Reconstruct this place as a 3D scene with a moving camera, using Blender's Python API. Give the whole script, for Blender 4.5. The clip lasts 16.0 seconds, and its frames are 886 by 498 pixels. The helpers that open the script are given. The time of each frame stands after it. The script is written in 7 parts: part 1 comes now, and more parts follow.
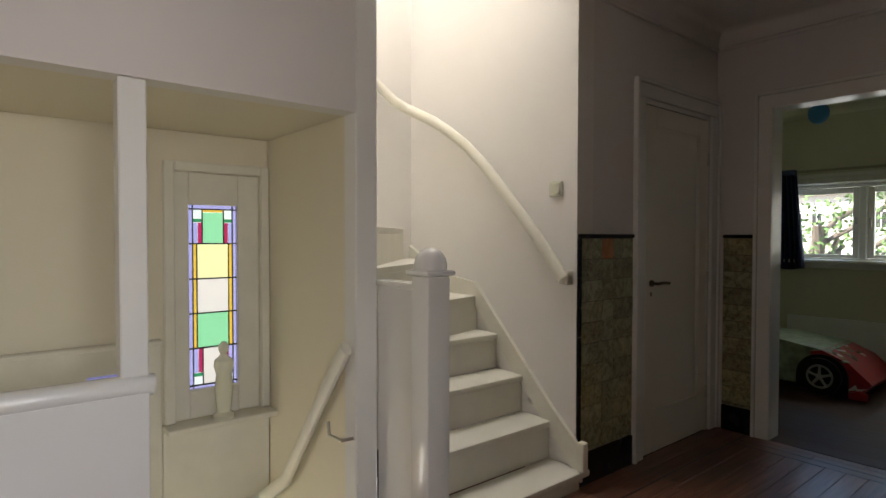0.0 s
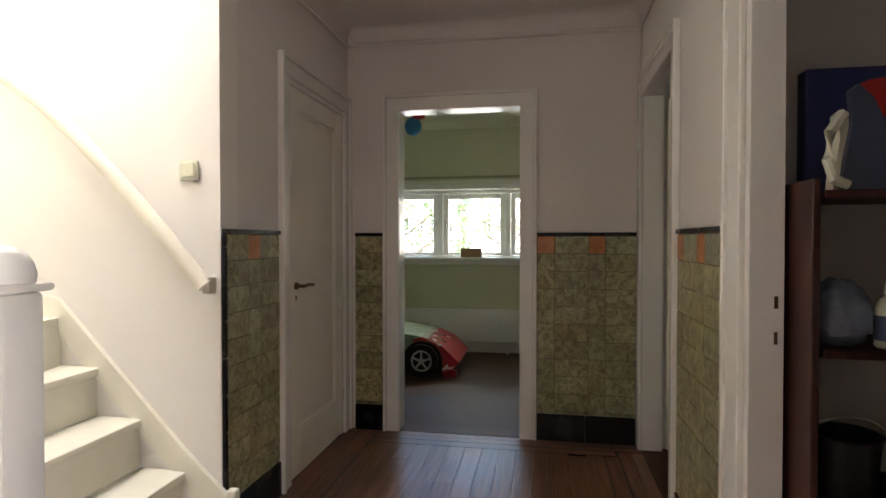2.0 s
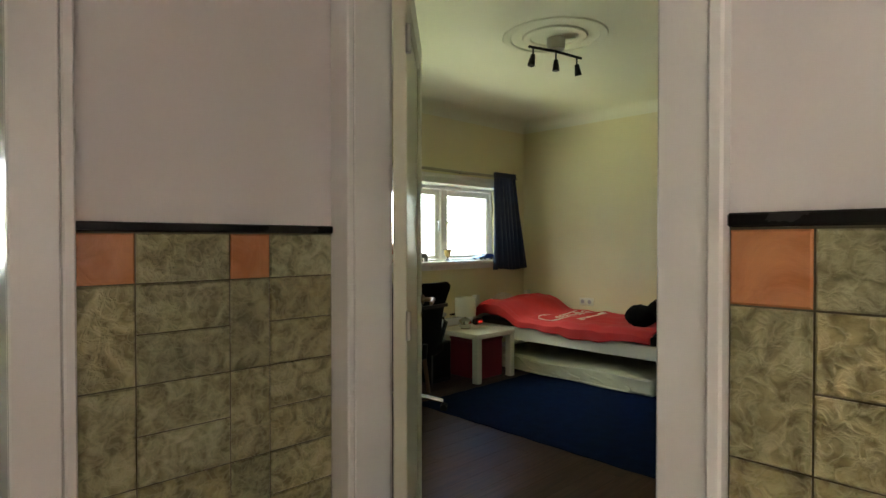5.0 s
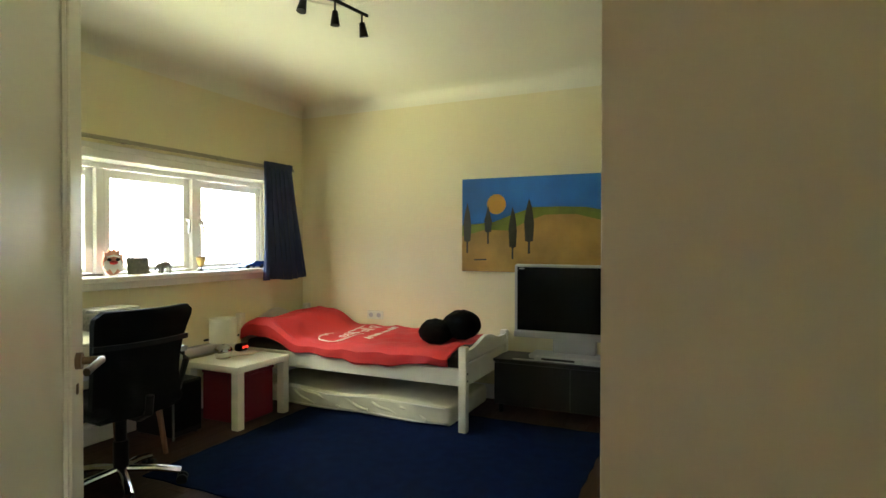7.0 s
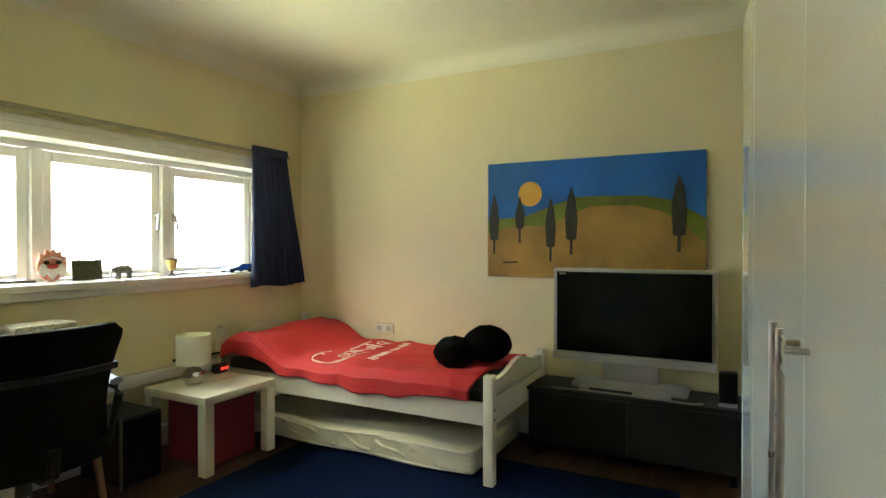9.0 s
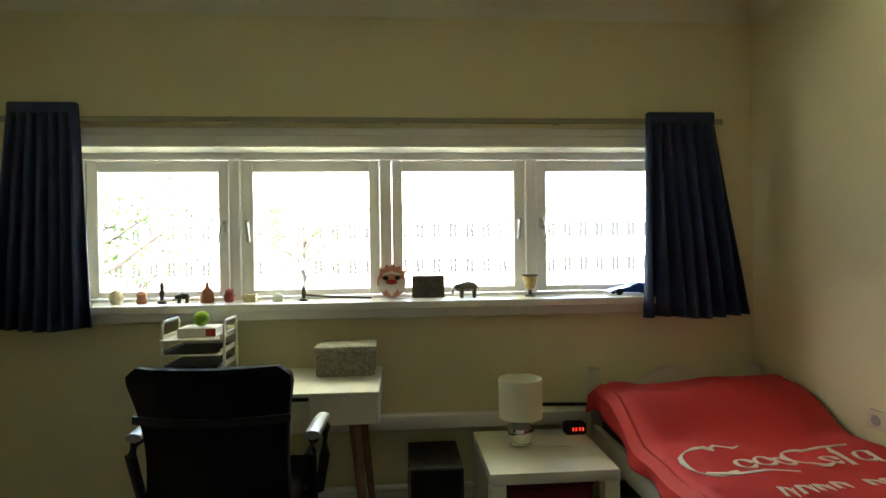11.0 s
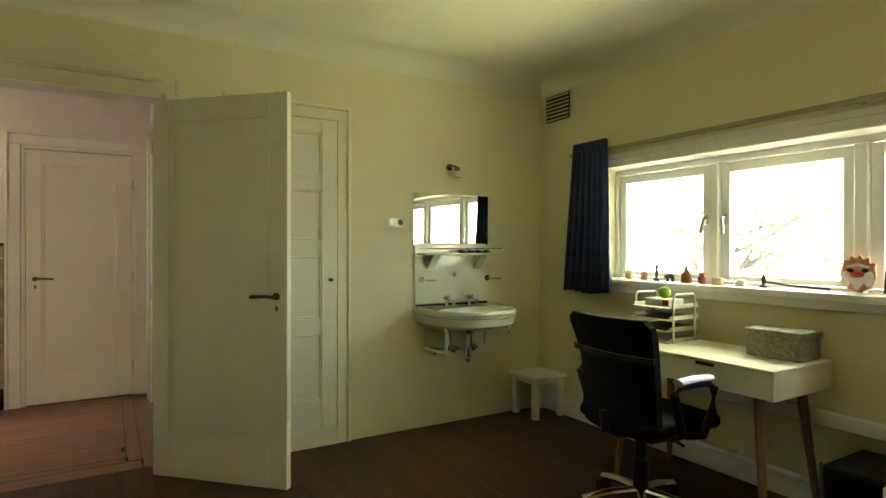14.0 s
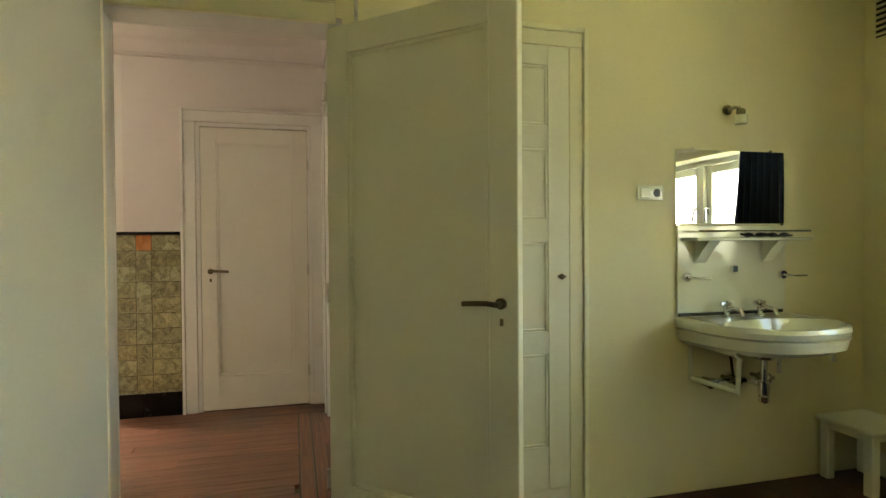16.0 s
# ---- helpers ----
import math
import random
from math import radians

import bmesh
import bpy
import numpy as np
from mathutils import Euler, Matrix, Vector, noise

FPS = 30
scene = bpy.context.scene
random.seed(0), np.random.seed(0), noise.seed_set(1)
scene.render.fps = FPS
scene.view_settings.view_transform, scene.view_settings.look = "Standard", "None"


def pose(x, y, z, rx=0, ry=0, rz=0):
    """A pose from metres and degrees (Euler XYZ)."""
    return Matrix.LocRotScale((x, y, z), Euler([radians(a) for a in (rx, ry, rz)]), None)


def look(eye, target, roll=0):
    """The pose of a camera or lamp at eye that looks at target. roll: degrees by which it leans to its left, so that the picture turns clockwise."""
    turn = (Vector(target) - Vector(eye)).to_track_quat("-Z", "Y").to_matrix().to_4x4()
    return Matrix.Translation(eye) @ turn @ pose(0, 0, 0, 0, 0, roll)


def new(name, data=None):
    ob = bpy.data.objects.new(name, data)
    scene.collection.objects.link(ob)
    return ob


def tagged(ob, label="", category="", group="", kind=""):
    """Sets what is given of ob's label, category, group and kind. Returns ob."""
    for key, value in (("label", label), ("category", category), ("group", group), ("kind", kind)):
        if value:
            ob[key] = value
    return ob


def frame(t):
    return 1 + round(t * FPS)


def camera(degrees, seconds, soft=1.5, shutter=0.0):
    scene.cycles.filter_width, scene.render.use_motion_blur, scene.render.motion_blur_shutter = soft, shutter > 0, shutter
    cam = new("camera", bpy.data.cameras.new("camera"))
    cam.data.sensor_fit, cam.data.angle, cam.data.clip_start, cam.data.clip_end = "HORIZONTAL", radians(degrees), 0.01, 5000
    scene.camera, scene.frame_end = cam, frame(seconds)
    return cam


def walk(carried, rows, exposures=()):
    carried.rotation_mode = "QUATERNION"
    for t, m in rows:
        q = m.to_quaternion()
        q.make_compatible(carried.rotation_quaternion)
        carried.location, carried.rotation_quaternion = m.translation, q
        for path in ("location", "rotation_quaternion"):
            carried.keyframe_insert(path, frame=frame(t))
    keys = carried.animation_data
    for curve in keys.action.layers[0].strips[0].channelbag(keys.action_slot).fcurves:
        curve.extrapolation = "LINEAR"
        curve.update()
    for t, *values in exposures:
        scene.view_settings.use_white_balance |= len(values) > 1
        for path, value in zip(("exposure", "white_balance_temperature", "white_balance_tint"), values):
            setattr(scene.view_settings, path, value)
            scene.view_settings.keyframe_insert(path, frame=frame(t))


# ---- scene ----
cam = camera(76.2, 16.0)

PATH = [
    (0, (-0.069, -3.809, 1.274), (-1.616, -2.543, 1.229), 0.1),
    (0.5, (-0.228, -3.846, 1.265), (-1.444, -2.258, 1.235), 0.2),
    (1, (-0.355, -3.925, 1.255), (-1.17, -2.099, 1.234), 0.1),
    (1.5, (-0.422, -3.888, 1.249), (-1.002, -1.974, 1.227), -0.1),
    (2, (-0.572, -3.553, 1.243), (-0.922, -1.584, 1.21), 0.0),
    (2.5, (-0.779, -3.198, 1.233), (-0.852, -1.2, 1.203), 0.3),
    (3, (-0.86, -2.766, 1.264), (-0.654, -0.777, 1.231), 0.0),
    (3.5, (-0.893, -2.375, 1.305), (-0.468, -0.42, 1.274), 0.1),
    (4, (-0.952, -1.988, 1.274), (-0.171, -0.147, 1.248), 0.2),
    (4.5, (-0.97, -1.606, 1.258), (0.107, 0.078, 1.225), 0.1),
    (5, (-0.86, -1.307, 1.248), (0.529, 0.131, 1.219), 0.0),
    (5.2, (-0.781, -1.212, 1.252), (0.666, 0.168, 1.224), -0.1),
    (7.3, (-0.075, -0.825, 1.272), (1.763, -0.046, 1.254), 0.1),
    (7.5, (-0.074, -0.812, 1.262), (1.777, -0.064, 1.248), 0.1),
    (8, (-0.028, -0.734, 1.243), (1.847, -0.045, 1.228), 0.1),
    (8.2, (0.070, -0.708, 1.245), (1.948, -0.022, 1.227), 0.1),
    (10.3, (1.765, -0.168, 1.31), (2.743, 1.576, 1.275), -0.4),
    (10.5, (1.919, -0.148, 1.326), (2.699, 1.693, 1.286), -0.5),
    (11, (2.404, -0.157, 1.317), (2.556, 1.838, 1.304), -0.7),
    (11.5, (2.844, -0.102, 1.314), (2.366, 1.84, 1.31), -0.6),
    (12, (3.199, -0.24, 1.278), (2.294, 1.543, 1.304), -0.2),
    (12.5, (3.436, -0.261, 1.294), (2.213, 1.321, 1.303), -0.1),
    (13, (3.565, -0.276, 1.293), (2.13, 1.117, 1.297), 0.0),
    (13.5, (3.642, -0.299, 1.262), (2.021, 0.872, 1.265), 0.1),
    (14, (3.641, -0.311, 1.262), (1.921, 0.709, 1.255), 0.1),
    (14.5, (3.529, -0.277, 1.275), (1.737, 0.611, 1.256), 0.0),
    (15, (3.263, -0.309, 1.225), (1.415, 0.457, 1.216), 0.2),
    (15.5, (2.897, -0.240, 1.195), (1.02, 0.446, 1.190), 0.1),
    (16, (2.470, -0.232, 1.222), (0.537, 0.278, 1.187), -0.4),
]
EXPOSURES = [
    (0.0, 2.32, 6500, 11), (0.5, 2.75, 6500, 11), (1.0, 3.1, 6500, 11), (1.5, 3.45, 6500, 11), (2.0, 3.75, 6500, 12), (2.7, 4.05, 6500, 12), (5.2, 4.42, 6450, 11), (7.3, 5.35, 6650, 16), (8.2, 5.4, 6650, 16),
    (10.3, 4.5, 6700, 15), (11.0, 4.2, 6700, 15), (12.0, 4.4, 7450, 9), (13.0, 4.7, 7850, 6), (16.0, 5.0, 8000, 4),
]
walk(cam, [(t, look(eye, target, roll)) for t, eye, target, roll in PATH], EXPOSURES)

# ---- world, sun, large lights ----
world = bpy.data.worlds.new("sky")
scene.world = world
world.use_nodes = True
wn = world.node_tree
sky = wn.nodes.new("ShaderNodeTexSky")
sky.sky_type, sky.sun_disc = "NISHITA", False
sky.sun_elevation, sky.sun_rotation = radians(52), radians(200)
wn.links.new(sky.outputs[0], wn.nodes["Background"].inputs[0])
wn.nodes["Background"].inputs[1].default_value = 0.12

sun_data = bpy.data.lights.new("sun", "SUN")
sun_data.energy, sun_data.angle, sun_data.color = 5.0, radians(0.5), (1.0, 0.95, 0.86)
sun = new("sun", sun_data)
sun.matrix_world = look((-6, -20, 30), (0, 0, 0))


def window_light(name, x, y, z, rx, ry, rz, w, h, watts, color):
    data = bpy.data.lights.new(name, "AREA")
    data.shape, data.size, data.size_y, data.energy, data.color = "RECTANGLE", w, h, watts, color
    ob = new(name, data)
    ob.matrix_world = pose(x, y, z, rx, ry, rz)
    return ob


# area lamps set out of view in place of daylight through windows and skylight
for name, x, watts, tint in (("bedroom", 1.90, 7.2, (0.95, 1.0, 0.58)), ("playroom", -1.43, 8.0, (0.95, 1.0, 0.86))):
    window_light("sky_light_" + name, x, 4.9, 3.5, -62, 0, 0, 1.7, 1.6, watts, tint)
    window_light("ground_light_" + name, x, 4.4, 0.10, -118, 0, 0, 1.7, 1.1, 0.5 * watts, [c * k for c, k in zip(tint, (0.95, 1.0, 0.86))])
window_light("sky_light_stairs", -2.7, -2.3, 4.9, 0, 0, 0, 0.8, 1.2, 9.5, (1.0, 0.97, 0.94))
# added lamp before the closed wall, for an unseen window lower down
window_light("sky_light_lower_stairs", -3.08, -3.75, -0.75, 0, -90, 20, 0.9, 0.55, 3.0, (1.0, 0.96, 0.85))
# added fill lamp that brightens the hall; no window is known here
window_light("fill_light_side_room", 1.56, -3.85, 1.45, 0, 90, 0, 1.2, 1.3, 7.5, (1.0, 0.95, 0.93))


# ---- materials ----
def mat(name, color, rough=0.5, metal=0.0, vary=0.06, scale=6.0, bump=0.03, bump_scale=60.0, coat=0.0, rand=0.0, spec=0.5):
    m = bpy.data.materials.new(name)
    m.use_nodes = True
    nt = m.node_tree
    b = nt.nodes["Principled BSDF"]
    b.inputs["Roughness"].default_value, b.inputs["Metallic"].default_value = rough, metal
    b.inputs["Coat Weight"].default_value, b.inputs["Coat Roughness"].default_value = coat, 0.12
    b.inputs["Specular IOR Level"].default_value = spec
    tc = nt.nodes.new("ShaderNodeTexCoord")
    n1 = nt.nodes.new("ShaderNodeTexNoise")
    n1.inputs["Scale"].default_value, n1.inputs["Detail"].default_value = scale, 6
    nt.links.new(tc.outputs["Object"], n1.inputs["Vector"])
    mix = nt.nodes.new("ShaderNodeMix")
    mix.data_type = "RGBA"
    lo = [max(0, c * (1 - 2 * vary)) for c in color]
    hi = [min(1, c * (1 + 2 * vary)) for c in color]
    mix.inputs[6].default_value, mix.inputs[7].default_value = (*lo, 1), (*hi, 1)
    nt.links.new(n1.outputs["Fac"], mix.inputs[0])
    out = mix.outputs[2]
    if rand:
        info = nt.nodes.new("ShaderNodeObjectInfo")
        hsv = nt.nodes.new("ShaderNodeHueSaturation")
        mr = nt.nodes.new("ShaderNodeMapRange")
        mr.inputs[3].default_value, mr.inputs[4].default_value = 1 - rand, 1 + rand
        nt.links.new(info.outputs["Random"], mr.inputs[0])
        nt.links.new(mr.outputs[0], hsv.inputs["Value"])
        nt.links.new(out, hsv.inputs["Color"])
        out = hsv.outputs[0]
    nt.links.new(out, b.inputs["Base Color"])
    if bump:
        n2 = nt.nodes.new("ShaderNodeTexNoise")
        n2.inputs["Scale"].default_value, n2.inputs["Detail"].default_value = bump_scale, 4
        nt.links.new(tc.outputs["Object"], n2.inputs["Vector"])
        bp = nt.nodes.new("ShaderNodeBump")
        bp.inputs["Strength"].default_value, bp.inputs["Distance"].default_value = bump, 0.01
        nt.links.new(n2.outputs["Fac"], bp.inputs["Height"])
        nt.links.new(bp.outputs[0], b.inputs["Normal"])
        rr = nt.nodes.new("ShaderNodeMapRange")
        rr.inputs[3].default_value, rr.inputs[4].default_value = max(0.02, rough - 0.06), min(1, rough + 0.08)
        nt.links.new(n1.outputs["Fac"], rr.inputs[0])
        nt.links.new(rr.outputs[0], b.inputs["Roughness"])
    return m


def wood(name, dark, light, rough=0.4, along="y", scale=3.0, rand=0.25, coat=0.0, worn=0.0):
    """Grain streaks along one axis, with its own tone on each piece and worn patches in the varnish."""
    m = mat(name, light, rough, bump=0.0, coat=coat)
    nt = m.node_tree
    b = nt.nodes["Principled BSDF"]
    tc = next(n for n in nt.nodes if n.type == "TEX_COORD")
    mp = nt.nodes.new("ShaderNodeMapping")
    mp.inputs["Scale"].default_value = {"x": (1, 22, 22), "y": (22, 1, 22), "z": (22, 22, 1)}[along]
    info = nt.nodes.new("ShaderNodeObjectInfo")
    geo = nt.nodes.new("ShaderNodeNewGeometry")
    nt.links.new(geo.outputs["Position"], mp.inputs["Vector"])
    mul = nt.nodes.new("ShaderNodeMath")
    mul.operation, mul.inputs[1].default_value = "MULTIPLY", 40
    nt.links.new(info.outputs["Random"], mul.inputs[0])
    nt.links.new(mul.outputs[0], mp.inputs["Location"])
    n1 = nt.nodes.new("ShaderNodeTexNoise")
    n1.inputs["Scale"].default_value, n1.inputs["Detail"].default_value, n1.inputs["Distortion"].default_value = scale, 8, 0.6
    nt.links.new(mp.outputs[0], n1.inputs["Vector"])
    ramp = nt.nodes.new("ShaderNodeValToRGB")
    ramp.color_ramp.elements[0].position, ramp.color_ramp.elements[1].position = 0.3, 0.7
    ramp.color_ramp.elements[0].color, ramp.color_ramp.elements[1].color = (*dark, 1), (*light, 1)
    nt.links.new(n1.outputs["Fac"], ramp.inputs[0])
    hsv = nt.nodes.new("ShaderNodeHueSaturation")
    mr = nt.nodes.new("ShaderNodeMapRange")
    mr.inputs[3].default_value, mr.inputs[4].default_value = 1 - rand, 1 + rand
    nt.links.new(info.outputs["Random"], mr.inputs[0])
    nt.links.new(mr.outputs[0], hsv.inputs["Value"])
    nt.links.new(ramp.outputs[0], hsv.inputs["Color"])
    tone = hsv.outputs[0]
    if worn:
        n3 = nt.nodes.new("ShaderNodeTexNoise")
        n3.inputs["Scale"].default_value, n3.inputs["Detail"].default_value, n3.inputs["Distortion"].default_value = 1.7, 3, 0.3
        nt.links.new(geo.outputs["Position"], n3.inputs["Vector"])
        r3 = nt.nodes.new("ShaderNodeMapRange")
        r3.inputs[1].default_value, r3.inputs[2].default_value, r3.inputs[3].default_value, r3.inputs[4].default_value = 0.30, 0.70, 1 - worn, 1 + 1.3 * worn
        nt.links.new(n3.outputs["Fac"], r3.inputs[0])
        h3 = nt.nodes.new("ShaderNodeHueSaturation")
        nt.links.new(r3.outputs[0], h3.inputs["Value"])
        nt.links.new(tone, h3.inputs["Color"])
        tone = h3.outputs[0]
        r4 = nt.nodes.new("ShaderNodeMapRange")
        r4.inputs[1].default_value, r4.inputs[2].default_value, r4.inputs[3].default_value, r4.inputs[4].default_value = 0.30, 0.70, rough - 0.05, rough + 0.09
        nt.links.new(n3.outputs["Fac"], r4.inputs[0])
        nt.links.new(r4.outputs[0], b.inputs["Roughness"])
    nt.links.new(tone, b.inputs["Base Color"])
    bp = nt.nodes.new("ShaderNodeBump")
    bp.inputs["Strength"].default_value, bp.inputs["Distance"].default_value = 0.12, 0.004
    nt.links.new(n1.outputs["Fac"], bp.inputs["Height"])
    nt.links.new(bp.outputs[0], b.inputs["Normal"])
    return m


def marbled(name, a, b_, c, scale=14.0, rough=0.22, veins=0.0, warm=(1.0, 1.0, 1.0)):
    """Glazed tile: soft clouds, pale crackled veins in relief, and a tint of its own on each tile."""
    m = mat(name, a, rough, bump=0.0, rand=0.0, coat=0.15)
    nt = m.node_tree
    b = nt.nodes["Principled BSDF"]
    geo = nt.nodes.new("ShaderNodeNewGeometry")
    info = nt.nodes.new("ShaderNodeObjectInfo")
    add = nt.nodes.new("ShaderNodeVectorMath")
    add.operation = "ADD"
    mul = nt.nodes.new("ShaderNodeMath")
    mul.operation, mul.inputs[1].default_value = "MULTIPLY", 30
    nt.links.new(info.outputs["Random"], mul.inputs[0])
    nt.links.new(geo.outputs["Position"], add.inputs[0])
    nt.links.new(mul.outputs[0], add.inputs[1])
    n1 = nt.nodes.new("ShaderNodeTexNoise")
    n1.inputs["Scale"].default_value, n1.inputs["Detail"].default_value, n1.inputs["Distortion"].default_value = scale, 5, 1.2
    nt.links.new(add.outputs[0], n1.inputs["Vector"])
    ramp = nt.nodes.new("ShaderNodeValToRGB")
    els = ramp.color_ramp.elements
    els[0].position, els[1].position = 0.37, 0.63
    els[0].color, els[1].color = (*b_, 1), (*a, 1)
    e = els.new(0.5)
    e.color = (*c, 1)
    nt.links.new(n1.outputs["Fac"], ramp.inputs[0])
    tone = ramp.outputs[0]
    # per-tile tint between the plain glaze and a warmer one
    tint = nt.nodes.new("ShaderNodeMix")
    tint.data_type, tint.blend_type = "RGBA", "MULTIPLY"
    tint.inputs[7].default_value = (*warm, 1)
    frac = nt.nodes.new("ShaderNodeMath")
    frac.operation = "FRACT"
    nt.links.new(mul.outputs[0], frac.inputs[0])
    nt.links.new(frac.outputs[0], tint.inputs[0])
    nt.links.new(tone, tint.inputs[6])
    tone = tint.outputs[2]
    # crackle: narrow bands where a warped noise crosses its middle
    n2 = nt.nodes.new("ShaderNodeTexNoise")
    n2.inputs["Scale"].default_value, n2.inputs["Detail"].default_value, n2.inputs["Distortion"].default_value = scale * 2.2, 4, 0.6
    nt.links.new(add.outputs[0], n2.inputs["Vector"])
    band = nt.nodes.new("ShaderNodeMapRange")
    band.inputs[1].default_value, band.inputs[2].default_value, band.inputs[3].default_value, band.inputs[4].default_value = 0.0, 0.11, 1.0, 0.0
    off = nt.nodes.new("ShaderNodeMath")
    off.operation, off.inputs[1].default_value = "SUBTRACT", 0.5
    ab = nt.nodes.new("ShaderNodeMath")
    ab.operation = "ABSOLUTE"
    nt.links.new(n2.outputs["Fac"], off.inputs[0])
    nt.links.new(off.outputs[0], ab.inputs[0])
    nt.links.new(ab.outputs[0], band.inputs[0])
    amount = nt.nodes.new("ShaderNodeMath")
    amount.operation, amount.inputs[1].default_value = "MULTIPLY", veins
    nt.links.new(band.outputs[0], amount.inputs[0])
    vein = nt.nodes.new("ShaderNodeMix")
    vein.data_type = "RGBA"
    vein.inputs[7].default_value = (min(1, a[0] * 1.45), min(1, a[1] * 1.42), min(1, a[2] * 1.5), 1)
    nt.links.new(amount.outputs[0], vein.inputs[0])
    nt.links.new(tone, vein.inputs[6])
    hsv = nt.nodes.new("ShaderNodeHueSaturation")
    mr = nt.nodes.new("ShaderNodeMapRange")
    mr.inputs[3].default_value, mr.inputs[4].default_value = 0.80, 1.18
    nt.links.new(info.outputs["Random"], mr.inputs[0])
    nt.links.new(mr.outputs[0], hsv.inputs["Value"])
    nt.links.new(vein.outputs[2], hsv.inputs["Color"])
    nt.links.new(hsv.outputs[0], b.inputs["Base Color"])
    relief = nt.nodes.new("ShaderNodeMath")
    relief.operation = "ADD"
    nt.links.new(n1.outputs["Fac"], relief.inputs[0])
    nt.links.new(amount.outputs[0], relief.inputs[1])
    bp = nt.nodes.new("ShaderNodeBump")
    bp.inputs["Strength"].default_value, bp.inputs["Distance"].default_value = 0.8, 0.008
    nt.links.new(relief.outputs[0], bp.inputs["Height"])
    nt.links.new(bp.outputs[0], b.inputs["Normal"])
    return m


def glass(name, tint=(1, 1, 1), rough=0.0):
    m = bpy.data.materials.new(name)
    m.use_nodes = True
    b = m.node_tree.nodes["Principled BSDF"]
    b.inputs["Base Color"].default_value = (*tint, 1)
    b.inputs["Transmission Weight"].default_value, b.inputs["Roughness"].default_value, b.inputs["IOR"].default_value = 1, rough, 1.45
    return m


def glow(name, color, strength):
    m = bpy.data.materials.new(name)
    m.use_nodes = True
    b = m.node_tree.nodes["Principled BSDF"]
    b.inputs["Base Color"].default_value = (*color, 1)
    b.inputs["Emission Color"].default_value, b.inputs["Emission Strength"].default_value = (*color, 1), strength
    return m


M_HALL = mat("hall_wall_paint", (0.74, 0.70, 0.67), 0.75, vary=0.02, scale=2, bump=0.06, bump_scale=180)
M_STAIRWALL = mat("stairwell_white_paint", (0.80, 0.77, 0.72), 0.7, vary=0.02, scale=2, bump=0.06, bump_scale=150)
M_ROOM = mat("bedroom_cream_paint", (0.74, 0.68, 0.43), 0.7, vary=0.025, scale=1.5, bump=0.06, bump_scale=170)
M_PLAY = mat("playroom_grey_cream_paint", (0.62, 0.61, 0.45), 0.7, vary=0.03, scale=1.5, bump=0.06, bump_scale=170)
M_LOWER = mat("lower_stair_cream_paint", (0.76, 0.70, 0.54), 0.7, vary=0.02, scale=2, bump=0.06, bump_scale=150)
M_CEIL = mat("ceiling_white_paint", (0.76, 0.75, 0.60), 0.8, vary=0.02, scale=2, bump=0.05, bump_scale=140)
M_TRIM = mat("gloss_white_trim", (0.83, 0.82, 0.78), 0.18, vary=0.02, scale=3, bump=0.03, bump_scale=25)
M_DOOR = mat("gloss_white_door", (0.76, 0.74, 0.57), 0.37, vary=0.02, scale=3, bump=0.03, bump_scale=20)
M_CREAM_TRIM = mat("cream_painted_trim", (0.76, 0.72, 0.50), 0.4, vary=0.02, scale=3, bump=0.03, bump_scale=25)
M_DOOR_HALL = mat("gloss_white_hall_door", (0.80, 0.775, 0.69), 0.38, vary=0.02, scale=3, bump=0.03, bump_scale=20)
M_STEP = mat("worn_white_step_paint", (0.76, 0.73, 0.62), 0.4, vary=0.05, scale=7, bump=0.06, bump_scale=40)
M_BLACK_TILE = mat("black_glazed_tile", (0.010, 0.009, 0.009), 0.25, vary=0.1, bump=0.02, coat=0.0, spec=0.3)
M_GREEN_TILE = marbled("green_marbled_tile", (0.39, 0.385, 0.22), (0.145, 0.14, 0.065), (0.26, 0.26, 0.14), 19, 0.33, 0.28, (1.05, 0.92, 0.77))
M_ORANGE_TILE = marbled("orange_tile", (0.60, 0.26, 0.11), (0.47, 0.18, 0.07), (0.55, 0.23, 0.10), 10)
M_GROUT = mat("tile_grout", (0.13, 0.11, 0.07), 0.9, vary=0.1, bump=0.1)
M_FLOOR = wood("red_brown_parquet", (0.105, 0.042, 0.026), (0.25, 0.108, 0.066), 0.36, "y", 3.0, 0.13, 0.1, 0.30)
M_FLOOR_X = wood("red_brown_parquet_border", (0.105, 0.042, 0.026), (0.25, 0.108, 0.066), 0.36, "x", 3.0, 0.13, 0.1, 0.30)
M_FLOOR_DARK = mat("dark_parquet_line", (0.016, 0.008, 0.006), 0.35)
M_FLOOR_B = wood("brown_bedroom_boards", (0.042, 0.020, 0.012), (0.080, 0.038, 0.023), 0.42, "x", 3.0, 0.14, 0.0, 0.25)
M_FLOOR_B.node_tree.nodes["Principled BSDF"].inputs["Specular IOR Level"].default_value = 0.12
M_METAL = mat("brushed_metal", (0.55, 0.53, 0.48), 0.28, 1.0, vary=0.05, bump=0.01)
M_BRONZE = mat("dark_bronze_handle", (0.16, 0.12, 0.07), 0.35, 1.0, vary=0.1, bump=0.01)
M_CHROME = mat("chrome", (0.75, 0.75, 0.74), 0.08, 1.0, vary=0.02, bump=0.0)
M_DARK_CHROME = mat("tarnished_chrome", (0.30, 0.28, 0.22), 0.22, 1.0, vary=0.2, bump=0.01)
M_GLASS = glass("window_glass")
M_BLUE_CLOTH = mat("navy_curtain_cloth", (0.011, 0.026, 0.095), 0.5, vary=0.2, scale=30, bump=0.2, bump_scale=400)
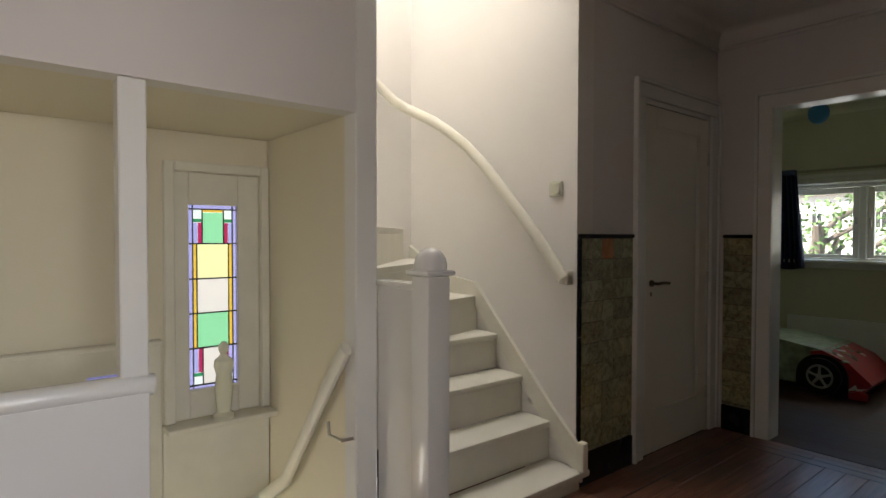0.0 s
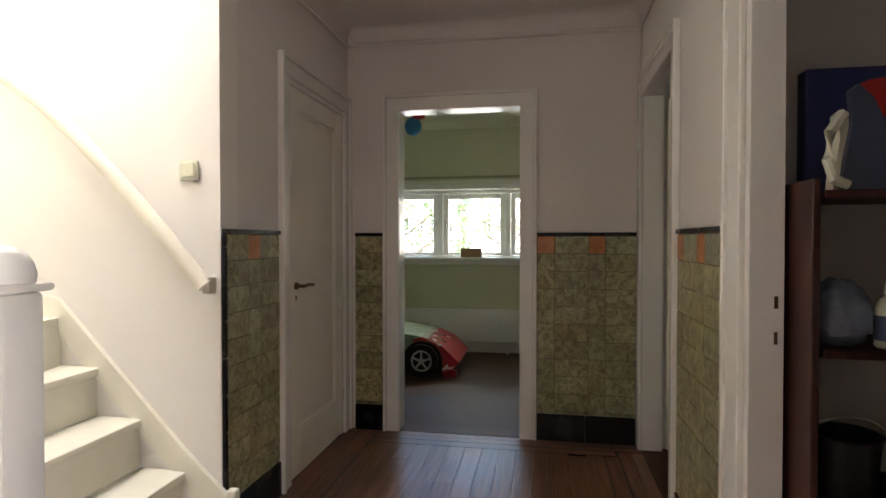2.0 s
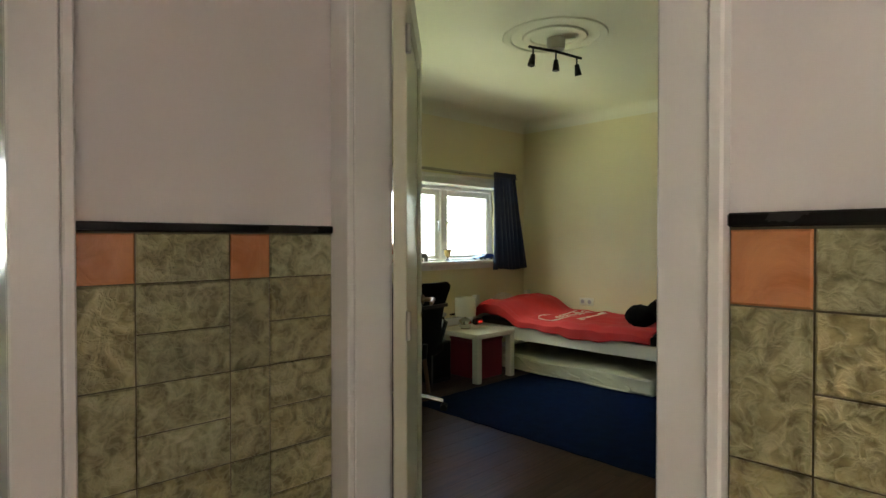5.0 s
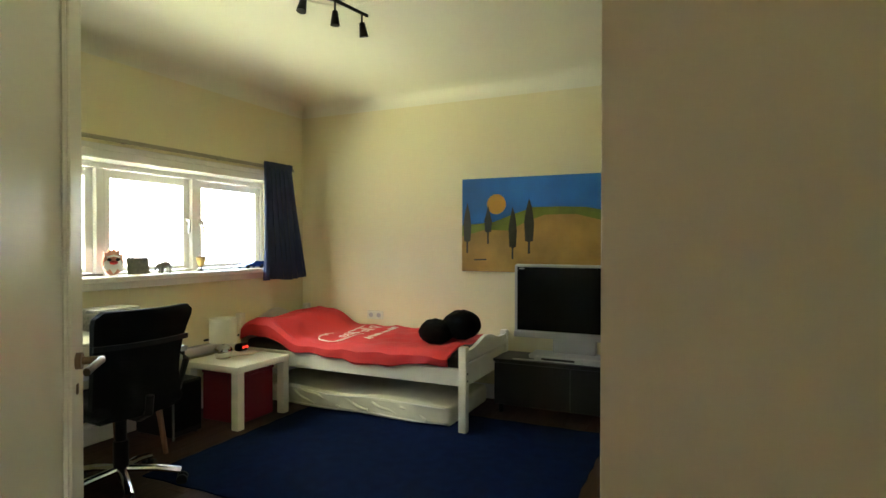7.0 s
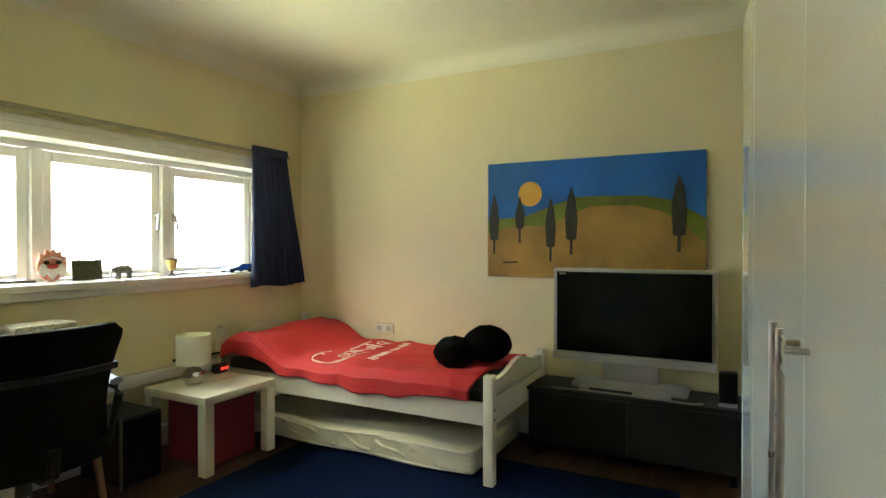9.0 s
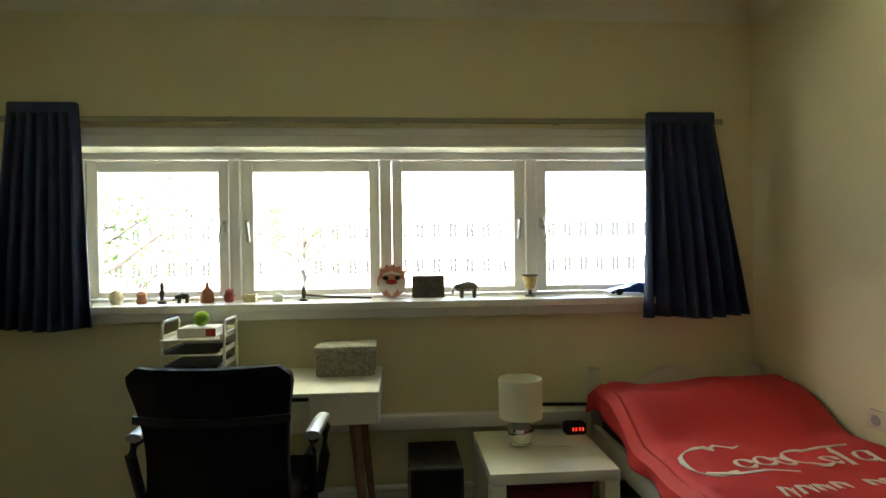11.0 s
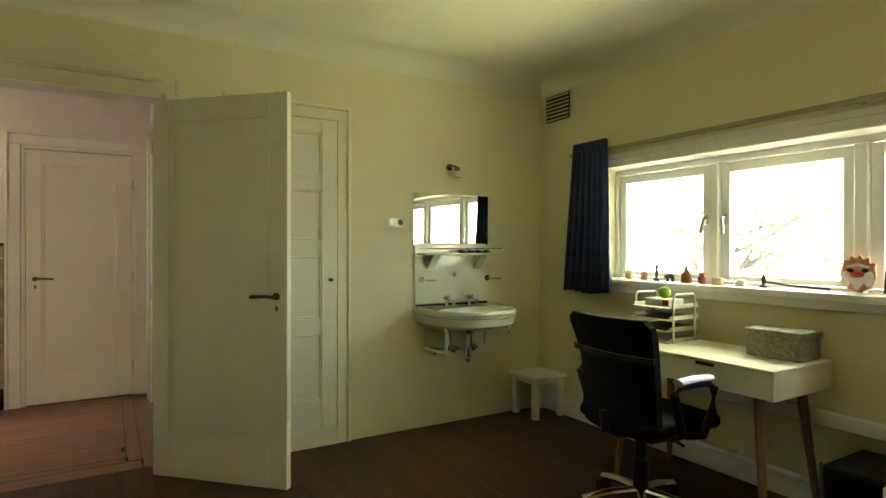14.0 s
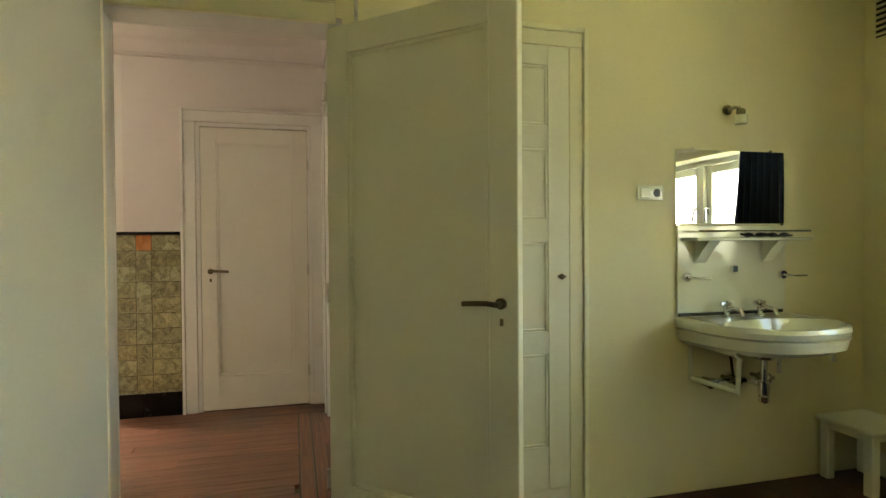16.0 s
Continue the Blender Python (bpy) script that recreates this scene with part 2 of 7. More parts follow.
M_RUG = mat("blue_rug_pile", (0.0034, 0.0100, 0.042), 0.95, vary=0.3, scale=14, bump=0.6, bump_scale=260, spec=0.04)
M_RED_CLOTH = mat("red_duvet_cloth", (0.56, 0.024, 0.026), 0.7, vary=0.06, scale=5, bump=0.12, bump_scale=300)
M_WHITE_PRINT = mat("white_cloth_print", (0.75, 0.70, 0.64), 0.75, vary=0.04, bump=0.05)
M_BED = mat("white_bed_paint", (0.70, 0.68, 0.58), 0.42, vary=0.03, bump=0.02)
M_WHITE_TABLE = mat("white_foil_tabletop", (0.74, 0.72, 0.60), 0.35, vary=0.02, bump=0.01)
M_BLACK = mat("black_plastic", (0.007, 0.007, 0.008), 0.4, vary=0.1, bump=0.02, spec=0.3)
M_BLACK_CLOTH = mat("black_mesh_fabric", (0.005, 0.005, 0.0055), 0.75, vary=0.2, scale=20, bump=0.3, bump_scale=500, spec=0.12)
M_BLACK_FUR = mat("black_plush", (0.005, 0.005, 0.005), 0.95, vary=0.3, scale=30, bump=0.8, bump_scale=300, spec=0.1)
M_PORCELAIN = mat("white_porcelain", (0.74, 0.74, 0.58), 0.1, vary=0.015, bump=0.0, coat=0.5)
M_MIRROR = mat("mirror_silver", (0.86, 0.88, 0.85), 0.01, 1.0, vary=0.0, bump=0.0)
M_WARDROBE = mat("glossy_white_wardrobe", (0.66, 0.66, 0.53), 0.16, vary=0.01, bump=0.0, coat=0.4)
M_DESK_LEG = wood("oak_desk_leg", (0.17, 0.08, 0.045), (0.30, 0.155, 0.09), 0.45, "z", 3.0, 0.1)
M_SHELF = wood("red_brown_shelf_wood", (0.032, 0.009, 0.007), (0.075, 0.020, 0.014), 0.45, "z", 3.0, 0.1)
M_TV = mat("black_tv_screen", (0.004, 0.004, 0.005), 0.12, vary=0.0, bump=0.0, spec=0.2)
M_SILVER = mat("silver_plastic", (0.42, 0.42, 0.40), 0.35, 0.4, vary=0.03, bump=0.01)
M_GREY = mat("dark_grey_lacquer", (0.02, 0.02, 0.019), 0.4, vary=0.05, bump=0.01, spec=0.3)
M_MATTRESS = mat("striped_mattress_ticking", (0.62, 0.60, 0.46), 0.85, vary=0.06, scale=12, bump=0.15, bump_scale=200)
M_PILLOW = mat("white_pillow_cotton", (0.72, 0.70, 0.60), 0.85, vary=0.04, bump=0.1)
M_SHADE = mat("cream_lamp_shade", (0.72, 0.70, 0.55), 0.8, vary=0.02, bump=0.08, bump_scale=300)
M_LEAD = mat("lead_came", (0.02, 0.02, 0.02), 0.6, 0.6)

# ---- mesh helpers ----


def cuboid(bm, x0, x1, y0, y1, z0, z1, bevel=0.0, m=None, seg=1):
    t = Matrix.LocRotScale(((x0 + x1) / 2, (y0 + y1) / 2, (z0 + z1) / 2), None, (abs(x1 - x0), abs(y1 - y0), abs(z1 - z0)))
    vs = bmesh.ops.create_cube(bm, size=1, matrix=(m @ t) if m else t)["verts"]
    if bevel:
        es = {e for v in vs for e in v.link_edges}
        bmesh.ops.bevel(bm, geom=list(es), offset=bevel, segments=seg, profile=0.5, affect="EDGES")
    return bm


def rod(bm, p, q, r, r2=None, seg=14):
    p, q = Vector(p), Vector(q)
    d = q - p
    m = Matrix.Translation((p + q) / 2) @ d.to_track_quat("Z", "Y").to_matrix().to_4x4()
    bmesh.ops.create_cone(bm, cap_ends=True, segments=seg, radius1=r, radius2=r if r2 is None else r2, depth=d.length, matrix=m)
    return bm


def ball(bm, c, r, sx=1, sy=1, sz=1, u=18, v=12):
    bmesh.ops.create_uvsphere(bm, u_segments=u, v_segments=v, radius=r, matrix=Matrix.Translation(c) @ Matrix.Diagonal((sx, sy, sz, 1)))
    return bm


def tube(bm, pts, r, seg=10, flat=1.0):
    """A rod bent along points; flat squeezes it across."""
    pts = [Vector(p) for p in pts]
    rings = []
    for i, p in enumerate(pts):
        d = (pts[min(i + 1, len(pts) - 1)] - pts[max(i - 1, 0)]).normalized()
        side = d.cross(Vector((0, 0, 1)))
        side = side.normalized() if side.length > 1e-3 else Vector((1, 0, 0))
        up = side.cross(d).normalized()
        rings.append([bm.verts.new(p + r * (math.cos(a) * flat * side + math.sin(a) * up)) for a in [2 * math.pi * k / seg for k in range(seg)]])
    for a, b in zip(rings, rings[1:]):
        for k in range(seg):
            bm.faces.new((a[k], a[(k + 1) % seg], b[(k + 1) % seg], b[k]))
    bm.faces.new(list(reversed(rings[0])))
    bm.faces.new(rings[-1])
    return bm


def lathe(bm, prof, c=(0, 0, 0), seg=24):
    """Turns a profile of (radius, height) about a vertical axis at c."""
    rings = []
    for r, z in prof:
        rings.append([bm.verts.new((c[0] + r * math.cos(2 * math.pi * k / seg), c[1] + r * math.sin(2 * math.pi * k / seg), c[2] + z)) for k in range(seg)])
    for a, b in zip(rings, rings[1:]):
        for k in range(seg):
            bm.faces.new((a[k], a[(k + 1) % seg], b[(k + 1) % seg], b[k]))
    bm.faces.new(list(reversed(rings[0])))
    bm.faces.new(rings[-1])
    return bm


def prism(bm, pts, axis, a, b, m=None):
    """A flat outline pushed along one axis from a to b; the outline lies in the two others, in their order."""
    def place(u, v, w):
        p = {"x": (w, u, v), "y": (u, w, v), "z": (u, v, w)}[axis]
        return m @ Vector(p) if m else Vector(p)
    lo = [bm.verts.new(place(u, v, a)) for u, v in pts]
    hi = [bm.verts.new(place(u, v, b)) for u, v in pts]
    n = len(pts)
    bm.faces.new(list(reversed(lo)))
    bm.faces.new(hi)
    for k in range(n):
        bm.faces.new((lo[k], lo[(k + 1) % n], hi[(k + 1) % n], hi[k]))
    bmesh.ops.recalc_face_normals(bm, faces=bm.faces[:])
    return bm


def made(name, bm, material, smooth=True):
    me = bpy.data.meshes.new(name)
    bmesh.ops.recalc_face_normals(bm, faces=bm.faces[:])
    if smooth:
        for f in bm.faces:
            f.smooth = True
        for e in bm.edges:
            if len(e.link_faces) == 2 and e.calc_face_angle(0) > 0.6:
                e.smooth = False
    bm.to_mesh(me)
    bm.free()
    for one in material if isinstance(material, (list, tuple)) else [material]:
        me.materials.append(one)
    return new(name, me)


def part(name, bm, material, parent, label=""):
    ob = made(name, bm, material)
    ob.parent = parent
    ob.matrix_parent_inverse = parent.matrix_basis.inverted()
    if label:
        tagged(ob, label)
    return ob


def thing(name, m, label, category, group="", kind=""):
    ob = new(name)
    ob.empty_display_size = 0.1
    ob.matrix_basis = m if isinstance(m, Matrix) else Matrix.Translation(m)
    return tagged(ob, label, category, group, kind)


def struct(name, bm, material, label, category="wall"):
    return tagged(made(name, bm, material), label, category, kind="structure")


def bx(*a, **k):
    return cuboid(bmesh.new(), *a, **k)


def wall(name, axis, a0, a1, lo, hi, z0, z1, openings, m_neg, m_pos, label):
    """A wall across the axis from a0 to a1, running lo to hi, with rectangular openings (lo, hi, z0, z1) through it."""
    bm = bmesh.new()
    cuts = sorted({lo, hi, *[v for o in openings for v in o[:2]]})
    for u0, u1 in zip(cuts, cuts[1:]):
        zs = [(z0, z1)]
        for o in openings:
            if o[0] <= u0 and u1 <= o[1]:
                zs = [s for p, q in zs for s in ((p, min(q, o[2])), (max(p, o[3]), q)) if s[1] - s[0] > 1e-4]
        for p, q in zs:
            if axis == "x":
                cuboid(bm, a0, a1, u0, u1, p, q)
            else:
                cuboid(bm, u0, u1, a0, a1, p, q)
    bmesh.ops.remove_doubles(bm, verts=bm.verts[:], dist=1e-5)
    n = "xyz".index(axis)
    bm.normal_update()
    for f in bm.faces:
        f.material_index = 1 if f.normal[n] > 0.5 else 0
    me = bpy.data.meshes.new(name)
    bm.to_mesh(me)
    bm.free()
    me.materials.append(m_neg)
    me.materials.append(m_pos)
    return tagged(new(name, me), label, "wall", kind="structure")

# ---- the large structure ----
CEIL, CEIL_B = 2.62, 2.57
XE, YW = 4.24, 2.66  # east wall of the bedroom, inner face of the facade wall
wall("wall_hall_end", "y", 0.0, 0.13, -1.84, 0.0, 0, 2.9, [(-1.518, -0.689, 0, 2.098)], M_HALL, M_PLAY, "off-white plastered hall end wall with a doorway")
wall("wall_hall_right", "x", 0.0, 0.165, -4.7, YW, 0, 2.9, [(-0.938, -0.035, 0, 2.108), (-2.64, -1.66, 0, 2.08), (-4.4, -3.3, 0, 2.08)], M_HALL, M_ROOM, "off-white hall wall with three doorways, cream on the bedroom side")
wall("wall_hall_left", "x", -1.97, -1.84, -1.36, 0.0, 0, 2.9, [(-0.897, -0.105, 0, 2.06)], M_HALL, M_HALL, "off-white hall wall with a closed door")
wall("wall_stairs", "y", -1.49, -1.36, -3.35, -1.84, -0.2, 5.0, [], M_STAIRWALL, M_HALL, "white stairwell wall beside the steps")
wall("wall_stairs_back", "x", -3.35, -3.25, -3.7, -1.49, 1.85, 5.0, [], M_STAIRWALL, M_STAIRWALL, "white stairwell back wall")
wall("wall_stairs_back_low", "x", -3.35, -3.25, -2.47, -1.49, 0, 1.85, [], M_STAIRWALL, M_STAIRWALL, "white stairwell back wall")
wall("wall_stairs_left", "y", -3.7, -3.6, -3.25, -2.2, 1.85, 5.0, [], M_STAIRWALL, M_STAIRWALL, "white upper stairwell wall")
wall("wall_stairs_down", "y", -2.57, -2.47, -3.12, -2.2, -2.5, 1.8, [], M_LOWER, M_LOWER, "cream wall beside the descending stairs")
wall("wall_stained_glass", "x", -3.36, -3.12, -4.7, -2.57, -2.5, 1.8, [(-3.06, -2.62, 0.33, 1.6)], M_LOWER, M_LOWER, "cream stairwell wall with a stained glass window recess")
wall("wall_bulkhead", "x", -2.27, -2.17, -4.7, -2.57, 1.8, 2.62, [], M_STAIRWALL, M_HALL, "white boxed bulkhead over the descending stairs")
struct("column", bx(-2.27, -2.17, -2.57, -2.46, -2.5, 5.0, bevel=0.006), M_TRIM, "white painted stair column", "column")
struct("soffit", bx(-3.25, -2.272, -4.7, -2.47, 1.802, 1.85), M_LOWER, "cream soffit over the descending stairs", "soffit")
wall("wall_upper_front", "x", -1.94, -1.84, -2.44, -1.49, 2.7, 5.0, [], M_STAIRWALL, M_STAIRWALL, "white upper stairwell wall")
wall("wall_upper_left", "y", -2.54, -2.44, -2.17, -1.84, 2.7, 5.0, [], M_STAIRWALL, M_STAIRWALL, "white upper stairwell wall")
wall("wall_upper_side", "x", -2.27, -2.17, -3.6, -2.57, 2.62, 5.0, [], M_STAIRWALL, M_STAIRWALL, "white upper stairwell wall")
wall("wall_hall_back", "y", -4.8, -4.7, -3.36, 1.7, -2.5, 2.9, [], M_HALL, M_HALL, "plain wall at the back of the hall")
wall("wall_facade", "y", YW, 2.96, 0.08, XE + 0.12, -0.2, 2.9, [(0.80, 3.86, 1.03, 1.83)], M_ROOM, M_STAIRWALL, "cream wall with a long row of windows")
wall("wall_facade_playroom", "y", YW, 2.96, -2.9, 0.08, -0.2, 2.9, [(-2.62, -0.24, 1.03, 1.83)], M_PLAY, M_STAIRWALL, "grey-cream wall with a row of windows")
wall("wall_bedroom_end", "x", XE, XE + 0.12, -1.35, YW, 0, 2.9, [], M_ROOM, M_ROOM, "cream bedroom wall with a painting")
wall("wall_bedroom_back", "y", -1.45, -1.35, 0.165, XE + 0.12, 0, 2.9, [], M_ROOM, M_ROOM, "cream bedroom wall behind the wardrobe")
wall("wall_playroom_left", "x", -2.9, -2.8, 0.0, YW, 0, 2.9, [], M_PLAY, M_PLAY, "grey-cream playroom wall")
wall("wall_playroom_front", "y", 0.0, 0.13, -2.8, -1.84, 0, 2.9, [], M_HALL, M_PLAY, "grey-cream playroom wall beside the doorway")
wall("wall_side_room", "y", -2.95, -2.85, 0.165, 1.7, 0, 2.9, [], M_HALL, M_HALL, "plain side room wall")
# unseen wall; its opening is added to go with the fill lamp
wall("wall_side_room_end", "x", 1.6, 1.7, -4.7, -2.95, 0, 2.9, [(-4.5, -3.2, 0.85, 2.05)], M_HALL, M_HALL, "plain unseen side room wall with an added opening")
wall("wall_closet_back", "x", 0.75, 0.85, -2.85, -1.45, 0, 2.9, [], M_HALL, M_HALL, "dim closet back wall")
wall("wall_closet_side", "y", -1.55, -1.45, 0.165, 0.75, 0, 2.9, [], M_HALL, M_HALL, "dim closet side wall")

struct("wall_closet_nib", bx(0.0, 0.085, -1.806, -1.66, 0, 2.08), M_HALL, "short off-white wall return beside the closet")
# unseen box added behind door_1 to stop light leaking round it
wall("light_stop_wall", "x", -2.9, -2.8, -1.36, 0.0, 0, 2.9, [], M_HALL, M_HALL, "plain unseen wall that blocks light behind the closed door")
struct("light_stop_ceiling", bx(-2.8, -1.97, -1.36, 0.0, CEIL, 2.72), M_HALL, "plain unseen ceiling that blocks light behind the closed door", "ceiling")
struct("floor_box_room", bx(-2.9, -1.84, -1.36, 0.13, -0.2, -0.001), M_FLOOR_B, "brown unseen floor that blocks light behind the closed door", "floor")
# unseen floor and wall added down here to keep sky light out
struct("floor_lower_hall", bx(-3.36, -1.8, -4.8, -2.4, -2.6, -2.5), M_FLOOR_B, "brown unseen floor that blocks light below the stairs", "floor")
struct("light_stop_low_wall", bx(-1.9, -1.8, -4.7, -2.4, -2.5, -0.2), M_LOWER, "cream unseen wall that blocks light below the stairs")
struct("floor_slab", bx(-1.84, XE, -1.45, YW, -0.2, -0.02), M_GROUT, "concealed floor slab", "floor")
struct("floor_slab_hall", bx(-2.2, 1.7, -4.7, -1.45, -0.2, -0.02), M_GROUT, "concealed floor slab", "floor")
struct("floor_playroom", bx(-2.8, 0.0, 0.13, YW, -0.02, 0.0), M_FLOOR_B, "dark brown playroom floor", "floor")
struct("floor_side_room", bx(0.165, 1.7, -4.7, -1.45, -0.02, -0.001), M_FLOOR_B, "brown side room floor", "floor")
struct("ceiling_hall", bx(-1.84, 1.7, -4.7, 0.0, CEIL, 2.72), M_HALL, "off-white hall ceiling", "ceiling")
struct("ceiling_hall_left", bx(-2.17, -1.84, -4.7, -2.54, CEIL, 2.72), M_HALL, "off-white hall ceiling", "ceiling")
struct("ceiling_playroom", bx(-2.8, 0.0, 0.13, YW, CEIL_B, 2.7), M_CEIL, "white playroom ceiling", "ceiling")
struct("ceiling_bedroom", bx(0.165, XE, -1.35, YW, CEIL_B, 2.7), M_CEIL, "white bedroom ceiling", "ceiling")
rb = bmesh.new()
for x0, x1, y0, y1 in ((-3.35, -3.05, -3.7, -1.36), (-2.35, -1.84, -3.7, -1.36), (-3.05, -2.35, -3.7, -2.95), (-3.05, -2.35, -1.75, -1.36)):
    cuboid(rb, x0, x1, y0, y1, 5.0, 5.1)
struct("ceiling_stairwell", rb, M_STAIRWALL, "white stairwell ceiling with a skylight opening", "ceiling")


def cove(name, path, drop, out, material, label, steps=7):
    """A hollow moulding under a ceiling along a closed room outline, as one mesh."""
    bm = bmesh.new()
    prof = [(0.0, -drop)] + [(out * (1 - math.cos(a)), -drop * (1 - math.sin(a))) for a in [math.pi / 2 * k / steps for k in range(1, steps)]] + [(out, 0.0)]
    n = len(path)
    rings = []
    for i, (x, y, z) in enumerate(path):
        p, a, b = Vector((x, y)), Vector(path[i - 1][:2]), Vector(path[(i + 1) % n][:2])
        d0, d1 = (p - a).normalized(), (b - p).normalized()
        n0, n1 = Vector((-d0.y, d0.x)), Vector((-d1.y, d1.x))
        mv = (n0 + n1) / (1 + n0.dot(n1))
        rings.append([bm.verts.new((x + mv.x * u, y + mv.y * u, z + w)) for u, w in prof])
    for i in range(n):
        a, b = rings[i], rings[(i + 1) % n]
        for k in range(len(prof) - 1):
            bm.faces.new((a[k], b[k], b[k + 1], a[k + 1]))
    return struct(name, bm, material, label, "moulding")


CB = CEIL_B - 0.002
cove("cornice_bedroom", [(0.167, -1.348, CB), (XE - 0.002, -1.348, CB), (XE - 0.002, YW - 0.002, CB), (0.167, YW - 0.002, CB)], 0.12, 0.16, M_CEIL, "plastered cove round the bedroom ceiling")
cove("cornice_playroom", [(-2.798, 0.132, CB), (-0.002, 0.132, CB), (-0.002, YW - 0.002, CB), (-2.798, YW - 0.002, CB)], 0.10, 0.12, M_CEIL, "plastered cove round the playroom ceiling")
CH = CEIL - 0.002
cove("cornice_hall", [(-1.838, -4.69, CH), (-0.002, -4.69, CH), (-0.002, -0.002, CH), (-1.838, -0.002, CH)], 0.10, 0.085, M_HALL, "moulded plaster cornice round the hall ceiling")
hc = bmesh.new()
cuboid(hc, -1.838, -0.002, -0.022, -0.002, CH - 0.125, CH - 0.1, bevel=0.006)
cuboid(hc, -0.022, -0.002, -4.69, -0.022, CH - 0.125, CH - 0.1, bevel=0.006)
cuboid(hc, -1.838, -1.818, -1.48, -0.022, CH - 0.125, CH - 0.1, bevel=0.006)
struct("trim_cornice_bead", hc, M_HALL, "small plaster bead under the cornice", "moulding")


# ---- doors and casings ----
def casing(name, axis, face, sign, lo, hi, top, w=0.11, t=0.022, sides="lrt", paint=None):
    """Moulded boards round a doorway on one face of a wall; sign is the way they stand out."""
    root = thing(name, (0, 0, 0), "gloss white moulded door casing", "door casing", kind="structure")

    def board(nm, u0, u1, z0, z1, proud=0.0, vertical=True):
        bm = bmesh.new()
        a, b = face + sign * 0.001, face + sign * (t + proud)
        if axis == "x":
            cuboid(bm, min(a, b), max(a, b), u0, u1, z0, z1, bevel=0.004)
        else:
            cuboid(bm, u0, u1, min(a, b), max(a, b), z0, z1, bevel=0.004)
        part(nm, bm, paint or M_TRIM, root)

    lip = 0.022
    if "l" in sides:
        board("casing_board", lo - w + lip, lo, 0.0, top)
        board("casing_bead", lo - w, lo - w + lip, 0.0, top + w, 0.012)
    if "r" in sides:
        board("casing_board", hi, hi + w - lip, 0.0, top)
        board("casing_bead", hi + w - lip, hi + w, 0.0, top + w, 0.012)
    board("casing_head", lo - w + lip if "l" in sides else lo, hi + w - lip if "r" in sides else hi, top, top + w - lip)
    board("casing_head_bead", lo - w + lip if "l" in sides else lo, hi + w - lip if "r" in sides else hi, top + w - lip, top + w, 0.012)
    return root


def jamb(name, axis, a0, a1, lo, hi, top, t=0.028):
    bm = bmesh.new()
    for u0, u1, z0, z1 in ((lo, lo + t, 0, top), (hi - t, hi, 0, top), (lo + t, hi - t, top - t, top)):
        if axis == "x":
            cuboid(bm, a0, a1, u0, u1, z0, z1, bevel=0.002)
        else:
            cuboid(bm, u0, u1, a0, a1, z0, z1, bevel=0.002)
    return struct(name, bm, M_TRIM, "gloss white door lining", "door frame")


casing("door_casing_playroom", "y", 0.0, -1, -1.49, -0.717, 2.07, w=0.105)
jamb("door_lining_playroom", "y", 0.0, 0.134, -1.518, -0.689, 2.098)
casing("door_casing_bedroom", "x", 0.0, -1, -0.910, -0.087, 2.08, w=0.101, sides="l")
fc = thing("door_casing_corner", (0, 0, 0), "gloss white casing in the hall corner", "door casing", kind="structure")
part("casing_board", bx(-0.022, -0.001, -0.087, -0.004, 0, 2.18, bevel=0.004), M_TRIM, fc)
lj = thing("door_lining_bedroom", (0.08, -0.5, 0), "gloss white door lining with a rebate", "door frame", kind="structure")
part("lining_post", bx(0.0, 0.169, -0.938, -0.910, 0, 2.108, bevel=0.002), M_TRIM, lj)
part("lining_post", bx(0.0, 0.118, -0.087, -0.035, 0, 2.108, bevel=0.002), M_TRIM, lj)
part("lining_head", bx(0.0, 0.169, -0.909, -0.088, 2.08, 2.108, bevel=0.002), M_TRIM, lj)
casing("door_casing_bedroom_inside", "x", 0.165, 1, -0.910, -0.060, 2.08, w=0.1, sides="l", paint=M_CREAM_TRIM)
casing("door_casing_closet", "x", 0.0, -1, -2.64, -1.806, 2.08, w=0.13)
jamb("door_lining_closet", "x", -0.004, 0.089, -2.64, -1.806, 2.08, t=0.035)
casing("door_casing_side_room", "x", 0.0, -1, -4.4, -3.3, 2.08, w=0.11, sides="r")
casing("door_casing_left", "x", -1.84, 1, -0.897, -0.105, 2.06, w=0.1)
jamb("door_lining_left", "x", -1.97, -1.836, -0.897, -0.105, 2.06)


def lever(parent, m, flip=1):
    """A lever handle with a rose and a keyhole plate, on a face that looks along local -y."""
    bm = bmesh.new()
    rod(bm, (0, 0, 0), (0, -0.012, 0), 0.019, seg=20)
    rod(bm, (0, -0.012, 0), (0, -0.05, 0), 0.009)
    tube(bm, [(0, -0.05, 0), (flip * 0.03, -0.053, 0.004), (flip * 0.075, -0.05, 0.002), (flip * 0.125, -0.046, -0.002)], 0.009, flat=0.8)
    bm.transform(m)
    h = part("handle", bm, M_BRONZE, parent, "dark bronze lever handle")
    bm = bmesh.new()
    cuboid(bm, -0.007, 0.007, -0.004, 0, -0.075, -0.05, bevel=0.002)
    bm.transform(m)
    part("keyhole_plate", bm, M_BRONZE, parent)
    return h


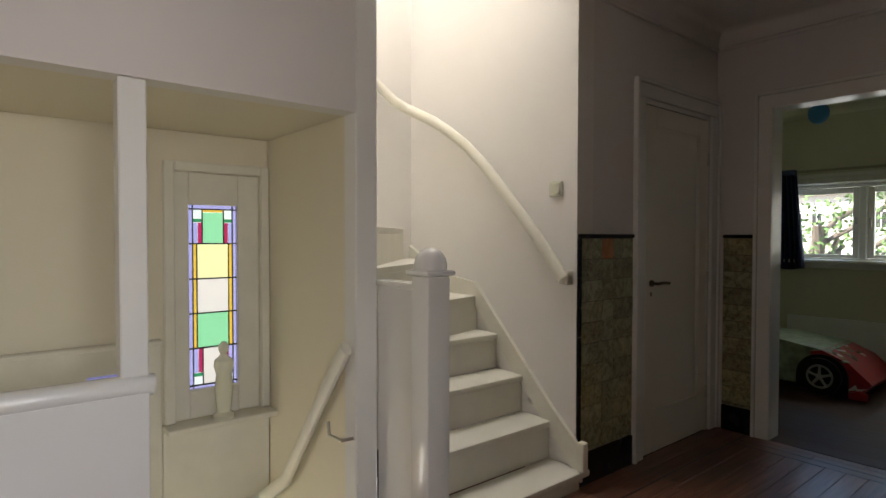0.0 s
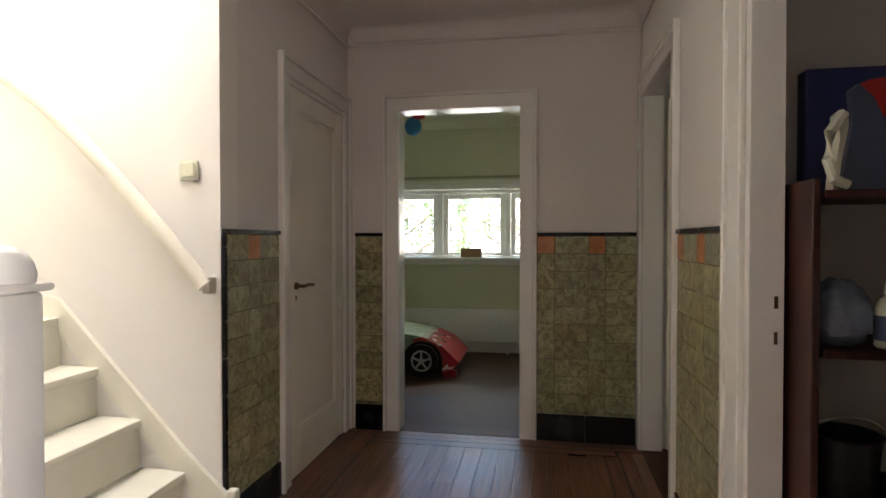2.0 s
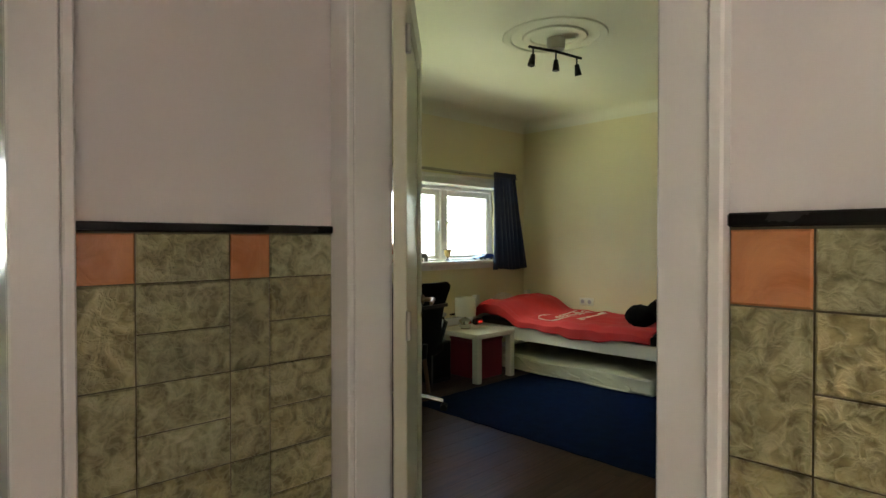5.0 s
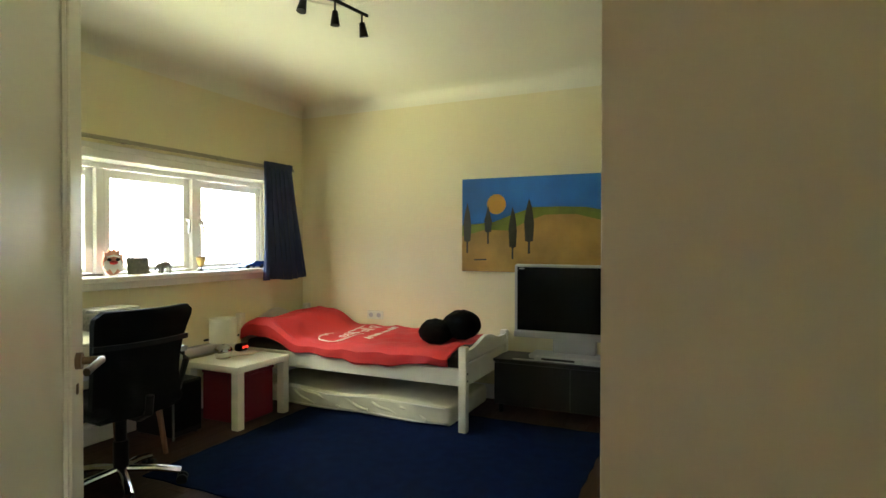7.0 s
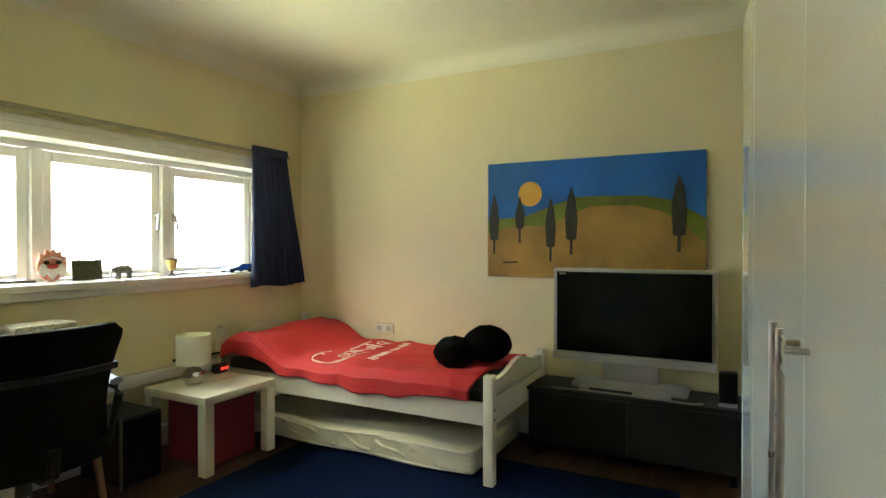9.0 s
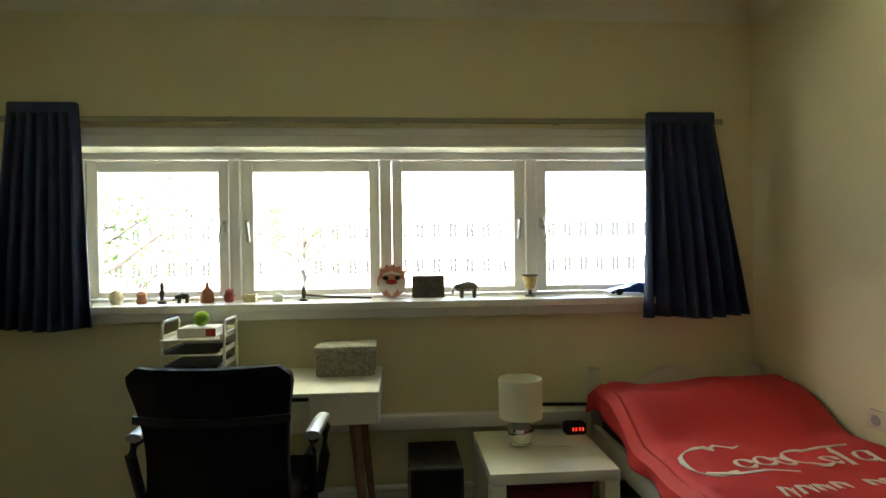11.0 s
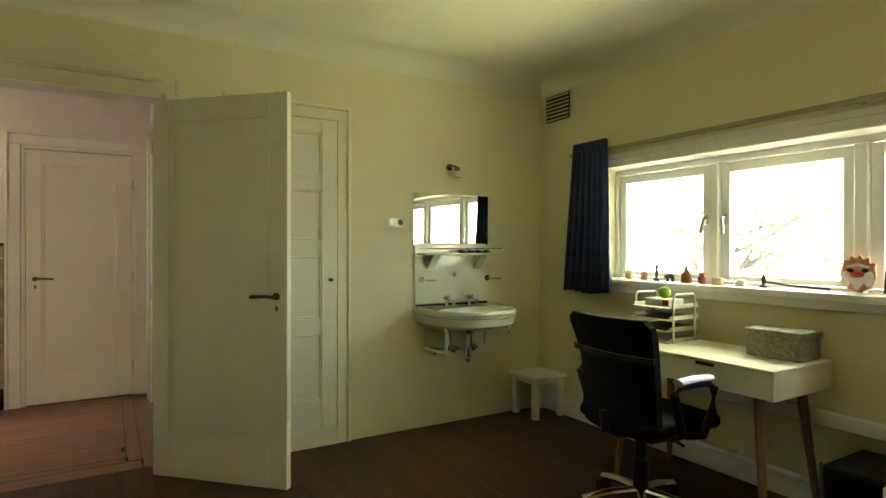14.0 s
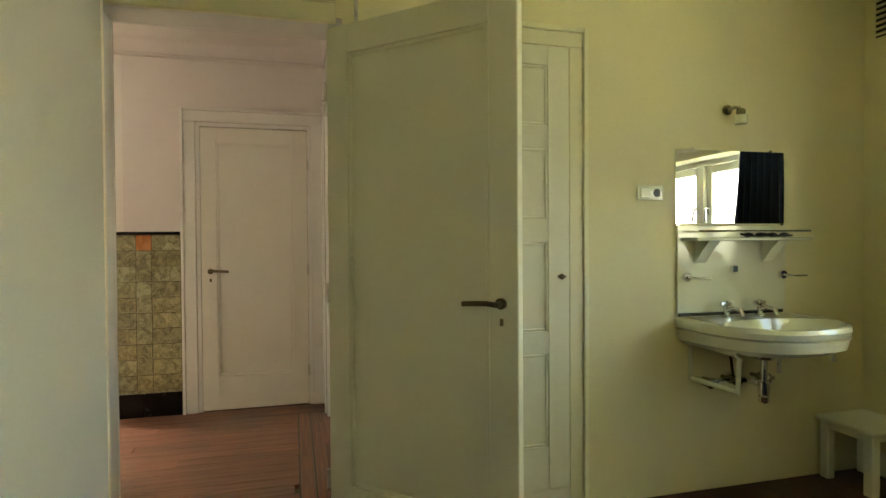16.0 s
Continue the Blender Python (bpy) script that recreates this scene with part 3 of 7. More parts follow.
def door_leaf(name, m, w, h, hinge_right, label, paint, t=0.04):
    """A flat-framed door with one tall sunk panel, seen from local -y; local x runs from the left edge."""
    root = thing(name, m, label, "door")
    st, rail, base = 0.105, 0.11, 0.24
    bm = bmesh.new()
    cuboid(bm, 0, st, -t, 0, 0, h, bevel=0.003)
    cuboid(bm, w - st, w, -t, 0, 0, h, bevel=0.003)
    cuboid(bm, st, w - st, -t, 0, h - rail, h, bevel=0.002)
    cuboid(bm, st, w - st, -t, 0, 0, base, bevel=0.002)
    bm.transform(m)
    part("door_frame", bm, paint, root)
    bm = bx(st, w - st, -t + 0.013, -0.013, base, h - rail)
    bm.transform(m)
    part("panel", bm, paint, root)
    bm = bmesh.new()
    for x0, x1, z0, z1 in ((st, st + 0.018, base, h - rail), (w - st - 0.018, w - st, base, h - rail), (st + 0.018, w - st - 0.018, base, base + 0.018), (st + 0.018, w - st - 0.018, h - rail - 0.018, h - rail)):
        cuboid(bm, x0, x1, -t + 0.004, -t + 0.0128, z0, z1, bevel=0.004)
    bm.transform(m)
    part("panel_moulding", bm, paint, root)
    hx = 0.06 if hinge_right else w - 0.06
    lever(root, m @ pose(hx, -t, 0.995), 1 if hinge_right else -1)
    for z in (0.25, 1.0, h - 0.25):
        bm = rod(bmesh.new(), (w + 0.004 if hinge_right else -0.004, -t - 0.004, z - 0.04), (w + 0.004 if hinge_right else -0.004, -t - 0.004, z + 0.04), 0.008)
        bm.transform(m)
        part("hinge", bm, M_METAL, root)
    return root


# closed door of the left hall wall; it faces +x
door_leaf("door_1", pose(-1.876, -0.867, 0.008, 0, 0, 90), 0.732, 2.018, True, "closed gloss white panel door in the hall", M_DOOR_HALL)
# open bedroom door, hung at the far jamb
door_leaf("door_2", pose(0.138, -0.072, 0.010, 0, 0, 45.3), 0.816, 2.05, False, "gloss cream panel door standing wide open", M_DOOR)

hk = thing("door_hook", (0.17, 0.0, 2.2), "small metal hook above the bedroom door", "hook")
part("plate", bx(0.166, 0.172, 0.012, 0.028, 2.10, 2.185, bevel=0.001), M_METAL, hk)
part("peg", tube(bmesh.new(), [(0.172, 0.02, 2.12), (0.19, 0.02, 2.115), (0.198, 0.02, 2.13)], 0.005, 8), M_METAL, hk)

# ---- windows ----
PITCH, PANE = 0.766, 0.590


def window_row(name, x0, n, lo, hi, label):
    """A row of casements; x0 is the left edge of the first pane, lo and hi the ends of the opening."""
    root = thing(name, (0, 0, 0), label, "window", kind="structure")
    y0, y1 = 2.80, 2.88
    bm = bmesh.new()
    cuboid(bm, lo, hi, y0, y1, 1.765, 1.83, bevel=0.004)
    cuboid(bm, lo, hi, y0, y1, 1.03, 1.065, bevel=0.004)
    edges = [lo] + [x0 + i * PITCH - (PITCH - PANE) / 2 for i in range(1, n)] + [hi]
    for i, e in enumerate(edges):
        if i == 0:
            cuboid(bm, lo, lo + 0.03, y0, y1, 1.065, 1.765, bevel=0.004)
        elif i == n:
            cuboid(bm, hi - 0.03, hi, y0, y1, 1.065, 1.765, bevel=0.004)
        else:
            cuboid(bm, e - 0.03, e + 0.03, y0 - 0.012, y1, 1.065, 1.765, bevel=0.005)
    part("window_frame", bm, M_TRIM, root)
    for i in range(n):
        a, b = x0 + i * PITCH, x0 + i * PITCH + PANE
        l, r = (edges[i] + 0.0325, edges[i + 1] - 0.0325)
        if i == 0 or l < a - 0.09:
            l = max(l, a - 0.058)
        if i == n - 1 or r > b + 0.09:
            r = min(r, b + 0.058)
        bm = bmesh.new()
        for u0, u1, z0, z1 in ((l, a, 1.068, 1.762), (b, r, 1.068, 1.762), (a, b, 1.705, 1.762), (a, b, 1.068, 1.098)):
            cuboid(bm, u0, u1, 2.815, 2.865, z0, z1, bevel=0.004)
        sash = part("sash", bm, M_TRIM, root)
        pane = part("pane", bx(a - 0.004, b + 0.004, 2.838, 2.844, 1.094, 1.709), M_GLASS, root)
        pane.visible_shadow = False
        # lever catch beside the nearer mullion
        hx = b + 0.028 if i % 2 == 0 else a - 0.028
        bm = bmesh.new()
        cuboid(bm, hx - 0.012, hx + 0.012, 2.803, 2.815, 1.40, 1.46, bevel=0.003)
        rod(bm, (hx, 2.803, 1.44), (hx, 2.785, 1.44), 0.008)
        tube(bm, [(hx, 2.783, 1.445), (hx + (0.006 if i % 2 else -0.006), 2.775, 1.40), (hx + (0.012 if i % 2 else -0.012), 2.772, 1.345)], 0.009)
        part("window_catch", bm, M_METAL, root, "worn metal window catch")
    bm = bx(lo - 0.06, hi + 0.06, 2.575, 2.80, 1.012, 1.05, bevel=0.008, seg=2)
    part("window_sill", bm, M_TRIM, root, "broad white painted window sill")
    part("sill_apron", bx(lo - 0.05, hi + 0.05, 2.62, 2.658, 0.965, 1.011, bevel=0.004), M_TRIM, root)
    part("head_board", bx(lo - 0.05, hi + 0.05, 2.625, 2.80, 1.80, 1.86, bevel=0.006), M_TRIM, root)
    part("head_architrave", bx(lo - 0.05, hi + 0.05, 2.64, 2.658, 1.861, 1.90, bevel=0.004), M_TRIM, root)
    return root


window_row("window_1", 0.889, 4, 0.80, 3.86, "long row of four white casement windows")
window_row("window_2", -2.407, 3, -2.62, -0.24, "row of three white casement windows")

# ---- baseboards ----
bb = bmesh.new()
for a in ((0.18, XE, YW - 0.018, YW - 0.001, 0, 0.12), (XE - 0.018, XE - 0.001, -1.34, YW - 0.018, 0, 0.12), (-2.79, -0.01, YW - 0.018, YW - 0.001, 0, 0.12), (-0.018, -0.001, 0.135, YW - 0.018, 0, 0.12)):
    cuboid(bb, *a, bevel=0.004)
struct("baseboard", bb, M_TRIM, "white painted baseboards", "baseboard")
# pipe ledge under the bedroom windows
pl = bmesh.new()
cuboid(pl, 1.2, XE - 0.02, 2.585, 2.657, 0.42, 0.49, bevel=0.012, seg=2)
rod(pl, (1.2, 2.60, 0.14), (XE - 0.02, 2.60, 0.14), 0.016)
for x in (1.8, 2.9, 3.9):
    rod(pl, (x, 2.60, 0.14), (x, 2.657, 0.14), 0.008)
tagged(made("heating_pipe", pl, M_TRIM), "white boxed heating pipes along the wall", "pipe", kind="structure")

# ---- stairs ----
RISE, GO = 0.203, 0.197
X1, Z1 = -1.79, 0.105


def staircase():
    root = thing("staircase", (-1.8, -2.0, 0), "white painted winding wooden staircase going up", "staircase", kind="structure")
    for i in range(4):
        x, z = X1 - GO * i, Z1 + RISE * i
        part("tread", bx(x - GO - 0.02, x, -2.43, -1.493, z - 0.032, z, bevel=0.008, seg=2), M_STEP, root)
        part("riser", bx(x - 0.045, x - 0.025, -2.43, -1.493, z - RISE if i else 0.0, z - 0.033), M_STEP, root)
    px, py = -2.30, -2.45
    bounds = [(-2.575, -1.493), (-2.90, -1.493), (-3.248, -1.56), (-3.248, -2.0), (-3.248, -2.42), (-3.248, -2.9), (-3.248, -3.3), (-3.248, -3.59)]
    inner = [(px, py)] * 4 + [(px, -2.5), (-2.202, -2.9), (-2.202, -3.3), (-2.202, -3.59)]
    for i in range(7):
        z = Z1 + RISE * (4 + i) + (0.26 if i > 3 else 0)
        a, b, ia, ib = bounds[i], bounds[i + 1], inner[i], inner[i + 1]
        pts = [ia, a] + ([(-3.248, -1.493)] if i == 1 else []) + [b] + ([ib] if ib != ia else [])
        bm = prism(bmesh.new(), pts, "z", z - 0.032, z)
        part("tread", bm, M_STEP, root)
        d = Vector((a[0] - ia[0], a[1] - ia[1])).normalized()
        n = Vector((d.y, -d.x)) * 0.02 if i < 1 else Vector((-d.y, d.x)) * 0.02
        n = -n if n.x > 0 and i < 4 else n
        q = [(ia[0], ia[1]), a, (a[0] + n.x, a[1] + n.y), (ia[0] + n.x, ia[1] + n.y)]
        part("riser", prism(bmesh.new(), q, "z", z - RISE, z - 0.033), M_STEP, root)
    # string board on the wall
    low = [(X1 - 0.005, Z1 - 0.06)] + [(X1 - GO * k, Z1 + RISE * k - 0.06) for k in range(1, 5)] + [(-2.9, 0.95), (-3.246, 1.13)]
    high = [(x, z + 0.14 - 0.01 * k * (k > 4)) for k, (x, z) in enumerate(low)]
    high[0] = (X1 - 0.005, Z1 + 0.11)
    part("string_board", prism(bmesh.new(), low + high[::-1], "y", -1.512, -1.4905), M_STEP, root)
    part("string_block", bx(X1 - 0.01, X1 + 0.03, -1.53, -1.4905, Z1 + 0.002, Z1 + 0.15, bevel=0.006), M_STEP, root)
    # side panel below the first flight
    part("side_panel", bx(-2.168, -1.812, -2.46, -2.435, 0, 1.06, bevel=0.003), M_TRIM, root)
    part("side_panel_cap", bx(-2.168, -1.812, -2.475, -2.42, 1.061, 1.085, bevel=0.006, seg=2), M_TRIM, root)
    part("first_step_front", bx(X1 - 0.03, X1 + 0.012, -2.43, -1.45, Z1 - 0.035, Z1 - 0.001, bevel=0.01, seg=2), M_STEP, root)
    return root


staircase()

nw = thing("newel_post", (-1.755, -2.49, 0), "white square newel post with a domed cap", "newel post")
part("post", bx(-1.81, -1.70, -2.545, -2.435, 0, 1.125, bevel=0.012, seg=2), M_TRIM, nw)
part("cap_ring", bx(-1.825, -1.685, -2.56, -2.42, 1.126, 1.146, bevel=0.009, seg=2), M_TRIM, nw)
db = bmesh.new()
lathe(db, [(0.062, 0.0), (0.064, 0.02), (0.058, 0.045), (0.044, 0.066), (0.024, 0.08), (0.003, 0.085)], (-1.755, -2.49, 1.1465))
part("dome", db, M_TRIM, nw)

hr = thing("handrail", (-2.6, -1.53, 1.6), "white painted wooden handrail on the stairwell wall", "handrail")
rail = [(-1.875, -1.545, 1.06), (-2.05, -1.545, 1.265), (-2.25, -1.545, 1.475), (-2.45, -1.545, 1.675), (-2.62, -1.545, 1.82), (-2.78, -1.545, 1.925), (-2.93, -1.547, 2.01), (-3.07, -1.56, 2.075), (-3.15, -1.60, 2.12), (-3.19, -1.68, 2.17), (-3.2, -1.82, 2.27), (-3.2, -2.05, 2.45), (-3.2, -2.4, 2.75)]
part("rail", tube(bmesh.new(), rail, 0.034, 12, 0.62), M_STEP, hr)
part("rail_end", bx(-1.885, -1.855, -1.552, -1.4905, 1.03, 1.10, bevel=0.006), M_STEP, hr)
for k in (1, 4, 6):
    p = rail[k]
    part("bracket", rod(bmesh.new(), (p[0], p[1], p[2] - 0.03), (p[0], -1.4905, p[2] - 0.05), 0.007), M_METAL, hr)

lr = thing("handrail_down", (-2.6, -2.63, 0.4), "white painted handrail down the lower stairs", "handrail")
part("rail", tube(bmesh.new(), [(-2.16, -2.625, 0.80), (-2.37, -2.625, 0.55), (-2.6, -2.625, 0.26), (-2.78, -2.625, 0.03), (-2.98, -2.66, -0.12), (-3.05, -2.8, -0.2)], 0.036, 12, 0.62), M_STEP, lr)
part("bracket", tube(bmesh.new(), [(-2.19, -2.571, 0.40), (-2.22, -2.615, 0.39), (-2.29, -2.635, 0.40), (-2.31, -2.63, 0.455)], 0.008), M_METAL, lr)

sd = thing("lower_staircase", (-2.6, -3, -0.5), "white painted steps going down", "staircase", kind="structure")
for i in range(5):
    part("tread", bx(-2.2 - 0.2 * (i + 1), -2.2 - 0.2 * i + 0.02, -4.6, -2.572, -0.2 * (i + 1) - 0.03, -0.2 * (i + 1), bevel=0.006), M_STEP, sd)
    part("riser", bx(-2.2 - 0.2 * i - 0.01, -2.2 - 0.2 * i, -4.6, -2.572, -0.2 * (i + 1), -0.2 * i - 0.031 if i else -0.001), M_STEP, sd)

pp = thing("parapet", (-2.15, -4, 0), "white boarded stair parapet with a rounded rail", "parapet", kind="structure")
part("panel", bx(-2.22, -2.17, -4.69, -3.372, 0, 0.745, bevel=0.003), M_TRIM, pp)
part("rail", tube(bmesh.new(), [(-2.195, -4.69, 0.77), (-2.195, -4.2, 0.77), (-2.195, -3.40, 0.77), (-2.195, -3.355, 0.765)], 0.036, 14), M_TRIM, pp)
part("post", bx(-2.26, -2.172, -3.458, -3.372, 0.80, 1.798, bevel=0.005), M_TRIM, pp)

# stained glass window
SG = [glass("violet_glass", (0.42, 0.40, 0.80), 0.25), glass("green_glass", (0.30, 0.72, 0.42), 0.25), glass("straw_glass", (0.92, 0.88, 0.50), 0.25), glass("clear_ribbed_glass", (0.80, 0.74, 0.74), 0.3),
      glass("amber_glass", (0.80, 0.52, 0.08), 0.25), glass("red_glass", (0.45, 0.03, 0.12), 0.25), glass("pale_glass", (0.86, 0.92, 0.95), 0.25), glass("dark_green_glass", (0.04, 0.30, 0.14), 0.25)]
sg = thing("stained_glass_window", (-3.14, -2.86, 0.33), "leaded stained glass window in green, yellow, violet and red", "window", kind="structure")
fb = bmesh.new()
for y0, y1, z0, z1 in ((-3.06, -2.985, 0.33, 1.6), (-2.735, -2.62, 0.33, 1.6), (-2.985, -2.735, 1.435, 1.6), (-2.985, -2.735, 0.33, 0.475)):
    cuboid(fb, -3.17, -3.13, y0, y1, z0, z1, bevel=0.004)
part("window_frame", fb, M_STEP, sg)
fb = bmesh.new()
for y0, y1, z0, z1 in ((-3.11, -3.06, 0.33, 1.65), (-2.62, -2.574, 0.33, 1.65), (-3.06, -2.62, 1.6, 1.65)):
    cuboid(fb, -3.12, -3.09, y0, y1, z0, z1, bevel=0.006)
part("architrave", fb, M_STEP, sg)
part("window_sill", bx(-3.13, -2.99, -3.12, -2.572, 0.30, 0.329, bevel=0.008, seg=2), M_STEP, sg)
for y0, y1, z0, z1, g in [
        (-2.984, -2.962, 0.476, 1.434, 0), (-2.757, -2.736, 0.476, 1.434, 0),
        (-2.962, -2.757, 1.415, 1.434, 0), (-2.915, -2.802, 1.398, 1.413, 4),
        (-2.912, -2.805, 1.235, 1.396, 1), (-2.96, -2.914, 1.365, 1.413, 6), (-2.803, -2.759, 1.365, 1.413, 6),
        (-2.96, -2.914, 1.345, 1.363, 7), (-2.803, -2.759, 1.345, 1.363, 7), (-2.935, -2.914, 1.235, 1.343, 5), (-2.803, -2.782, 1.235, 1.343, 5),
        (-2.96, -2.937, 1.235, 1.343, 0), (-2.780, -2.759, 1.235, 1.343, 0),
        (-2.94, -2.78, 1.052, 1.232, 2), (-2.96, -2.942, 0.69, 1.232, 4), (-2.778, -2.759, 0.69, 1.232, 4),
        (-2.94, -2.78, 0.872, 1.049, 3), (-2.94, -2.78, 0.69, 0.869, 1),
        (-2.912, -2.805, 0.495, 0.687, 3), (-2.935, -2.914, 0.56, 0.687, 5), (-2.803, -2.782, 0.56, 0.687, 5),
        (-2.96, -2.937, 0.56, 0.687, 0), (-2.780, -2.759, 0.56, 0.687, 0), (-2.96, -2.914, 0.54, 0.558, 7), (-2.803, -2.759, 0.54, 0.558, 7),
        (-2.96, -2.914, 0.495, 0.538, 6), (-2.803, -2.759, 0.495, 0.538, 6), (-2.962, -2.757, 0.476, 0.493, 0)]:
    pane = part("pane", bx(-3.152, -3.148, y0, y1, z0, z1), SG[g], sg)
    pane.visible_shadow = False
lb = bmesh.new()
for z in (1.413, 1.233, 1.050, 0.870, 0.688, 0.494):
    cuboid(lb, -3.156, -3.144, -2.984, -2.736, z - 0.0035, z + 0.0035)
for y in (-2.961, -2.758):
    cuboid(lb, -3.1555, -3.1445, y - 0.002, y + 0.002, 0.476, 1.434)
for y in (-2.941, -2.779):
    cuboid(lb, -3.1555, -3.1445, y - 0.002, y + 0.002, 0.69, 1.232)
for y in (-2.913, -2.804):
    for z0, z1 in ((1.235, 1.413), (0.495, 0.688)):
        cuboid(lb, -3.1555, -3.1445, y - 0.002, y + 0.002, z0, z1)
part("lead_cames", lb, M_LEAD, sg, "dark lead cames")
bd = tagged(made("bright_backdrop", bx(-3.37, -3.362, -3.2, -2.5, 0.2, 1.7), glow("overcast_daylight", (0.95, 1.0, 0.98), 0.15)), "bright overcast daylight outside the stained glass", "backdrop", kind="structure")

dd = thing("dado_panelling", (-3.1, -3.9, 0), "cream painted wooden panelling with a ledge", "panelling", kind="structure")
part("panel", bx(-3.119, -3.10, -4.69, -3.125, -0.6, 0.74, bevel=0.003), M_STEP, dd)
part("ledge", bx(-3.119, -3.06, -4.69, -3.125, 0.741, 0.765, bevel=0.006), M_STEP, dd)
part("lower_panel", bx(-3.119, -3.105, -3.12, -2.575, -0.6, 0.295, bevel=0.003), M_STEP, dd)
# solid strip on the panel; its glow stands in for daylight through the pane
part("low_pane", bx(-3.0995, -3.094, -3.44, -3.28, 0.55, 0.62), glow("violet_daylight_glow", (0.45, 0.45, 0.95), 0.05), dd, "strip of violet leaded glass")

st = bmesh.new()
lathe(st, [(0.052, 0), (0.054, 0.02), (0.034, 0.035), (0.04, 0.09), (0.046, 0.16), (0.038, 0.23), (0.05, 0.27), (0.046, 0.30), (0.02, 0.325), (0.017, 0.335), (0.026, 0.355), (0.027, 0.375), (0.012, 0.395), (0.002, 0.398)], (-3.05, -2.84, 0.3295), 16)
tagged(made("statuette", st, M_PORCELAIN), "small white statuette on the stair window sill", "figurine")

sw = thing("light_switch", (-2.03, -1.49, 1.5), "white square light switch on the stairwell wall", "light switch")
part("plate", bx(-2.012, -1.93, -1.504, -1.4905, 1.48, 1.56, bevel=0.005, seg=2), M_PORCELAIN, sw)
part("rocker", bx(-2.0, -1.942, -1.509, -1.5045, 1.492, 1.548, bevel=0.004), M_PORCELAIN, sw)

# ---- closet ----
rk = thing("shelf_rack", (0.38, -1.8, 0), "red-brown wooden shelf rack in the dark closet", "shelf")
for x in (0.115, 0.64):
    part("upright", bx(x - 0.010, x + 0.010, -1.965, -1.67, 0, 1.85 if x > 0.5 else 1.40, bevel=0.003), M_SHELF, rk)
for z in (0.12, 0.55, 0.96, 1.37):
    part("shelf", bx(0.134, 0.621, -1.965, -1.67, z - 0.022, z, bevel=0.003), M_SHELF, rk)
M_IRON_BLUE = mat("grey_blue_plastic", (0.06, 0.075, 0.12), 0.35, bump=0.01)
ir = thing("steam_iron", (0.22, -1.89, 1.3705), "white and grey-blue steam iron standing upright", "iron")
out = [(0.0, 0.0), (0.13, 0.0), (0.135, 0.10), (0.12, 0.20), (0.085, 0.28), (0.045, 0.32), (0.02, 0.30), (0.03, 0.2), (0.012, 0.1)]
part("soleplate", prism(bmesh.new(), [(0.185 + 0.85 * u, 1.371 + 0.85 * v) for u, v in out], "y", -1.935, -1.915), M_IRON_BLUE, ir)
part("housing", prism(bmesh.new(), [(0.175 + 0.5 * u, 1.371 + 0.66 * v + 0.002) for u, v in out], "y", -1.914, -1.87), M_PORCELAIN, ir)
part("grip", tube(bmesh.new(), [(0.20, -1.93, 1.385), (0.165, -1.94, 1.40), (0.15, -1.94, 1.45), (0.155, -1.94, 1.52), (0.19, -1.93, 1.57)], 0.014), M_PORCELAIN, ir)
M_RED = mat("red_plastic", (0.45, 0.02, 0.02), 0.4, bump=0.01)
M_GREEN_DK = mat("dark_green_card", (0.015, 0.07, 0.03), 0.6)
M_BLUE_DK = mat("dark_blue_card", (0.02, 0.03, 0.12), 0.6)
gb = thing("game_box", (0.4, -1.7, 1.371), "dark blue cardboard game box with red and green print", "box")
part("carton", bx(0.18, 0.60, -1.74, -1.68, 1.371, 1.74, bevel=0.004), M_BLUE_DK, gb)
part("red_print", prism(bmesh.new(), [(0.38 + 0.09 * math.cos(a), 1.65 + 0.055 * math.sin(a)) for a in [k * math.pi / 8 for k in range(16)]], "y", -1.7435, -1.7405), M_RED, gb)
part("green_print", prism(bmesh.new(), [(0.30, 1.46), (0.55, 1.45), (0.55, 1.57), (0.40, 1.55)], "y", -1.7435, -1.7405), M_GREEN_DK, gb)
rb2 = thing("red_box", (0.39, -1.83, 1.371), "small red plastic box on the shelf", "box")
part("carton", bx(0.33, 0.45, -1.88, -1.78, 1.371, 1.47, bevel=0.004), M_RED, rb2)
part("lid", bx(0.327, 0.453, -1.883, -1.777, 1.4705, 1.49, bevel=0.004), M_RED, rb2)
bo = thing("bottle", (0.325, -1.90, 0.9605), "white plastic bottle with a blue label", "bottle")
part("bottle_body", lathe(bmesh.new(), [(0.036, 0), (0.04, 0.005), (0.04, 0.10), (0.03, 0.125), (0.018, 0.135)], (0.325, -1.90, 0.9605), 20), M_PORCELAIN, bo)
part("label", lathe(bmesh.new(), [(0.0407, 0.02), (0.0407, 0.085)], (0.325, -1.90, 0.9605), 20), M_IRON_BLUE, bo)
part("cap", lathe(bmesh.new(), [(0.017, 0.1355), (0.019, 0.138), (0.019, 0.165), (0.016, 0.168)], (0.325, -1.90, 0.9605), 16), M_PORCELAIN, bo)
bg = bmesh.new()
ball(bg, (0.215, -1.86, 1.04), 0.08, 1.0, 0.9, 1.25)
for v in bg.verts:
    v.co += Vector((random.uniform(-0.006, 0.006), random.uniform(-0.006, 0.006), random.uniform(-0.006, 0.006)))
    v.co.z = max(v.co.z, 0.961)
tagged(made("plastic_bag", bg, mat("blue_white_bag", (0.17, 0.20, 0.25), 0.4, vary=0.4, scale=18, bump=0.3)), "crumpled blue and white plastic bag", "bag")
bucket = thing("bucket", (0.24, -1.84, 0.5505), "dark grey bucket on a closet shelf", "bucket")
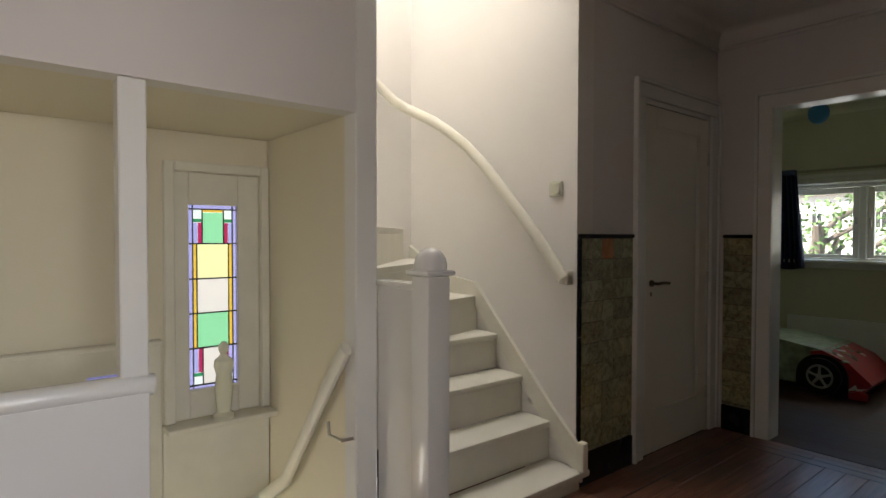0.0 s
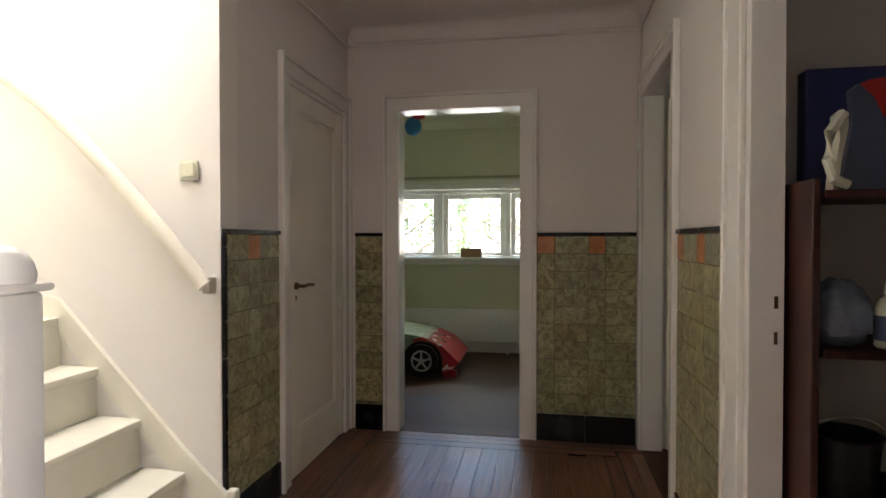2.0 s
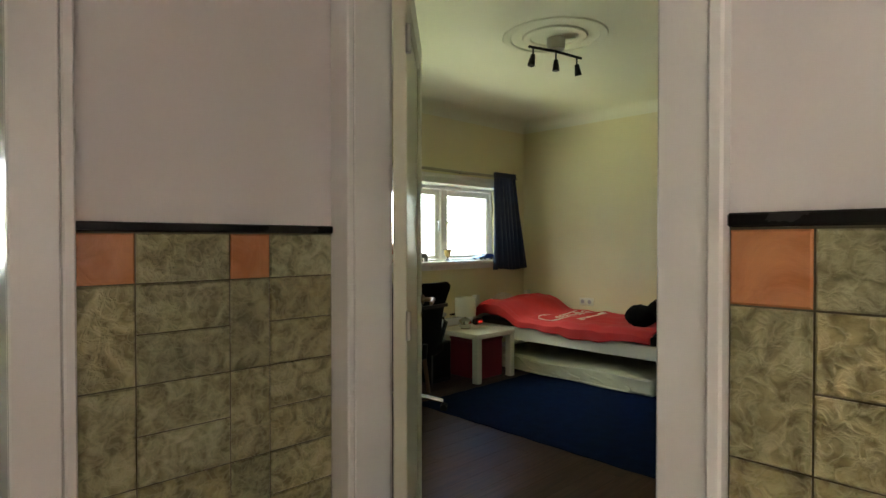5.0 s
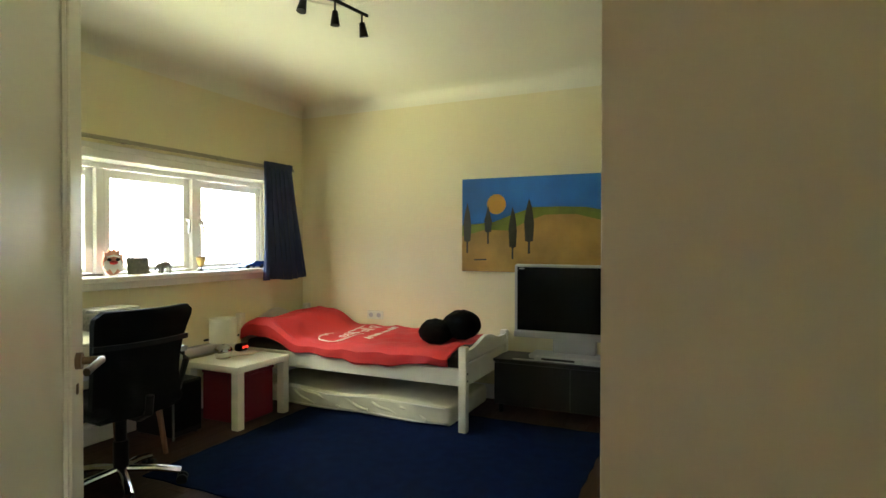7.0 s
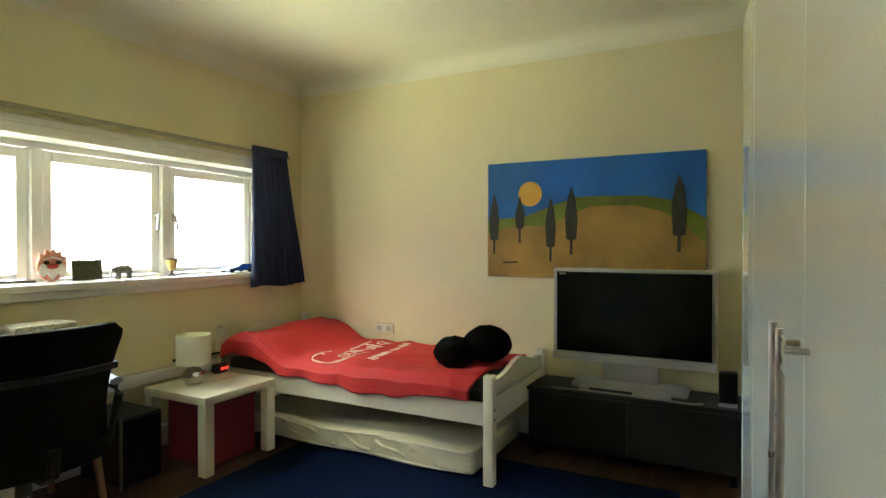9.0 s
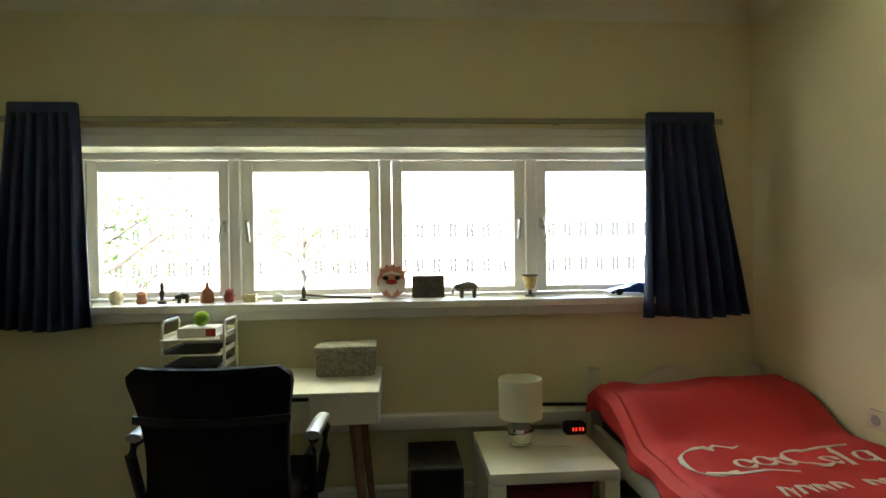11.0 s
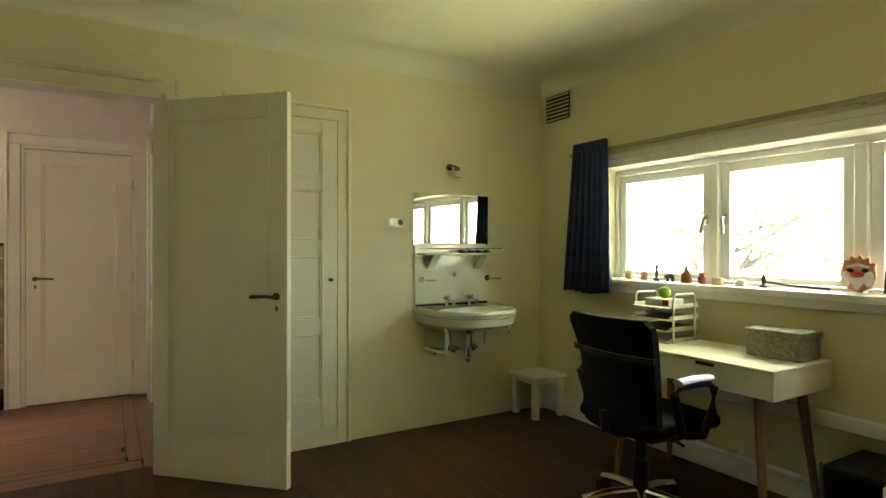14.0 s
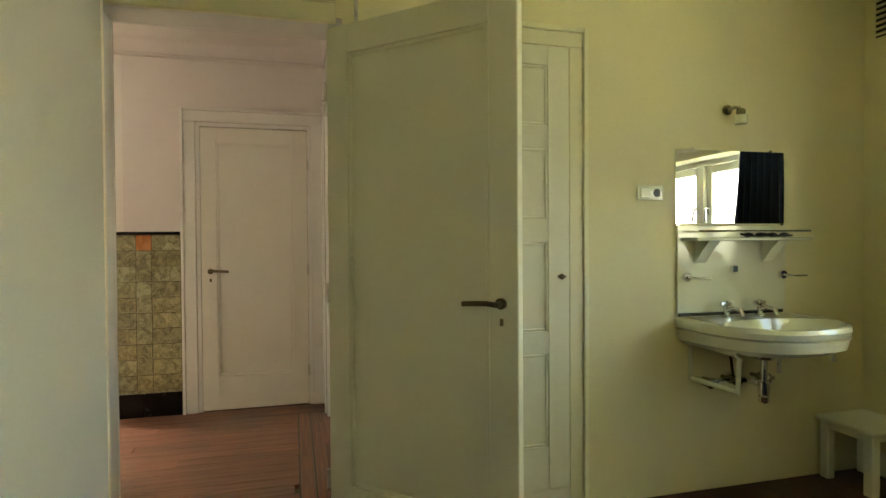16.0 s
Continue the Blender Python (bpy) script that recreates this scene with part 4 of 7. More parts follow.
part("tub", lathe(bmesh.new(), [(0.075, 0), (0.09, 0.16), (0.095, 0.165), (0.088, 0.165), (0.07, 0.012), (0.002, 0.01)], (0.24, -1.84, 0.5505), 20), M_GREY, bucket)
part("handle", tube(bmesh.new(), [(0.24 + 0.097 * math.cos(math.pi * k / 12), -1.85 - 0.03 * math.sin(math.pi * k / 12), 0.705 + 0.06 * math.sin(math.pi * k / 12)) for k in range(13)], 0.004, 8), M_METAL, bucket, "wire handle")
ch = bmesh.new()
ball(ch, (0.31, -1.82, 0.17), 0.11, 1.3, 0.9, 0.55)
for v in ch.verts:
    v.co.z = max(v.co.z + random.uniform(-0.006, 0.006), 0.121)
tagged(made("folded_cloth", ch, mat("ochre_cloth", (0.32, 0.22, 0.08), 0.85, vary=0.2, scale=15, bump=0.3)), "crumpled ochre cloth on the low shelf", "cloth")
lk = thing("lock_strike", (0.08, -1.84, 1.0), "dark metal strike plates on the closet jamb", "lock plate")
part("plate", bx(0.062, 0.072, -1.8445, -1.8412, 1.05, 1.085, bevel=0.001), M_BRONZE, lk)
part("lower_plate", bx(0.062, 0.071, -1.8445, -1.8412, 0.95, 0.985, bevel=0.001), M_BRONZE, lk)

# ---- playroom, through the doorway ----
cb = thing("toy_car_bed", (-2.0, 1.8, 0), "red, white and green toy racing car bed", "toy car")
M_CARWHITE = mat("white_green_car_print", (0.22, 0.28, 0.18), 0.4, vary=0.5, scale=13, bump=0.02)
M_CARRED = mat("red_car_print", (0.36, 0.015, 0.025), 0.35, vary=0.25, scale=10, bump=0.02)
part("car_body", prism(bmesh.new(), [(-2.72, 0.05), (-1.74, 0.05), (-1.74, 0.33), (-1.62, 0.345), (-2.0, 0.40), (-2.72, 0.40)], "y", 1.50, 2.16), M_CARWHITE, cb)
part("hood", prism(bmesh.new(), [(-1.739, 0.05), (-1.40, 0.03), (-1.32, 0.13), (-1.47, 0.27), (-1.66, 0.352), (-1.739, 0.332)], "y", 1.48, 2.18), M_CARRED, cb)
part("bumper", prism(bmesh.new(), [(-1.46, 0.005), (-1.34, 0.005), (-1.34, 0.06), (-1.40, 0.075), (-1.46, 0.05)], "y", 1.44, 1.479), M_CARRED, cb)
part("flash_mark", prism(bmesh.new(), [(-1.50, 0.045), (-1.425, 0.115), (-1.415, 0.085), (-1.355, 0.095), (-1.415, 0.05), (-1.425, 0.075)], "y", 1.474, 1.4795), M_WHITE_PRINT, cb)
M_PRINT_DARK = mat("dark_green_car_print", (0.03, 0.05, 0.02), 0.4)
M_PRINT_OCHRE = mat("ochre_car_print", (0.30, 0.17, 0.04), 0.4)
rng_car = random.Random(5)
for q in range(15):
    a, b = -1.655 + 0.032 * (q % 5), 1.54 + 0.19 * (q // 5) + rng_car.uniform(-0.04, 0.04)
    s = Matrix.Translation((a + 0.03, b, 0.342 - 0.44 * (a + 1.66))) @ Matrix.Rotation(radians(24), 4, "Y") @ Matrix.Rotation(rng_car.uniform(-0.7, 0.7), 4, "Z")
    u, v = rng_car.uniform(0.012, 0.022), rng_car.uniform(0.025, 0.055)
    patch = prism(bmesh.new(), [(u * math.cos(k) * (1 + 0.3 * math.sin(3 * k)), v * math.sin(k) * (1 + 0.25 * math.cos(2 * k))) for k in [2 * math.pi * j / 12 for j in range(12)]], "z", -0.012, 0.003, s)
    part("print_patch", patch, (M_CARWHITE, M_PRINT_DARK, M_WHITE_PRINT, M_PRINT_OCHRE)[q % 4], cb)
arch = [(-1.655 + 0.185 * math.cos(k), 0.135 + 0.185 * math.sin(k)) for k in [math.pi * j / 14 for j in range(15)]]
part("wheel_arch", prism(bmesh.new(), [(-1.47, 0.03)] + arch + [(-1.84, 0.03)], "y", 1.462, 1.4795), M_BLACK, cb, "black plastic wheel arch")
wh = part("wheel", rod(bmesh.new(), (-1.655, 1.42, 0.147), (-1.655, 1.4615, 0.147), 0.146, seg=32), M_BLACK, cb, "black plastic wheel")
rm = bmesh.new()
loops = [[rm.verts.new((-1.655 + r * math.cos(2 * math.pi * k / 32), y, 0.147 + r * math.sin(2 * math.pi * k / 32))) for k in range(32)] for r, y in ((0.080, 1.4198), (0.082, 1.411), (0.094, 1.409), (0.097, 1.4198))]
for lo, hi in zip(loops, loops[1:] + loops[:1]):
    for k in range(32):
        rm.faces.new((lo[k], lo[(k + 1) % 32], hi[(k + 1) % 32], hi[k]))
part("rim", rm, M_SILVER, wh, "silver ring of the wheel")
for k in range(5):
    a = 2 * math.pi * k / 5 + 0.3
    part("spoke", rod(bmesh.new(), (-1.655, 1.412, 0.147), (-1.655 + 0.082 * math.cos(a), 1.415, 0.147 + 0.082 * math.sin(a)), 0.013, 0.009, 10), M_SILVER, wh)
part("hub_cap", rod(bmesh.new(), (-1.655, 1.404, 0.147), (-1.655, 1.4195, 0.147), 0.022, seg=16), M_SILVER, wh)

rd = thing("radiator", (-1.4, 2.6, 0), "white flat panel radiator under the windows", "radiator")
part("panel", bx(-2.3, -0.70, 2.56, 2.60, 0.13, 0.49, bevel=0.008, seg=2), M_TRIM, rd)
part("pipe", rod(bmesh.new(), (-0.66, 2.6, 0.0), (-0.66, 2.6, 0.44), 0.011), M_TRIM, rd)
part("valve", rod(bmesh.new(), (-0.70, 2.58, 0.42), (-0.64, 2.58, 0.42), 0.02), M_TRIM, rd)
for x in (-2.1, -0.95):
    part("wall_bracket", bx(x - 0.02, x + 0.02, 2.6005, 2.657, 0.2, 0.42), M_TRIM, rd)
    part("foot", bx(x - 0.015, x + 0.015, 2.565, 2.595, 0.0, 0.129), M_TRIM, rd)

sb = bx(-1.473, -1.245, 2.63, 2.72, 1.0515, 1.148, bevel=0.004)
tagged(made("cardboard_box", sb, mat("brown_cardboard", (0.30, 0.18, 0.10), 0.8, vary=0.05, bump=0.04)), "small brown cardboard box on the playroom sill", "box")

# plush doll propped on a small crate beside the radiator
M_DOLL = mat("orange_red_plush", (0.34, 0.04, 0.025), 0.9, vary=0.3, scale=12, bump=0.3, bump_scale=200)
M_DENIM = mat("blue_plush", (0.05, 0.08, 0.22), 0.9)
M_CRATE = mat("grey_brown_crate", (0.10, 0.085, 0.07), 0.6, vary=0.1)
cr = thing("toy_crate", (-0.42, 2.4, 0), "dim grey toy crate by the wall", "crate")
part("crate_wall", bx(-0.56, -0.30, 2.30, 2.54, 0.0, 0.47, bevel=0.008), M_CRATE, cr)
part("crate_rim", bx(-0.57, -0.29, 2.29, 2.55, 0.4705, 0.49, bevel=0.005), M_CRATE, cr)


def plush_doll(x, y, z):
    """One mesh of a sitting soft toy: head, tuft of hair, jumper, trousers and hanging legs."""
    bm = bmesh.new()

    def tint(k, n):
        for f in bm.faces[n:]:
            f.material_index = k
        bm.faces.ensure_lookup_table()

    bm.faces.ensure_lookup_table()
    ball(bm, (x, y, z + 0.335), 0.10, 1.05, 0.9, 0.85)
    ball(bm, (x - 0.10, y - 0.04, z + 0.345), 0.032)
    ball(bm, (x - 0.105, y, z + 0.31), 0.035, 1, 1, 1)
    bm.faces.ensure_lookup_table()
    n = len(bm.faces)
    for dx, dz, r in ((0.0, 0.42, 0.075), (-0.05, 0.41, 0.05), (0.06, 0.405, 0.05)):
        ball(bm, (x + dx, y + 0.02, z + dz), r, 1.1, 0.9, 0.55)
    bm.faces.ensure_lookup_table()
    tint(1, n)
    n = len(bm.faces)
    for k in range(6):
        lathe(bm, [(0.072, 0.0), (0.082, 0.008), (0.082, 0.022), (0.074, 0.03)], (x, y, z + 0.075 + 0.031 * k), 16)
        bm.faces.ensure_lookup_table()
        tint(2 if k % 2 else 0, n)
        n = len(bm.faces)
    ball(bm, (x, y, z + 0.05), 0.095, 1, 0.9, 0.55)
    for sx in (-1, 1):
        tube(bm, [(x + sx * 0.05, y - 0.02, z + 0.05), (x + sx * 0.055 - 0.03, y - 0.13, z + 0.045), (x + sx * 0.055 - 0.04, y - 0.16, z - 0.01)], 0.04)
    bm.faces.ensure_lookup_table()
    tint(2, n)
    for sx in (-1, 1):
        tube(bm, [(x + sx * 0.08, y - 0.01, z + 0.22), (x + sx * 0.13, y - 0.05, z + 0.14), (x + sx * 0.10, y - 0.11, z + 0.09)], 0.028)
        for k in range(4):
            n = len(bm.faces)
            p0, p1 = z - 0.005 - 0.032 * k, z - 0.037 - 0.032 * k
            rod(bm, (x + sx * 0.055 - 0.04, y - 0.162, p0), (x + sx * 0.055 - 0.04, y - 0.165, p1), 0.028, seg=12)
            bm.faces.ensure_lookup_table()
            tint(3 if k % 2 else 0, n)
        n = len(bm.faces)
        ball(bm, (x + sx * 0.055 - 0.05, y - 0.19, z - 0.15), 0.042, 1.0, 1.5, 0.7)
        bm.faces.ensure_lookup_table()
        tint(3, n)
    tagged(made("plush_doll", bm, [M_DOLL, M_BLACK_FUR, M_DENIM, M_WHITE_PRINT]), "orange-red soft doll sitting on a toy crate", "doll")


plush_doll(-0.515, 2.40, 0.4915)

mo = thing("hanging_mobile", (-1.80, 1.9, 2.5), "blue and red paper ornament hanging from the ceiling", "mobile")
part("string", rod(bmesh.new(), (-1.84, 1.9, 2.46), (-1.84, 1.9, CEIL_B - 0.001), 0.0025, seg=6), M_BLACK, mo)
part("blue_paper", ball(bmesh.new(), (-1.84, 1.9, 2.36), 0.085, 1.0, 0.7, 1.1), mat("blue_paper", (0.02, 0.16, 0.36), 0.6), mo)
part("red_paper", ball(bmesh.new(), (-1.78, 1.88, 2.45), 0.05, 1.3, 0.8, 0.6), M_RED, mo)


def curtain(name, x0, x1, b0, b1, z0, z1, y, label):
    """A gathered cloth between its top edge x0..x1 and its flared foot b0..b1."""
    root = thing(name, ((x0 + x1) / 2, y, z1), label, "curtain")
    bm = bmesh.new()
    nu, nv = 72, 16
    grid = []
    rng = random.Random(name)
    ph = rng.random() * 6
    for j in range(nv + 1):
        t = j / nv
        row = []
        for i in range(nu + 1):
            u = i / nu
            x = (x0 + (x1 - x0) * u) * (1 - t) + (b0 + (b1 - b0) * u) * t
            amp = 0.012 + 0.022 * t
            d = amp * math.sin(u * 7 * 2 * math.pi + ph + 0.5 * math.sin(3 * t + u * 5)) + 0.01 * t * math.sin(u * 9 + 2)
            row.append(bm.verts.new((x + 0.006 * math.sin(u * 40) * t, y + d - 0.02 * t, z1 - (z1 - z0) * t + 0.008 * math.sin(u * 8) * t)))
        grid.append(row)
    for a, b in zip(grid, grid[1:]):
        for i in range(nu):
            bm.faces.new((a[i], a[i + 1], b[i + 1], b[i]))
    cloth = part("cloth", bm, M_BLUE_CLOTH, root)
    so = cloth.modifiers.new("thickness", "SOLIDIFY")
    so.thickness = 0.004
    part("heading", bx(x0, x1, y - 0.016, y + 0.016, z1 - 0.045, z1 + 0.012, bevel=0.008), M_BLUE_CLOTH, root)
    return root


curtain("curtain_playroom", -2.50, -2.235, -2.50, -2.15, 0.95, 1.94, 2.575, "navy blue short curtain at the playroom window")

# ---- bedroom ----
S = 1.0505  # top of the window sill
CUR = "navy blue short gathered curtain on the bedroom window"
curtain("curtain", 0.62, 0.93, 0.545, 0.985, 0.95, 1.985, 2.575, CUR)
curtain("curtain", 3.635, 3.985, 3.61, 4.14, 0.945, 1.955, 2.575, CUR)
M_RAIL = mat("beige_metal_rail", (0.34, 0.31, 0.22), 0.4, vary=0.05, bump=0.01)


def curtain_rail(x0, x1, supports):
    root = thing("curtain_rail", ((x0 + x1) / 2, 2.62, 1.95), "slim beige curtain rail above the windows", "curtain rail")
    part("rail", bx(x0, x1, 2.598, 2.618, 1.915, 1.941, bevel=0.004), M_RAIL, root)
    for x in supports:
        part("rail_bracket", bx(x - 0.012, x + 0.012, 2.6185, 2.6595, 1.918, 1.948, bevel=0.002), M_RAIL, root)


curtain_rail(0.55, 4.05, (0.7, 1.6, 2.4, 3.2, 3.95))
curtain_rail(-2.6, -0.1, (-2.4, -1.3, -0.3))

gr = thing("vent_grille", (0.36, 2.65, 2.33), "dark slatted ventilation grille high on the wall", "vent")
part("backing", bx(0.228, 0.488, 2.654, 2.6585, 2.232, 2.432), M_BLACK, gr)
for k in range(7):
    z = 2.245 + 0.0285 * k
    part("slat", bx(0.228, 0.488, 2.640, 2.6535, z - 0.0055, z + 0.0055, bevel=0.002), M_ROOM, gr)

# cupboard door in the wall
cd = thing("cupboard_door", (0.17, 0.65, 0.1), "cream four-panel cupboard door in the bedroom wall", "door")
cm = pose(0.1665, 0.36, 0.115, 0, 0, 90)
W, HH = 0.585, 1.945
fb = bmesh.new()
cuboid(fb, 0, 0.10, -0.03, 0, 0, HH, bevel=0.003)
cuboid(fb, W - 0.10, W, -0.03, 0, 0, HH, bevel=0.003)
zs = [0.0, 0.19, 0.60, 0.70, 1.09, 1.19, 1.50, 1.60, 1.86, HH]
for k in range(0, 10, 2):
    cuboid(fb, 0.1, W - 0.1, -0.03, 0, zs[k], zs[k + 1], bevel=0.002)
fb.transform(cm)
part("door_frame", fb, M_DOOR, cd)
for k in range(1, 9, 2):
    pb = bx(0.1, W - 0.1, -0.017, 0, zs[k], zs[k + 1])
    cuboid(pb, 0.1, 0.113, -0.025, -0.0172, zs[k], zs[k + 1], bevel=0.003)
    cuboid(pb, W - 0.113, W - 0.1, -0.025, -0.0172, zs[k], zs[k + 1], bevel=0.003)
    cuboid(pb, 0.113, W - 0.113, -0.025, -0.0172, zs[k], zs[k] + 0.013, bevel=0.003)
    cuboid(pb, 0.113, W - 0.113, -0.025, -0.0172, zs[k + 1] - 0.013, zs[k + 1], bevel=0.003)
    pb.transform(cm)
    part("panel", pb, M_DOOR, cd)
kb = rod(bmesh.new(), (0, 0, 0), (0, -0.02, 0), 0.006)
ball(kb, (0, -0.028, 0), 0.013)
cuboid(kb, -0.02, 0.02, -0.033, -0.026, -0.005, 0.005, bevel=0.002)
kb.transform(cm @ pose(W - 0.05, -0.03, 0.94))
part("knob", kb, M_BRONZE, cd, "small dark turn knob")
casing("door_casing_cupboard", "x", 0.165, 1, 0.352, 0.953, 2.066, w=0.09, t=0.018, paint=M_CREAM_TRIM)
struct("cupboard_sill", bx(0.166, 0.186, 0.353, 0.952, 0.0, 0.112, bevel=0.003), M_DOOR, "cream board below the cupboard door", "trim")


def washbasin():
    root = thing("washbasin", (0.165, 1.85, 0.84), "white porcelain washbasin with chrome taps on the wall", "washbasin")
    yc, hw, dp, zt = 1.855, 0.346, 0.49, 0.842
    x0 = 0.166
    n = 40

    def outline(s, t, z):
        pts = []
        for k in range(n + 1):
            a = math.pi * k / n
            e = 2.6
            cx, sy = abs(math.sin(a)) ** (2 / e), math.cos(a)
            sy = math.copysign(abs(sy) ** (2 / e), sy)
            pts.append((x0 + t + (dp - t) * cx * s + (0 if s == 1 else 0.0), yc + hw * s * sy, z))
        return pts

    bm = bmesh.new()
    rings = [outline(0.86, 0.0, zt - 0.125), outline(0.96, 0.0, zt - 0.10), outline(0.985, 0.0, zt - 0.055), outline(0.95, 0.0, zt - 0.05), outline(0.985, 0.0, zt - 0.045), outline(1.0, 0.0, zt - 0.02), outline(0.985, 0.0, zt - 0.003), outline(0.96, 0.0, zt)]
    vs = [[bm.verts.new(p) for p in r] for r in rings]
    for a, b in zip(vs, vs[1:]):
        for k in range(n):
            bm.faces.new((a[k], a[k + 1], b[k + 1], b[k]))
    bowl = []
    for s, z in ((0.86, zt - 0.002), (0.80, zt - 0.03), (0.66, zt - 0.085), (0.40, zt - 0.11), (0.05, zt - 0.115)):
        bowl.append([bm.verts.new((x0 + 0.285 + (dp - 0.285) * s * math.cos(b) if math.cos(b) > 0 else x0 + 0.285 + 0.16 * s * math.cos(b), yc + hw * s * math.sin(b), z)) for b in [2 * math.pi * k / n for k in range(n)]])
    for a, b in zip(bowl, bowl[1:]):
        for k in range(n):
            bm.faces.new((a[k], b[k], b[(k + 1) % n], a[(k + 1) % n]))
    bm.faces.new(bowl[-1])
    rim, top = vs[-1], bowl[0]
    front = [top[(k + n // 4) % n] for k in range(0, -n, -1)]
    # deck between rim and bowl
    half = n // 2
    for k in range(n):
        f0, f1 = front[k * half // n], front[(k + 1) * half // n]
        if f0 is f1:
            bm.faces.new((rim[k], rim[k + 1], f0))
        else:
            bm.faces.new((rim[k], rim[k + 1], f1, f0))
    back = [front[half + k] if half + k < n else front[0] for k in range(half + 1)]
    for a, b in zip(back, back[1:]):
        mid = (bm.verts.new((x0, a.co.y, zt)), bm.verts.new((x0, b.co.y, zt)))
        bm.faces.new((a, b, mid[1], mid[0]))
    bmesh.ops.remove_doubles(bm, verts=bm.verts[:], dist=1e-5)
    part("basin", bm, M_PORCELAIN, root)
    part("backsplash", bx(x0, x0 + 0.012, 1.515, 2.143, 0.862, 1.279, bevel=0.003), M_PORCELAIN, root, "white marbled splash panel")
    part("splash_joint", bx(x0, x0 + 0.010, 1.53, 2.13, 0.8455, 0.861), M_GREY, root)
    for y in (1.735, 1.925):
        tb = rod(bmesh.new(), (x0 + 0.075, y, zt), (x0 + 0.075, y, zt + 0.055), 0.014)
        rod(tb, (x0 + 0.075, y, zt), (x0 + 0.075, y, zt + 0.01), 0.024)
        rod(tb, (x0 + 0.045, y, zt + 0.066), (x0 + 0.105, y, zt + 0.066), 0.009)
        rod(tb, (x0 + 0.075, y - 0.03, zt + 0.066), (x0 + 0.075, y + 0.03, zt + 0.066), 0.009)
        ball(tb, (x0 + 0.075, y, zt + 0.068), 0.014)
        tube(tb, [(x0 + 0.075, y, zt + 0.03), (x0 + 0.12, y, zt + 0.05), (x0 + 0.165, y, zt + 0.045), (x0 + 0.18, y, zt + 0.02)], 0.010)
        part("tap", tb, M_CHROME, root, "old chrome tap with a cross handle")
    tx, ty = x0 + 0.185, 1.843
    ub = bmesh.new()
    lathe(ub, [(0.045, 0.0), (0.05, 0.02), (0.05, 0.055), (0.03, 0.06)], (tx, ty, 0.665), 18)
    rod(ub, (tx, ty, 0.56), (tx, ty, 0.666), 0.016)
    part("drain_outlet", ub, M_CHROME, root, "chrome drain outlet")
    ub = bmesh.new()
    lathe(ub, [(0.017, 0.0), (0.024, 0.006), (0.026, 0.03), (0.021, 0.036), (0.026, 0.042), (0.026, 0.095), (0.018, 0.102)], (tx, ty, 0.462), 18)
    tube(ub, [(tx, ty, 0.545), (tx - 0.06, ty - 0.02, 0.55), (tx - 0.12, ty - 0.03, 0.55), (x0, ty - 0.03, 0.55)], 0.016)
    lathe(ub, [(0.032, 0.0), (0.034, 0.004), (0.02, 0.008)], (x0 + 0.04, ty - 0.03, 0.545), 16)
    part("drain_trap", ub, M_CHROME, root, "chrome bottle trap")
    for y in (1.629, 1.777, 1.948):
        vb = rod(bmesh.new(), (x0, y, 0.545), (x0 + 0.065, y, 0.545), 0.010)
        rod(vb, (x0 + 0.05, y, 0.545), (x0 + 0.085, y, 0.545), 0.022)
        ball(vb, (x0 + 0.10, y, 0.545), 0.026, 0.7, 1, 1)
        rod(vb, (x0 + 0.10, y - 0.036, 0.545), (x0 + 0.10, y + 0.036, 0.545), 0.009)
        part("supply_valve", vb, M_DARK_CHROME, root, "tarnished chrome stop valve")
    pb = bmesh.new()
    tube(pb, [(x0 + 0.06, 1.65, 0.545), (x0 + 0.07, 1.71, 0.55), (x0 + 0.06, 1.76, 0.545)], 0.008)
    part("supply_pipe", pb, M_DARK_CHROME, root)
    for y, y1 in ((1.777, 1.735), (1.948, 1.925)):
        part("supply_pipe", tube(bmesh.new(), [(x0 + 0.07, y, 0.56), (x0 + 0.075, (2 * y + y1) / 3, 0.64), (x0 + 0.075, y1, 0.74)], 0.007), M_DARK_CHROME, root)
    for y in (yc - 0.26, yc + 0.26):
        kb = bmesh.new()
        tube(kb, [(x0 + 0.005, y, 0.73), (x0 + 0.30, y, 0.715), (x0 + 0.31, y, 0.70), (x0 + 0.30, y, 0.56), (x0 + 0.02, y, 0.55)] if y < yc else [(x0 + 0.005, y, 0.72), (x0 + 0.30, y, 0.70), (x0 + 0.30, y, 0.66)], 0.013)
        rod(kb, (x0, y, 0.54), (x0, y, 0.74), 0.012)
        part("bracket", kb, M_PORCELAIN if y < yc else M_METAL, root, "painted iron bracket with a towel bar")
    for y in (1.56, 2.115):
        hb = rod(bmesh.new(), (x0 + 0.012, y, 1.035), (x0 + 0.03, y, 1.035), 0.02)
        tube(hb, [(x0 + 0.03, y, 1.035), (x0 + 0.07, y + 0.02, 1.03), (x0 + 0.075, y + 0.09, 1.03)], 0.006)
        part("cup_holder", hb, M_CHROME, root)
    part("plug_hook", bx(x0 + 0.0125, x0 + 0.03, 1.81, 1.845, 1.05, 1.085, bevel=0.004), M_CHROME, root)
    return root


